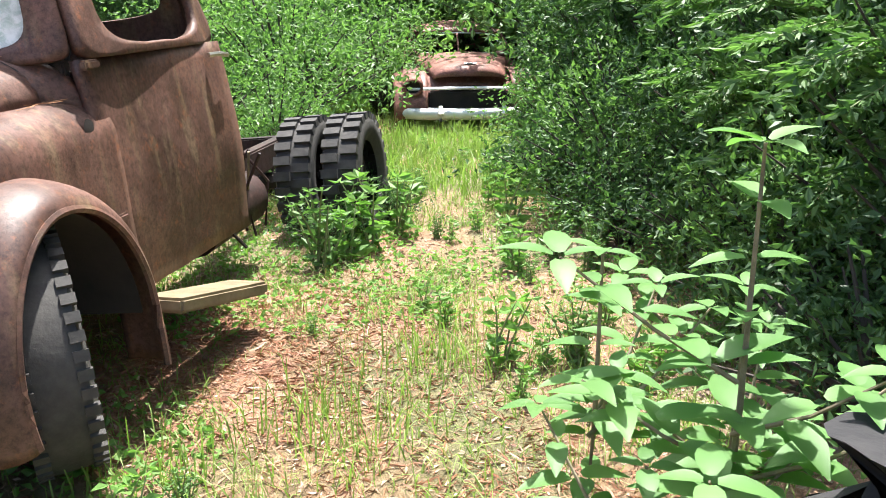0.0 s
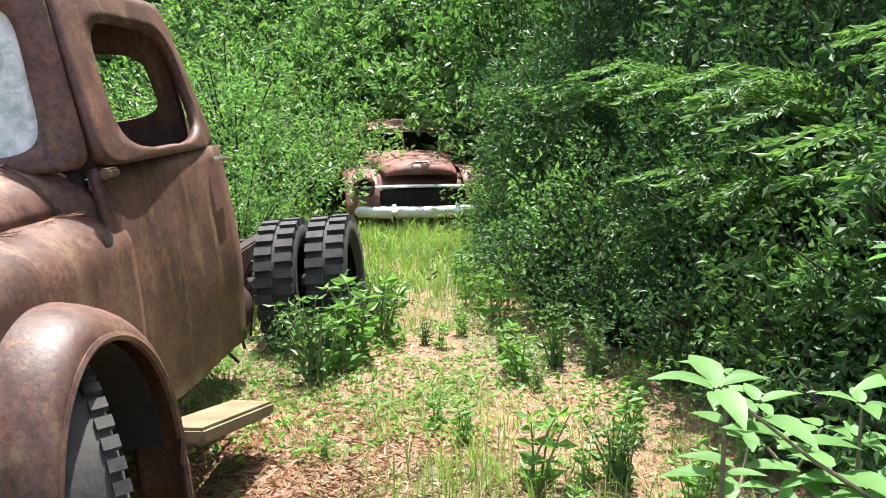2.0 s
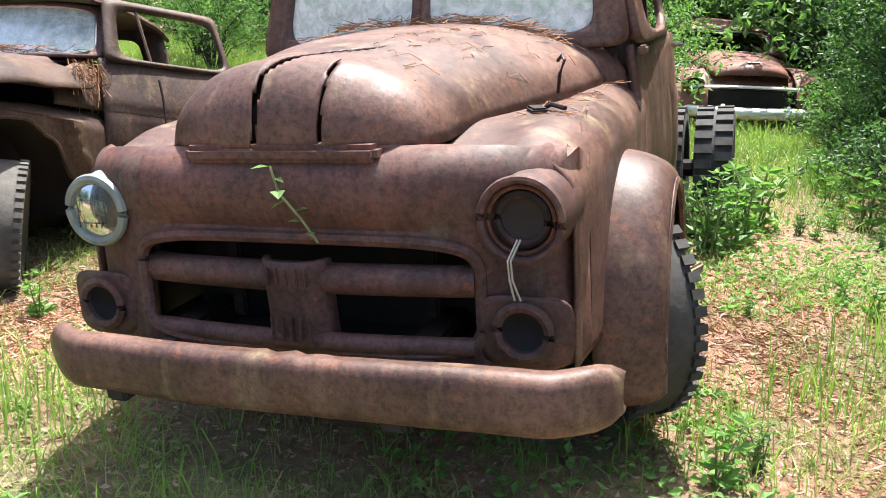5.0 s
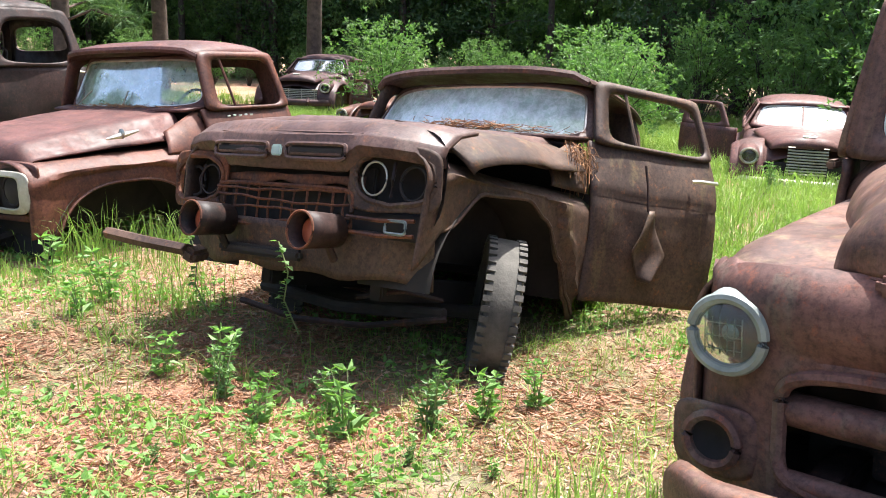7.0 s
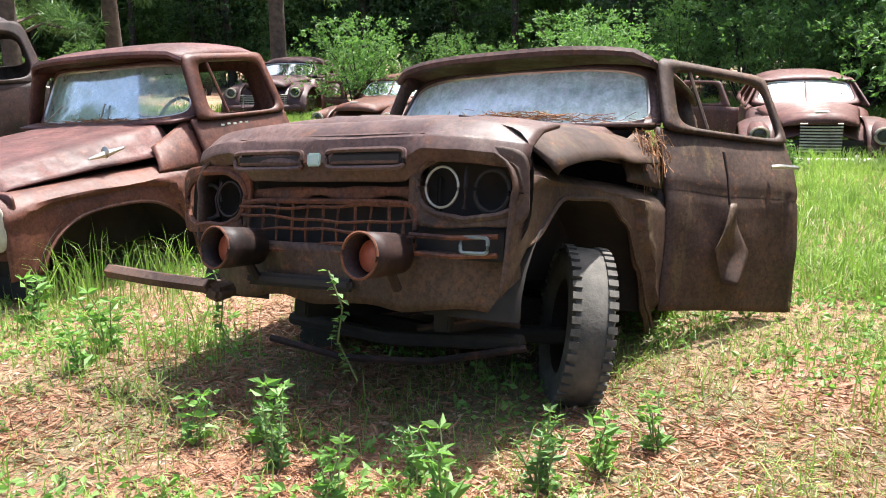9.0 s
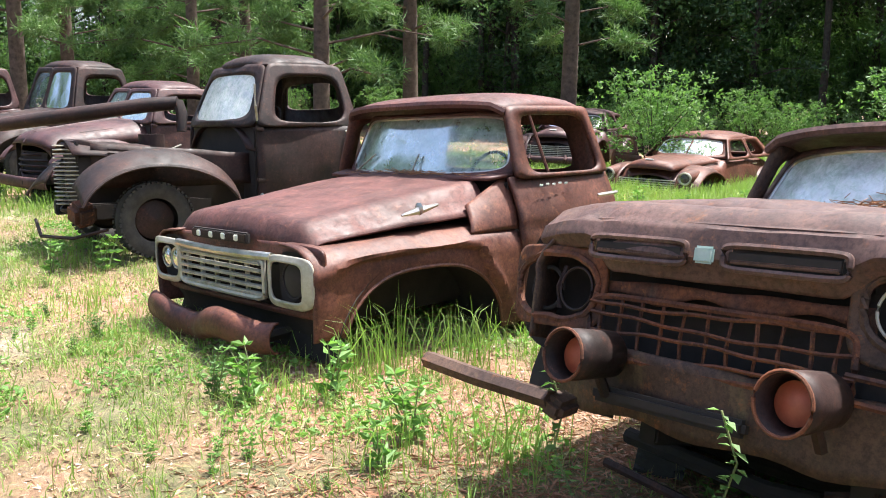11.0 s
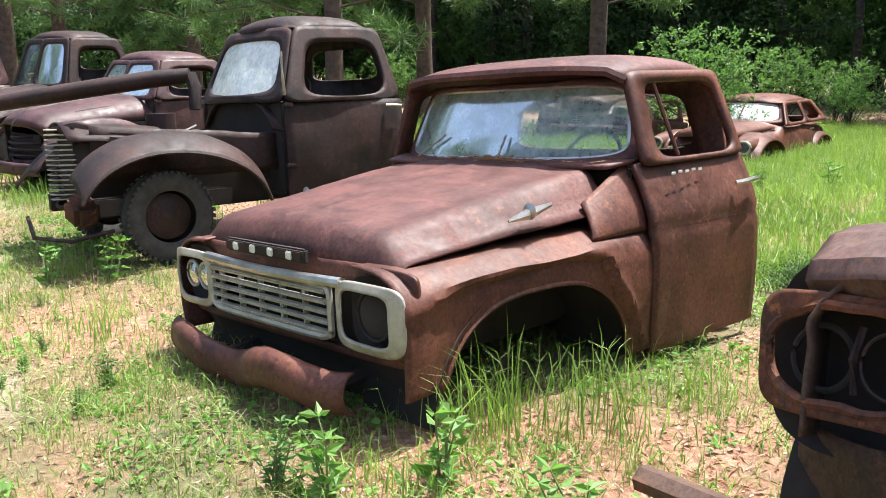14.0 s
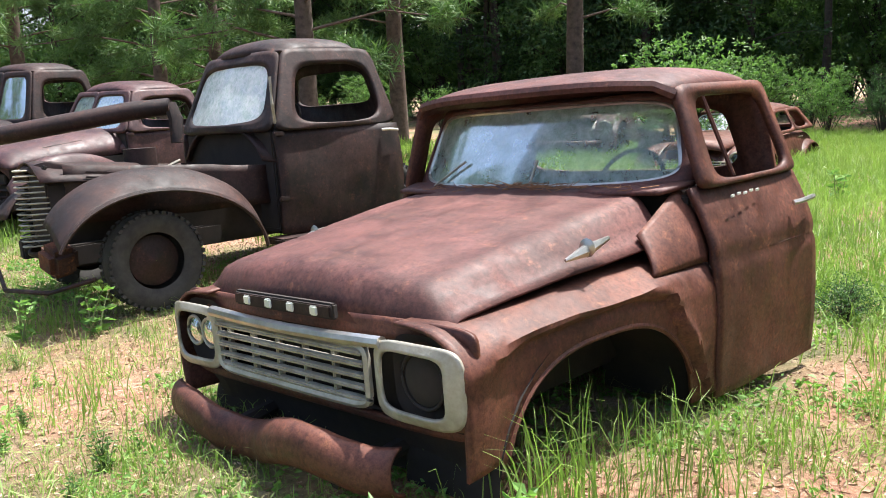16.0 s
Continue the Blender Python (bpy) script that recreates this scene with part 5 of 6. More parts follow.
def saloon(name, m, label, body, chrome_bumper, nose, glass, door_open=0.0, eyebrow=False):
    t = thing(name, m, label, "car", "wrecked saloon cars")
    w, L = 0.84, 4.3
    seed = len(name)
    # lower body: one shell from hood over the flanks to the tail
    def shell(u, v):
        a = (u - 0.5) * 2
        y = lerp(0.06, L, v)
        half = w * curve_at([(0, 0.72), (0.12, 0.92), (0.5, 1.0), (0.85, 0.95), (1, 0.62)], v)
        top = curve_at([(0, 0.72), (0.06, 0.90), (0.30, 1.0), (0.36, 1.02), (0.75, 1.0), (0.92, 0.86), (1, 0.52)], v)
        k = abs(a)
        if k < 0.62:
            x = k / 0.62
            return math.copysign(half * 0.93 * x, a), y, top - 0.10 * x ** 3 - (0.10 * x ** 2 if v < 0.33 else 0)
        q = (k - 0.62) / 0.38
        tz = top - 0.10 - (0.10 if v < 0.33 else 0)
        return math.copysign(half * (0.93 + 0.10 * math.sin(math.pi * min(1, q * 1.1) * 0.6)), a), y, lerp(tz, 0.24, q)
    inside = lambda u, v: abs(u - 0.5) < 0.27 and 0.36 < v < 0.76
    part("body", grid(shell, 44, 50, 0.006, seed, skip=inside), body, t, "rusty rounded car body", 0.014)
    # crowned hood
    def hood(u, v):
        x = (u - 0.5) * 2
        return x * lerp(0.44, 0.66, v), lerp(-0.04, 1.45, v) + 0.12 * x * x * (1 - v), lerp(0.80, 0.93, v) + lerp(0.20, 0.13, v) * (1 - abs(x) ** 2.6) ** 0.6 * (1 - 0.75 * max(0, 1 - v / 0.10) ** 2)
    hd = part("hood", grid(hood, 26, 18, 0.004, seed), body, t, "domed rusty hood", 0.012)
    part("hood_emblem", tube([Vector(hood(0.42 + 0.016 * k, 0.10)) + Vector((0, -0.01, 0.01)) for k in range(11)], 0.018, 5, flat=0.6), WHITE_CHROME, hd)
    for s in (-1, 1):
        def wing(u, v):
            a = lerp(0.0, math.pi, u)
            y = 0.62 - 0.66 * math.cos(a)
            z = 0.30 + 0.60 * math.sin(a) ** 0.7
            return s * lerp(w + 0.09, 0.52, v ** 1.2), y + (-0.02 if u < 0.1 else 0), z - 0.12 * (1 - math.sin(v * math.pi / 2)) ** 1.5
        part("fender", grid(wing, 30, 12, 0.005, seed + s), body, t, "bulging front fender", 0.014)
        def tail(u, v):
            a = lerp(0.0, math.pi, u)
            return s * lerp(w + 0.07, 0.62, v ** 1.2), 3.35 - 0.55 * math.cos(a), 0.30 + 0.46 * math.sin(a) ** 0.7 - 0.09 * (1 - math.sin(v * math.pi / 2)) ** 1.5
        part("rear_fender", grid(tail, 26, 8, 0.005, seed), body, t, "", 0.014)
        lp = part("headlamp", tube(circle(s * 0.70, -0.03, 0.70, 0.105, 26), 0.02, 6, closed=True), body if nose == "oval" else GRILLE_CREAM, t, "headlamp ring")
        # oval nose: lamp opening near-black, its shade painted on
        part("lens", dish(s * 0.70, -0.02, 0.70, 0.10, 0.02 if nose != "oval" else -0.06), LENS if nose != "oval" else DARK, lp)
        part("lamp_pod", tube([(s * 0.70, -0.03, 0.70), (s * 0.70, 0.35, 0.71)], [0.12, 0.16], 22, cap=False), body, lp)
        wheel(t, s * 0.74, 0.66, 0.28, 0.33, 0.17)
        wheel(t, s * 0.74, 3.35, 0.28, 0.33, 0.17)
    # roof and posts
    def roof(u, v):
        x = (u - 0.5) * 2
        y = lerp(1.86, 3.42, v)
        r = (abs(x) ** 3.5 + abs(2 * v - 1) ** 4) ** (1 / 3.6)
        return x * 0.60, y, 1.36 + 0.14 * max(0, 1 - min(1, r) ** 2.4) ** 0.6
    part("roof", grid(roof, 24, 22, 0.004, seed), body, t, "domed rusty roof", 0.02)
    def screen(u, v):
        x = (u - 0.5) * 2
        return x * lerp(0.74, 0.60, v), lerp(1.50, 1.90, v) + 0.16 * x * x * (1 - 0.6 * v), lerp(0.99, 1.38, v)
    part("screen_surround", holed(screen, 0.5, 0.5, 0.44, 0.40, 5, 56, 2), body, t, thick=0.03)
    part("screen_trim", tube([screen(0.5 + 0.44 * rrect(2 * math.pi * i / 48, 5)[0], 0.5 + 0.40 * rrect(2 * math.pi * i / 48, 5)[1]) for i in range(48)], 0.014, 6, closed=True), WHITE_CHROME, t)
    if glass:
        part("windscreen", pane(screen, 0.5, 0.5, 0.44, 0.40, 5, 40, 4), glass, t).visible_shadow = False
    part("centre_post", tube([screen(0.5, 0.05), screen(0.5, 0.95)], 0.014, 6), body, t)
    for s in (-1, 1):
        sidefn = lambda u, v: (s * lerp(0.80, 0.60, v), lerp(lerp(1.52, 3.75, u), lerp(1.90, 3.35, u), v), lerp(0.96, 1.38, v))
        half1 = lambda u, v: sidefn(u * 0.5, v)
        half2 = lambda u, v: sidefn(0.5 + u * 0.5, v)
        part("window_frame", holed(half1, 0.54, 0.50, 0.40, 0.38, 5, 40, 2), body, t, thick=0.03)
        part("window_frame", holed(half2, 0.42, 0.50, 0.34, 0.36, 4, 40, 2), body, t, thick=0.03)
        part("handle", tube([(s * (w + 0.03), 2.55, 0.86), (s * (w + 0.05), 2.70, 0.86)], 0.012, 5), CHROME, t)
    part("back_screen", holed(lambda u, v: ((u - 0.5) * 2 * lerp(0.80, 0.60, v), lerp(3.78, 3.33, v), lerp(0.94, 1.38, v)), 0.5, 0.5, 0.36, 0.34, 4, 40, 2), body, t, thick=0.03)
    # floor and seats near-black, painting the shaded cabin
    part("cabin_floor", box(1.5, 2.3, 0.05, 0, 2.6, 0.38, 0.01), DARK, t)
    for y in (2.25, 3.2):
        part("seat_back", box(1.25, 0.15, 0.55, 0, y, 0.72, 0.06), DARK, t)
    part("dashboard", box(1.35, 0.15, 0.14, 0, 1.68, 0.92, 0.04), RUST_D, t)
    # mouth
    # near-black box gives the mouth its shade by colour
    g = part("grille", box(1.02, 0.05, 0.26, 0, 0.06, 0.50, 0.02), DARK, t, "dark open grille")
    if nose == "oval":
        for z in (0.64, 0.40):
            part("grille_moulding", tube([(x, -0.06 + 0.16 * x * x, z + (0.05 if z > 0.5 else -0.02) * (1 - 1.2 * x * x)) for x in [-0.8 + i * 0.1 for i in range(17)]], 0.024, 6), WHITE_CHROME, g)
    elif nose == "slats":
        for k in range(7):
            part("slat", tube([(x, 0.0 + 0.12 * x * x, 0.38 + 0.043 * k) for x in [-0.62 + i * 0.155 for i in range(9)]], 0.012, 5), GRILLE_CREAM, g)
        for k in range(4):
            part("divider", box(0.014, 0.02, 0.30, -0.45 + 0.3 * k, 0.0, 0.51, 0.004), GRILLE_CREAM, g)
    else:
        for k in range(10):
            part("slat", tube([(x, -0.02 + 0.3 * x * x, 0.48 + 0.042 * k) for x in (-0.24, -0.12, 0, 0.12, 0.24)], 0.013, 5), GRILLE_CREAM, g)
        # dark plate, painted shade behind the tall grille
        part("grille_back", box(0.44, 0.03, 0.44, 0, 0.05, 0.68, 0.02), DARK, g)
    def bump(u, v):
        x = (u - 0.5) * 2
        a = (v - 0.5) * math.pi * 1.1
        return x * 0.90, -0.18 - 0.05 * math.cos(a) + 0.22 * abs(x) ** 3, 0.335 + 0.075 * math.sin(a)
    bp = part("bumper", grid(bump, 30, 8, 0.006, seed), chrome_bumper, t, "pale pitted chrome bumper", 0.012)
    for s in (-1, 1):
        part("over_rider", tube([(s * 0.38, -0.25, 0.26), (s * 0.38, -0.27, 0.36), (s * 0.38, -0.22, 0.46)], [0.03, 0.04, 0.025], 8), chrome_bumper, bp)
    if door_open:
        d = part("door", grid(lambda u, v: (-0.02 * math.sin(3.1 * v), 1.0 * u, lerp(0.30, 0.96, v)), 8, 8, 0.006, 2), body, t, "front door standing open", 0.04, m=pose(-0.88, 1.55, 0, 0, 0, door_open))
        part("window_frame", holed(lambda u, v: (0.10 * v, lerp(0.12 + 0.25 * v, 1.0, u), lerp(0.95, 1.36, v)), 0.5, 0.5, 0.38, 0.38, 4, 32, 2), body, d, thick=0.03)
    return t


LOW = Matrix.Diagonal((1, 1, 0.88, 1))
saloon("brush_car", lift(0.22, 9.7, -0.03, 6, 0, 0) @ Matrix.Diagonal((0.93, 1, 0.79, 1)), "salmon rusted car with pale bumper among bushes", RUST_K, WHITE_CHROME, "oval", None)
saloon("open_door_saloon", lift(-12.3, 12.0, -0.34, 10, 0, 0) @ LOW @ Matrix.Scale(0.98, 4), "red-brown rusted four-door saloon behind weeds", RUST_C2, RUST_C2, "slats", CLEAR, 60)
saloon("meadow_car", lift(-4.48, 11.1, -0.30, 16, 0, 0) @ LOW, "dusty red rusted coupe in tall meadow grass", RUST_C, GRILLE_CREAM, "tall", HAZE, 55)
saloon("far_saloon", lift(-31.0, 3.4, -0.02, 20, 0, 0) @ LOW, "dark maroon saloon at the tree line", RUST_E, RUST_E, "slats", CLEAR)
saloon("hidden_saloon", lift(-15.8, 13.5, -0.02, 25, 0, 0) @ LOW, "dark rusty saloon behind the row", RUST_E, RUST_E, "slats", CLEAR)

# ---- plants ----
rng = np.random.default_rng(7)


def mesh_from(name, verts, faces4, faces3, mat):
    me = bpy.data.meshes.new(name)
    nv, n4, n3 = len(verts), len(faces4), len(faces3)
    me.vertices.add(nv)
    me.vertices.foreach_set("co", np.asarray(verts, np.float32).ravel())
    loops = np.concatenate([np.asarray(faces4, np.int32).ravel(), np.asarray(faces3, np.int32).ravel()])
    me.loops.add(len(loops))
    me.loops.foreach_set("vertex_index", loops)
    me.polygons.add(n4 + n3)
    me.polygons.foreach_set("loop_start", np.concatenate([np.arange(n4) * 4, n4 * 4 + np.arange(n3) * 3]).astype(np.int32))
    me.polygons.foreach_set("use_smooth", np.zeros(n4 + n3, bool))
    me.update(calc_edges=True)
    me.materials.append(mat)
    return me


def unit(v):
    return v / np.maximum(np.linalg.norm(v, axis=1, keepdims=True), 1e-6)


def leaf_mesh(name, base, along, size, mat, width=0.5, fold=0.25):
    """Folded, pointed leaves: each grows from base along a direction, with its own size."""
    n = len(base)
    along = unit(along)
    rnd = rng.normal(size=(n, 3))
    side = unit(np.cross(along, rnd))
    up = np.cross(side, along)
    s = np.asarray(size).reshape(-1, 1)
    mid = base + along * s * 0.45
    p0, p3 = base, base + along * s - up * s * 0.12
    p1 = mid + side * s * width * 0.5 + up * s * fold * 0.4
    p2 = mid - side * s * width * 0.5 + up * s * fold * 0.4
    v = np.stack([p0, p1, p3, p2], 1).reshape(-1, 3)
    i = np.arange(n)[:, None] * 4
    f = np.concatenate([i + [[0, 1, 2]], i + [[0, 2, 3]]])
    return mesh_from(name, v, np.zeros((0, 4), int), f, mat)


def blades(name, root, height, lean, width, mat):
    """Grass blades, each bent over towards its lean."""
    n = len(root)
    a = rng.uniform(0, 2 * np.pi, n)
    side = np.stack([np.cos(a), np.sin(a), np.zeros(n)], 1) * np.asarray(width).reshape(-1, 1) * 0.5
    h = np.asarray(height).reshape(-1, 1)
    up = np.array([[0, 0, 1.0]])
    droop = np.linalg.norm(lean, axis=1, keepdims=True)
    m1 = root + up * h * 0.42 + lean * h * 0.16
    m2 = root + up * h * (0.78 - 0.12 * droop) + lean * h * 0.48
    tip = root + up * h * np.maximum(0.12, 0.98 - 0.38 * droop) + lean * h * 0.95
    v = np.stack([root - side, root + side, m1 + side * 0.9, m1 - side * 0.9, m2 + side * 0.65, m2 - side * 0.65, tip], 1).reshape(-1, 3)
    i = np.arange(n)[:, None] * 7
    return mesh_from(name, v, np.concatenate([i + [[0, 1, 2, 3]], i + [[3, 2, 4, 5]]]), i + [[5, 4, 6]], mat)


def zs(x, y):
    return np.array([ground_z(a, b) for a, b in zip(x, y)])


def field(n_tufts, per, x0, x1, y0, y1, spread, keep):
    tx, ty = rng.uniform(x0, x1, n_tufts), rng.uniform(y0, y1, n_tufts)
    ok = np.array([keep(a, b) for a, b in zip(tx, ty)], bool)
    tx, ty = tx[ok], ty[ok]
    x = np.repeat(tx, per) + rng.normal(0, spread, len(tx) * per)
    y = np.repeat(ty, per) + rng.normal(0, spread, len(ty) * per)
    tall = np.repeat(rng.uniform(0.55, 1.35, len(tx)), per)
    return x, y, tall


def meadow_noise(x, y):
    return noise.noise(Vector((x * 0.7, y * 0.7, 3.0))) + 0.6 * noise.noise(Vector((x * 2.1, y * 2.1, 8.0)))


def lean_of(n, amount):
    a = rng.uniform(0, 2 * np.pi, n)
    r = rng.uniform(0, amount, n)
    return np.stack([np.cos(a) * r, np.sin(a) * r, np.zeros(n)], 1)


BARE = ((-4.7, 1.8, 0.9), (-3.7, 2.9, 0.8), (-0.65, 3.3, 0.75), (-6.1, 1.7, 0.55), (0.25, 2.1, 0.55), (-5.6, 2.7, 0.8))


def bareness(x, y):
    """How far needles and litter have smothered the grass."""
    return min(1.0, max(math.exp(-((x - a) ** 2 + (y - b) ** 2) / (r * r)) for a, b, r in BARE) * (0.9 + 0.9 * noise.noise(Vector((x * 2.3, y * 2.3, 1.0)))))


def build_grass():
    # short worn grass along the walked strip
    x, y, tall = field(17000, 12, -17, 2.0, -2.0, 6.5, 0.065, lambda a, b: meadow_noise(a, b) > random.uniform(-0.7, 0.35) and random.random() > 0.85 * bareness(a, b))
    h = tall ** 1.5 * rng.uniform(0.03, 0.13, len(x))
    tagged(new("short_grass", blades("short_grass", np.stack([x, y, zs(x, y) - 0.005], 1), h, lean_of(len(x), 1.9), rng.uniform(0.003, 0.007, len(x)), GRASS_M)), "short patchy green grass on the worn strip", "grass", kind="stuff")
    x, y, tall = field(2200, 12, -17, 2.0, 0.2, 6.5, 0.05, lambda a, b: meadow_noise(a, b) > -0.3 and random.random() > bareness(a, b))
    h = tall * rng.uniform(0.05, 0.16, len(x))
    tagged(new("dry_grass", blades("dry_grass", np.stack([x, y, zs(x, y) - 0.005], 1), h, lean_of(len(x), 1.9), rng.uniform(0.002, 0.004, len(x)), DRYGRASS_M)), "dry straw-coloured grass among the green", "grass", kind="stuff")
    # tall tufts round the wrecks
    spots = [(-7.35, 2.9, 0.34, 130), (-7.15, 3.35, 0.3, 120), (-7.25, 2.35, 0.16, 60), (-7.0, 3.9, 0.2, 60), (-3.15, 1.9, 0.22, 120), (-3.35, 1.55, 0.18, 90), (-6.15, 2.7, 0.26, 90), (-6.35, 2.35, 0.22, 60), (-0.75, 2.35, 0.16, 120), (-0.3, 2.75, 0.18, 140), (0.1, 3.3, 0.2, 120), (-8.9, 2.1, 0.16, 60), (-11.4, 2.6, 0.22, 80), (-2.3, 1.35, 0.2, 90), (-1.75, 1.15, 0.16, 70), (-9.7, 2.2, 0.2, 60), (-2.9, 3.5, 0.3, 140), (-6.7, 4.6, 0.35, 140)]
    xs_, ys_, hs_ = [], [], []
    for cx, cy, hh, k in spots:
        xs_.append(rng.normal(cx, 0.14, k))
        ys_.append(rng.normal(cy, 0.14, k))
        hs_.append(hh * rng.uniform(0.5, 1.5, k))
    x, y, h = map(np.concatenate, (xs_, ys_, hs_))
    tagged(new("tall_tufts", blades("tall_tufts", np.stack([x, y, zs(x, y) - 0.005], 1), h, lean_of(len(x), 0.75), rng.uniform(0.004, 0.008, len(x)), GRASS_M)), "tall green grass tufts beside the wrecks", "grass", kind="stuff")
    # meadow behind the row
    x, y, tall = field(24000, 9, -16, 1.2, 5.2, 21, 0.10, lambda a, b: not (a > -2.6 and b < 6.5))
    h = tall * rng.uniform(0.12, 0.28, len(x))
    tagged(new("meadow_grass", blades("meadow_grass", np.stack([x, y, zs(x, y) - 0.01], 1), h, lean_of(len(x), 1.2), rng.uniform(0.005, 0.010, len(x)), GRASS_M)), "tall bright meadow grass behind the trucks", "grass", kind="stuff")
    x, y, tall = field(7000, 9, -34, -15, -4, 16, 0.10, lambda a, b: meadow_noise(a, b) > -0.5)
    h = tall * rng.uniform(0.08, 0.26, len(x))
    tagged(new("far_grass", blades("far_grass", np.stack([x, y, zs(x, y) - 0.01], 1), h, lean_of(len(x), 0.8), rng.uniform(0.012, 0.02, len(x)), GRASS_M)), "sunlit grass before the far trucks", "grass", kind="stuff")
    # fallen leaves and needles
    n = 80000
    x, y = rng.uniform(-15, 2.0, n), rng.uniform(-1.5, 6.5, n)
    b = np.stack([x, y, zs(x, y) + 0.004], 1)
    al = rng.normal(size=(n, 3)) * [1, 1, 0.15]
    tagged(new("leaf_litter", leaf_mesh("leaf_litter", b, al, rng.uniform(0.010, 0.042, n), LITTER_M, 0.45, 0.2)), "brown and pale fallen leaves on the ground", "leaf litter", kind="stuff")
    n = 220000
    x, y = rng.uniform(-10, 1.5, n), rng.uniform(0.2, 4.6, n)
    ok = np.array([random.random() < bareness(a, c) for a, c in zip(x, y)])
    x, y = x[ok], y[ok]
    al = rng.normal(size=(len(x), 3)) * [1, 1, 0.12] + [0, 0, 0.05]
    thin = rng.uniform(0.03, 0.09, len(x))
    tagged(new("needle_litter", leaf_mesh("needle_litter", np.stack([x, y, zs(x, y) + 0.006], 1), al, thin, NEEDLE_LITTER_M, 0.035, 0.1)), "rusty red carpet of fallen pine needles", "leaf litter", kind="stuff")
    n = 60000
    x, y = rng.uniform(-14, 2.0, n), rng.uniform(0.3, 6.5, n)
    ok = np.array([meadow_noise(a * 0.8 + 20, c * 0.8) > 0.05 + 0.35 * bareness(a, c) for a, c in zip(x, y)])
    x, y = x[ok], y[ok]
    b = np.stack([x, y, zs(x, y) + rng.uniform(0.005, 0.05, len(x))], 1)
    al = rng.normal(size=(len(x), 3)) * [1, 1, 0.35] + [0, 0, 0.2]
    tagged(new("low_weeds", leaf_mesh("low_weeds", b, al, rng.uniform(0.02, 0.055, len(x)), WEED_M, 0.6, 0.2)), "low broad-leaved weeds in the grass", "weeds", kind="stuff")


build_grass()


def weed(name, height, stems, leaf, mat, label, seed):
    """A small upright plant with leaves in pairs up each stem; returned at the origin."""
    r = random.Random(seed)
    t = thing(name, Matrix(), label, "plant", "weeds round the wrecks")
    base, along, size = [], [], []
    for k in range(stems):
        a, lean = r.uniform(0, 6.28), r.uniform(0.05, 0.45)
        h = height * r.uniform(0.55, 1.0)
        pts = [Vector((math.cos(a) * lean * h * q ** 1.4 + 0.03 * math.cos(k), math.sin(a) * lean * h * q ** 1.4 + 0.03 * math.sin(k), h * q)) for q in (0, 0.35, 0.7, 1.0)]
        part("stem", tube(pts, [0.006, 0.005, 0.004, 0.002], 5), STEM, t)
        nodes_n = int(3 + h / leaf * 0.85)
        for q in range(nodes_n):
            f = 0.12 + 0.88 * q / (nodes_n - 1)
            i = min(2, int(f * 3))
            p = pts[i].lerp(pts[i + 1], f * 3 - i)
            a0 = r.uniform(0, 6.28)
            for w in range(2 if q < nodes_n - 1 else 4):
                b = a0 + w * math.pi * (1 if q < nodes_n - 1 else 0.5)
                base.append(p)
                along.append((math.cos(b), math.sin(b), r.uniform(-0.15, 0.6)))
                size.append(leaf * r.uniform(0.6, 1.2) * (1.1 - 0.45 * f))
    tagged(part("foliage", leaf_mesh("foliage", np.array(base), np.array(along), np.array(size), mat, 0.46, 0.2), mat, t), kind="stuff")
    return t


def at(x, y, rz=0, s=1.0, dz=0.0):
    return pose(x, y, ground_z(x, y) + dz, 0, 0, rz) @ Matrix.Diagonal((s, s, s, 1))


weed_a = weed("broadleaf_weed", 0.32, 4, 0.105, WEED_M, "green broad-leaved weed growing in the litter", 1)
weed_b = weed("vine_weed", 0.30, 9, 0.06, BUSH_LT, "low leafy vine weed beside a wreck", 2)
spots = [(-4.95, 1.98, 0.8), (-4.6, 1.88, 0.7), (-4.25, 2.05, 0.9), (-4.05, 2.35, 0.95), (-3.95, 2.6, 0.8), (-5.15, 2.12, 0.9), (-4.45, 2.15, 0.7), (-3.8, 2.85, 0.7), (-7.35, 2.15, 0.95), (-7.55, 2.05, 0.8), (-7.2, 2.5, 1.0), (-0.75, 2.05, 0.75), (-0.62, 2.2, 0.6), (-6.35, 2.2, 0.8), (-6.55, 2.5, 1.0), (-2.0, 1.15, 0.6), (-11.3, 2.35, 0.9), (-11.0, 2.7, 1.0), (-8.95, 1.95, 0.6), (-2.7, 1.25, 0.6), (-6.2, 4.3, 1.4), (-6.5, 5.3, 1.8), (-6.3, 5.9, 2.0), (-10.6, 9.6, 1.2), (-10.0, 9.7, 1.0), (-9.5, 10.4, 1.2), (-3.3, 9.7, 1.3), (-4.6, 9.9, 1.2), (-0.45, 4.75, 1.2), (-0.35, 5.0, 1.5), (-0.55, 5.15, 1.6), (-0.25, 5.35, 1.4), (0.5, 5.6, 1.4), (0.75, 4.8, 1.2), (-18.2, 3.4, 1.4), (-17.3, 3.4, 1.2)]
wr = random.Random(77)
spots += [(wr.uniform(0.35, 1.5), wr.uniform(2.9, 7.5), wr.uniform(0.45, 1.1)) for k in range(60)]
spots += [(wr.uniform(-0.55, 0.3), wr.uniform(3.6, 8.5), wr.uniform(0.35, 0.7)) for k in range(16)]
spots += [(wr.uniform(-11, -2.9), wr.uniform(1.2, 2.2), wr.uniform(0.2, 0.4)) for k in range(30)]
for k, (x, y, s) in enumerate(spots):
    c = copy_thing(weed_a if k % 3 else weed_b, Matrix())
    c.matrix_world = at(x, y, 67 * k, s)
weed_a.matrix_world = at(-5.35, 1.95, 20, 0.7)
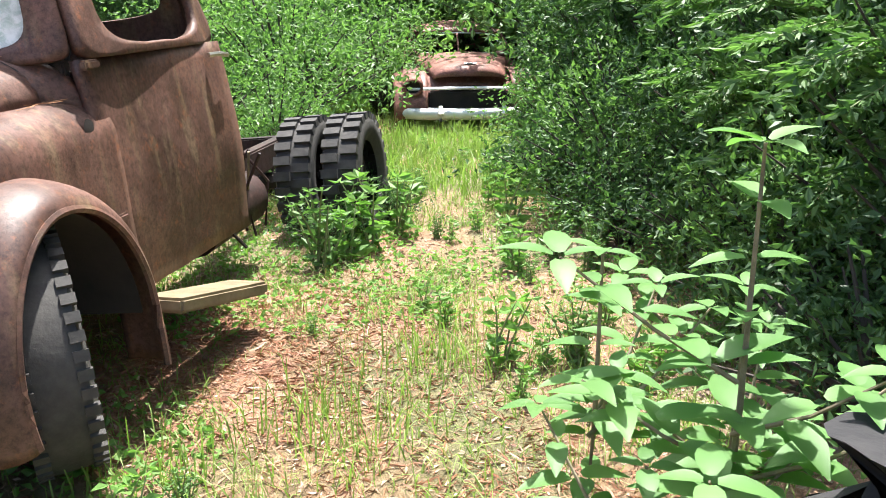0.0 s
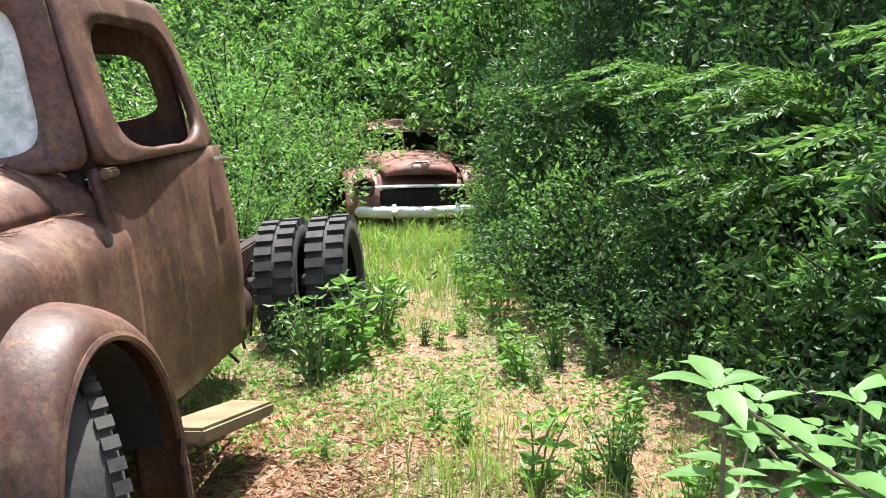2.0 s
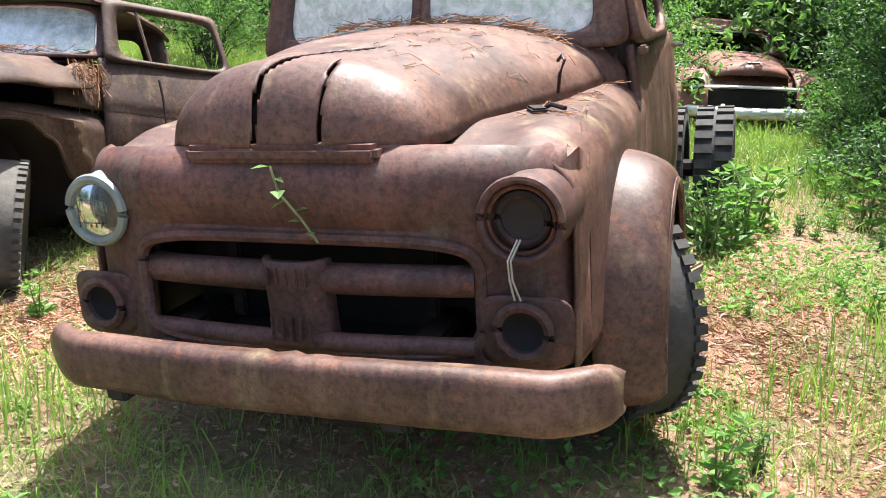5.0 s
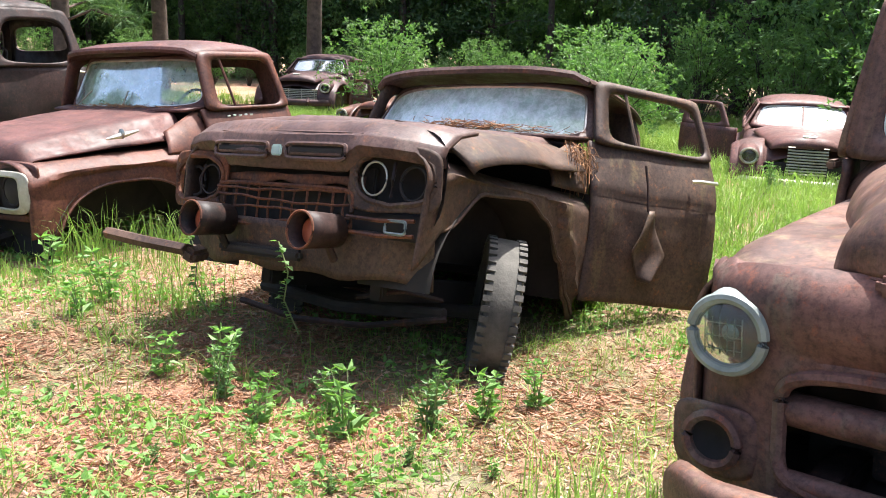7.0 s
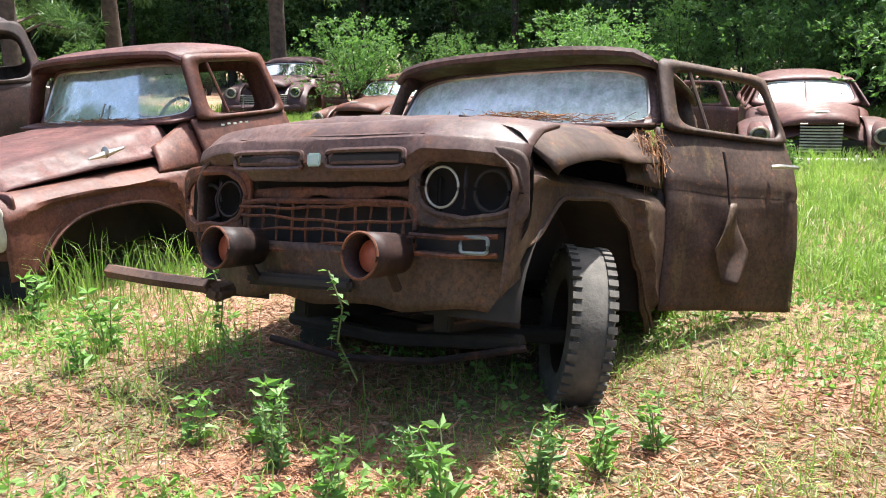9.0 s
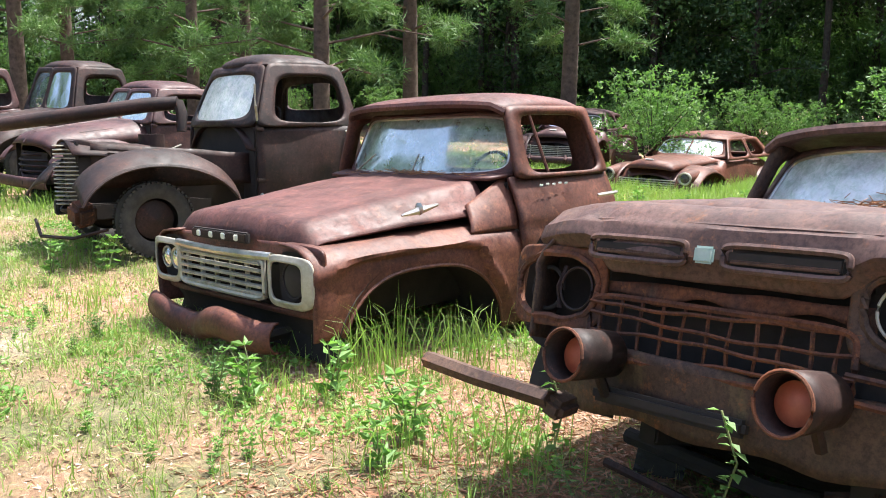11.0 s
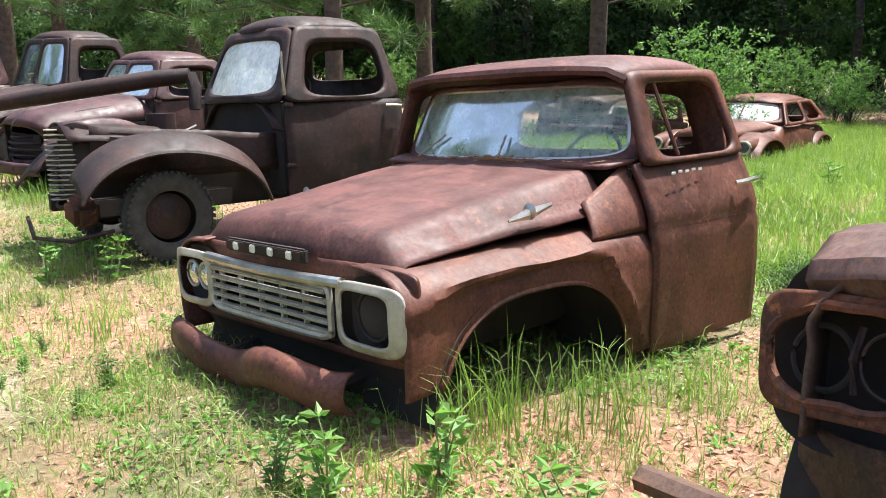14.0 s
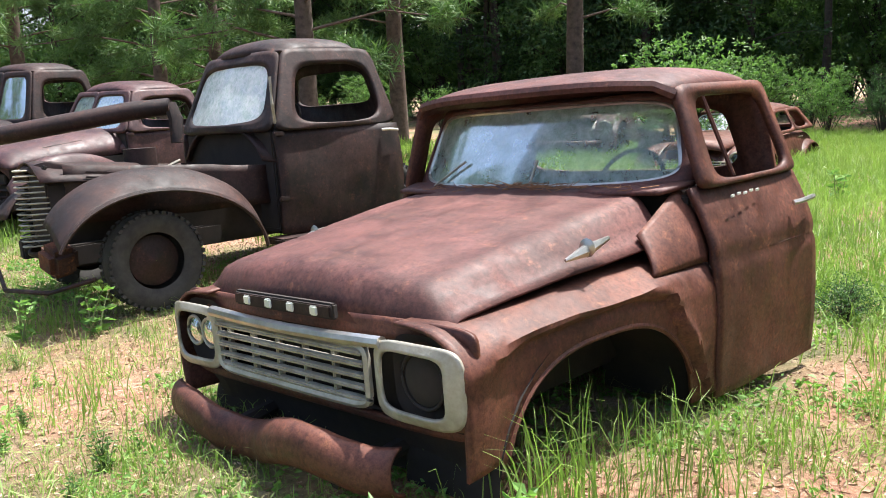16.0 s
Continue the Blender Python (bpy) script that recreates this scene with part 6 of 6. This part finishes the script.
weed_b.matrix_world = at(-0.6, 4.6, 50, 1.6)

# broad-leaved sapling at the path's edge
def sapling(name, x, y, height, leaf, pairs, side_stems, seed):
    r = random.Random(seed)
    t = thing(name, at(x, y), "broad-leaved green sapling in full sun", "plant")
    base, along, size = [], [], []
    stems = [(Vector((0, 0, 0)), Vector((0.02, 0.04, height)))]
    for k in range(side_stems):
        z = height * r.uniform(0.25, 0.55)
        a = r.uniform(1.6, 4.9) if k % 2 else r.uniform(-1.2, 1.2)
        stems.append((Vector((0, 0, z)), Vector((math.cos(a) * 0.42, math.sin(a) * 0.35, z + 0.30))))
    for si, (a, b) in enumerate(stems):
        part("stem", tube([a, a.lerp(b, 0.5) + Vector((0.01, 0, -0.02)), b], [0.011, 0.008, 0.004] if si == 0 else [0.007, 0.005, 0.003], 6), TWIG, t)
        n = pairs if si == 0 else max(5, pairs // 2)
        for q in range(n):
            f = 0.15 + 0.85 * q / (n - 1)
            p = a.lerp(b, f)
            a0 = q * 1.57 + r.uniform(-0.4, 0.4)
            for w in range(2 if q < n - 1 else 4):
                g = a0 + w * math.pi * (1 if q < n - 1 else 0.5)
                base.append(p)
                along.append((math.cos(g), math.sin(g), r.uniform(-0.1, 0.45)))
                size.append(leaf * r.uniform(0.75, 1.2) * (1.12 - 0.40 * f))
    # each leaf is a curved blade of eight faces
    bm = bmesh.new()
    for p, d, s in zip(base, along, size):
        d = Vector(d).normalized()
        sd = d.cross(Vector((0, 0, 1))).normalized()
        up = sd.cross(d)
        rows = []
        for k in range(6):
            f = k / 5
            w = s * 0.215 * math.sin(math.pi * (0.06 + 0.94 * f) ** 0.75) + 0.002
            c = Vector(p) + d * s * (0.12 + f * 0.95) - up * s * 0.22 * f * f
            rows.append([bm.verts.new(c - sd * w + up * w * 0.25), bm.verts.new(c), bm.verts.new(c + sd * w + up * w * 0.25)])
        for ra, rb in zip(rows, rows[1:]):
            for k in range(2):
                bm.faces.new((ra[k], ra[k + 1], rb[k + 1], rb[k]))
    part("foliage", bm, BIGLEAF_M, t, "large pointed sunlit leaves")
    return t


sapling("sapling", 0.86, 1.78, 1.22, 0.17, 9, 6, 3)
sapling("sapling", 0.56, 2.02, 0.90, 0.14, 7, 3, 5)
sapling("sapling", 0.98, 2.15, 0.75, 0.15, 7, 4, 8)
sapling("sapling", 0.62, 1.62, 0.52, 0.14, 6, 4, 12)

# unidentified dark object half hidden by the sapling, shaped as a stump
st = bmesh.new()
tube([(0, 0, -0.05), (0.01, 0, 0.25), (0.0, 0.02, 0.55), (0.02, 0.02, 0.74)], [0.19, 0.16, 0.15, 0.13], 14, st)
for v in st.verts:
    v.co = dent(v.co, 0.02, 3, 9)
s_ob = part("stump", st, DARK_OBJECT_M)
s_ob.matrix_world = at(1.02, 1.36)
tagged(s_ob, "unidentified near-black object beside the sapling, shaped as a stump", "stump")


def bush(name, rad, height, n, leaf, mat, label, seed, arching=False):
    """Shrub: stems fanning from the base, leaves on a lumpy outline with gaps."""
    r = random.Random(seed)
    g = np.random.default_rng(seed)
    t = thing(name, Matrix(), label, "bush", "undergrowth")
    st = bmesh.new()
    ends = []
    for k in range(26):
        a, f = r.uniform(0, 6.28), math.sqrt(r.random())
        tip = Vector((math.cos(a) * rad * f, math.sin(a) * rad * f, height * (1 - 0.45 * f * f) * r.uniform(0.6, 1.05)))
        mid = Vector((tip.x * 0.35, tip.y * 0.35, tip.z * 0.6))
        tube([(tip.x * 0.05, tip.y * 0.05, -0.03), mid, tip], [0.022, 0.013, 0.004], 5, st, cap=False)
        ends += [mid.lerp(tip, q) for q in (0.1, 0.4, 0.7, 1.0)]
    tagged(part("branchwork", st, BARK_DARK, t), kind="stuff")
    ends = np.array([list(e) for e in ends])
    pick = g.integers(0, len(ends), n)
    twig = g.normal(size=(n // 9 + 1, 3)) * [rad * 0.17, rad * 0.17, height * 0.09]
    tw = g.integers(0, len(twig), n)
    pos = ends[tw % len(ends)] + twig[tw] + g.normal(size=(n, 3)) * 0.05
    pos[:, 2] = np.maximum(pos[:, 2], 0.03)
    al = unit(pos * [1, 1, 0.25] + 1e-3) * 0.7 + g.normal(size=(n, 3)) * 0.8 + [0, 0, -0.1]
    tagged(part("foliage", leaf_mesh("foliage", pos, al, leaf * g.uniform(0.6, 1.3, n), mat, 0.48, 0.2), mat, t), kind="stuff")
    return t


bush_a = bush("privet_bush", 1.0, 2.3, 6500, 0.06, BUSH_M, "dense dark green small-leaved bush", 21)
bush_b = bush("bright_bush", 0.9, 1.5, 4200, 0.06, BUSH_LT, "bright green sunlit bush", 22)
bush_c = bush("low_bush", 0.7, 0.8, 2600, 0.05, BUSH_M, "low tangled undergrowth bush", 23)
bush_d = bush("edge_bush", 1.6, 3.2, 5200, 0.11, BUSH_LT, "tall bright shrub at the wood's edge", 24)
r = random.Random(5)
plan = []
# thicket along the path's right side
for k in range(20):
    y = 2.7 + 0.42 * k
    edge = 1.75 - 0.045 * max(0, y - 2.7) - (0.30 if 5.0 < y < 8.6 else 0)
    plan.append((bush_a, edge + 0.55 + r.uniform(-0.1, 0.5), y, r.uniform(0.75, 1.1)))
    if k % 2 == 0:
        plan.append((bush_c, edge - 0.15 + r.uniform(-0.2, 0.1), y, r.uniform(0.7, 1.0)))
        plan.append((bush_a, edge + 2.0 + r.uniform(0, 0.8), y, r.uniform(1.25, 1.7)))
    if k % 5 == 2:
        plan.append((bush_b, edge - 0.05, y + 0.1, r.uniform(0.55, 0.85)))
# behind the heavy truck and round the car in the brush
for x, y, s, b in [(-2.1, 7.4, 1.0, bush_b), (-1.6, 8.4, 1.2, bush_b), (-1.9, 9.8, 1.4, bush_b), (-1.3, 6.6, 0.7, bush_b), (-0.35, 5.75, 0.45, bush_c), (-0.65, 5.0, 0.42, bush_c), (-0.9, 10.9, 1.1, bush_b), (1.35, 9.0, 0.9, bush_b), (0.95, 8.2, 0.5, bush_c), (-2.6, 11.5, 1.7, bush_b), (-0.6, 14.2, 1.2, bush_d), (0.8, 14.6, 1.3, bush_d), (-1.9, 14.0, 1.1, bush_d), (2.2, 13.0, 1.3, bush_d), (-3.0, 15.2, 1.1, bush_d), (1.6, 11.4, 1.2, bush_d), (-1.2, 12.6, 0.8, bush_d),
                   (-7.6, 5.9, 0.35, bush_c), (-6.9, 6.1, 0.4, bush_c), (-9.4, 7.6, 0.35, bush_b), (-7.9, 12.8, 0.6, bush_d), (-9.0, 14.5, 0.7, bush_d), (-13.5, 13.8, 0.7, bush_d)]:
    plan.append((b, x, y, s))
# wood's edge all along the back
for k in range(34):
    f = k / 33
    x = lerp(3.0, -40.0, f)
    y = 15.5 + 6.5 * smooth01(f * 2.2) - 16 * max(0, f - 0.62) + r.uniform(-1.2, 1.2)
    plan.append((bush_d if f < 0.3 or k % 2 else bush_a, x, y, r.uniform(0.7, 1.2) * (1.0 if f < 0.3 else 0.55)))
# understorey closing the wood behind its edge
for k in range(44):
    f = k / 43
    plan.append((bush_d, lerp(5.0, -42.0, f), 24.5 + 6.5 * smooth01(f * 2.2) - 16 * max(0, f - 0.62) + r.uniform(-2, 2), r.uniform(1.2, 1.7)))
for k in range(14):
    plan.append((bush_d, r.uniform(-52, -38), r.uniform(-14, 14), r.uniform(1.0, 1.6)))
first = {}
for k, (b, x, y, s) in enumerate(plan):
    if b not in first:
        first[b] = (x, y, s)
        continue
    c = copy_thing(b, Matrix())
    c.matrix_world = at(x, y, 41 * k, s, -0.02)
for b, (x, y, s) in first.items():
    b.matrix_world = at(x, y, 0, s, -0.02)


# arching sprays of pinnate leaves in front of the thicket
def spray(name, L, seed):
    r = random.Random(seed)
    t = thing(name, Matrix(), "arching green branch with feathered leaflets", "branch", "sprays in the thicket")
    base, along, size = [], [], []
    st = bmesh.new()
    for k in range(7):
        a = r.uniform(-0.7, 0.7)
        z0 = 0.2 * k / 7
        pts = [Vector((-L * q * math.cos(a), L * q * math.sin(a), 0.28 * L * math.sin(q * 2.2) + z0 * L - 0.1 * q)) for q in (0, 0.33, 0.66, 1.0)]
        tube(pts, [0.008, 0.006, 0.004, 0.002], 5, st, cap=False)
        for q in range(34):
            f = 0.15 + 0.85 * q / 33
            i = min(2, int(f * 3))
            p = pts[i].lerp(pts[i + 1], f * 3 - i)
            d = (pts[i + 1] - pts[i]).normalized()
            sd = d.cross(Vector((0, 0, 1))).normalized() * (1 if q % 2 else -1)
            tip = p + sd * 0.14 * (1.1 - f) + d * 0.05
            for w in range(4):
                base.append(p.lerp(tip, w / 3))
                along.append(d * 0.8 + sd * (0.8 if w % 2 else 0.3) + Vector((0, 0, r.uniform(-0.3, 0.2))))
                size.append(0.075 * r.uniform(0.7, 1.2))
    tagged(part("branchwork", st, STEM, t), kind="stuff")
    tagged(part("foliage", leaf_mesh("foliage", np.array([list(p) for p in base]), np.array([list(p) for p in along]), np.array(size), BUSH_LT, 0.34, 0.15), BUSH_LT, t), kind="stuff")
    return t


spray_a = spray("leafy_spray", 1.0, 4)
for k, (x, y, z, s, rz) in enumerate([(2.2, 3.4, 1.05, 1.0, 20), (2.1, 4.2, 1.3, 1.0, 10), (2.0, 4.6, 0.85, 0.9, 30), (2.3, 3.0, 1.5, 0.9, 0), (1.9, 5.6, 1.4, 0.9, 15), (1.8, 6.8, 1.3, 0.9, 10), (1.5, 8.0, 1.3, 0.8, 5), (2.0, 3.7, 0.6, 0.8, 40)]):
    c = spray_a if k == 0 else copy_thing(spray_a, Matrix())
    c.matrix_world = pose(x, y, z, 0, 0, rz) @ Matrix.Diagonal((s, s, s, 1))


# ---- trees ----
def forest_tree(name, height, crown_lo, rad, n, leaf, mat, label, seed, trunk=0.14):
    r = random.Random(seed)
    g = np.random.default_rng(seed)
    t = thing(name, Matrix(), label, "tree", "trees of the wood")
    tb = bmesh.new()
    pts = [Vector((0.12 * math.sin(q * 3 + seed), 0.12 * math.cos(q * 2 + seed), height * q)) for q in (0, 0.2, 0.4, 0.6, 0.8, 0.97)]
    pts[0].x = pts[0].y = 0
    tube(pts, [trunk * 1.25, trunk, trunk * 0.85, trunk * 0.65, trunk * 0.4, 0.02], 9, tb)
    ends = []
    for k in range(30):
        f = lerp(crown_lo, 0.97, (k + 0.5) / 30)
        i = min(4, int(f * 5))
        p = pts[i].lerp(pts[min(5, i + 1)], f * 5 - i)
        a = k * 2.4 + r.uniform(-0.4, 0.4)
        L = rad * r.uniform(0.55, 1.1) * (1.15 - 0.7 * abs((f - crown_lo) / (1 - crown_lo) - 0.35))
        tip = p + Vector((math.cos(a) * L, math.sin(a) * L, L * r.uniform(0.05, 0.5)))
        tube([p, p.lerp(tip, 0.5) + Vector((0, 0, 0.06 * L)), tip], [trunk * 0.30, trunk * 0.18, 0.008], 5, tb, cap=False)
        ends += [p.lerp(tip, q) for q in (0.45, 0.7, 0.9, 1.05)]
    part("trunk", tb, BARK_DARK, t)
    ends = np.array([list(e) for e in ends])
    m = max(8, n // 40)
    clump = ends[g.integers(0, len(ends), m)] + g.normal(size=(m, 3)) * rad * 0.16
    pos = clump[g.integers(0, m, n)] + g.normal(size=(n, 3)) * [rad * 0.11, rad * 0.11, rad * 0.07]
    al = g.normal(size=(n, 3)) + [0, 0, -0.25]
    part("crown", leaf_mesh("crown", pos, al, leaf * g.uniform(0.6, 1.35, n), mat, 0.55, 0.2), mat, t)
    return t


def pine(name, height, crown_lo, rad, seed, tufts=520, trunk=0.17):
    r = random.Random(seed)
    g = np.random.default_rng(seed)
    t = thing(name, Matrix(), "tall pine with long bright needles and drooping limbs", "tree", "pines behind the row")
    tb = bmesh.new()
    pts = [Vector((0.05 * math.sin(q * 4), 0.0, height * q)) for q in (0, 0.25, 0.5, 0.75, 0.98)]
    tube(pts, [trunk * 1.15, trunk, trunk * 0.8, trunk * 0.5, 0.02], 12, tb)
    ends = []
    for k in range(34):
        f = lerp(crown_lo, 0.96, k / 33)
        p = Vector((0.05 * math.sin(f * 4), 0, height * f))
        a = k * 2.4 + r.uniform(-0.3, 0.3)
        L = rad * r.uniform(0.7, 1.1) * (1.05 - 0.75 * (f - crown_lo) / (1 - crown_lo))
        d = Vector((math.cos(a), math.sin(a), 0))
        mid, tip = p + d * L * 0.5 + Vector((0, 0, 0.10 * L)), p + d * L + Vector((0, 0, 0.02 * L))
        tube([p, mid, tip], [0.035, 0.022, 0.008], 6, tb, cap=False)
        for q in range(5):
            c = mid.lerp(tip, r.uniform(-0.2, 1.0))
            e = c + Vector((r.uniform(-1, 1), r.uniform(-1, 1), r.uniform(-0.15, 0.35))) * 0.35 * L * 0.5
            tube([c, e], [0.012, 0.005], 4, tb, cap=False)
            ends += [c, c.lerp(e, 0.5), e]
        ends.append(tip)
    part("trunk", tb, BARK, t, "reddish plated bark")
    ends = np.array([list(e) for e in ends])
    tu = ends[g.integers(0, len(ends), tufts)] + g.normal(size=(tufts, 3)) * 0.10
    per = 34
    pos = np.repeat(tu, per, 0) + g.normal(size=(tufts * per, 3)) * 0.05
    al = g.normal(size=(tufts * per, 3)) + [0, 0, 0.15]
    part("foliage", leaf_mesh("needles", pos, al, g.uniform(0.20, 0.38, tufts * per), NEEDLE_M, 0.045, 0.0), NEEDLE_M, t)
    return t


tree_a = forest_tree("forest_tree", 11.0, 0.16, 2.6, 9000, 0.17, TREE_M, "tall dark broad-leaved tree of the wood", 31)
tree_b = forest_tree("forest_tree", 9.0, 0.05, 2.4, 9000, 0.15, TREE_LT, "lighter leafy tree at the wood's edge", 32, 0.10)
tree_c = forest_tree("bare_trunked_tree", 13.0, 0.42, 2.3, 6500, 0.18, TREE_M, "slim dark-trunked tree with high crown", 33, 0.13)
pine_a = pine("pine_tree", 11.0, 0.17, 3.1, 41, 700)
pine_b = pine("pine_tree", 13.0, 0.24, 2.6, 42, 560, 0.2)
first = {}
plan = []
r = random.Random(9)
for k in range(150):
    f = r.random()
    x = lerp(6.0, -52.0, f)
    back = 18.5 + 7.5 * smooth01(f * 2.2) - 22 * max(0, f - 0.60)
    depth = r.random() ** 1.3 * 16
    y = back + depth
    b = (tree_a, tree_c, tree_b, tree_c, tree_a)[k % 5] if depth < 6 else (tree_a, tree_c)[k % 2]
    plan.append((b, x, y, r.uniform(0.8, 1.2)))
for k in range(34):
    plan.append(((tree_a, tree_c)[k % 2], r.uniform(-66, -44), r.uniform(-26, 14), r.uniform(0.9, 1.2)))
for k in range(30):
    plan.append(((tree_a, tree_c, tree_b)[k % 3], r.uniform(-54, -33), r.uniform(9, 30), r.uniform(0.9, 1.2)))
for k in range(26):
    plan.append(((tree_a, tree_b)[k % 2], r.uniform(3.6, 13), r.uniform(1.5, 18), r.uniform(0.7, 1.0)))
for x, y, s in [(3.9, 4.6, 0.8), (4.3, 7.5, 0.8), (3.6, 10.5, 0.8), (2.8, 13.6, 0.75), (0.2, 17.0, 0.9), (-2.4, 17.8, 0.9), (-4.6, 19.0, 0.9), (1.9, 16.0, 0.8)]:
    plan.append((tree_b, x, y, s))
# unseen trees added behind the camera, to cut the sky the windscreens reflect
for k in range(22):
    plan.append(((tree_a, tree_c)[k % 2], r.uniform(-45, 14), r.uniform(-32, -12), r.uniform(0.8, 1.1)))
plan += [(pine_a, -20.0, 10.6, 1.0), (pine_b, -29.5, 6.9, 1.0), (pine_b, -17.6, 16.0, 0.9), (pine_a, -24.8, 9.8, 0.9), (pine_b, -34.0, 4.0, 1.0), (pine_a, -27.0, 12.5, 1.0), (pine_b, -23.0, 15.5, 1.0), (pine_b, -33.5, 9.5, 1.0)]
for k, (b, x, y, s) in enumerate(plan):
    if b not in first:
        first[b] = (x, y, s)
        continue
    c = copy_thing(b, Matrix())
    c.matrix_world = at(x, y, 53 * k, s, -0.05)
for b, (x, y, s) in first.items():
    b.matrix_world = at(x, y, 0, s, -0.05)
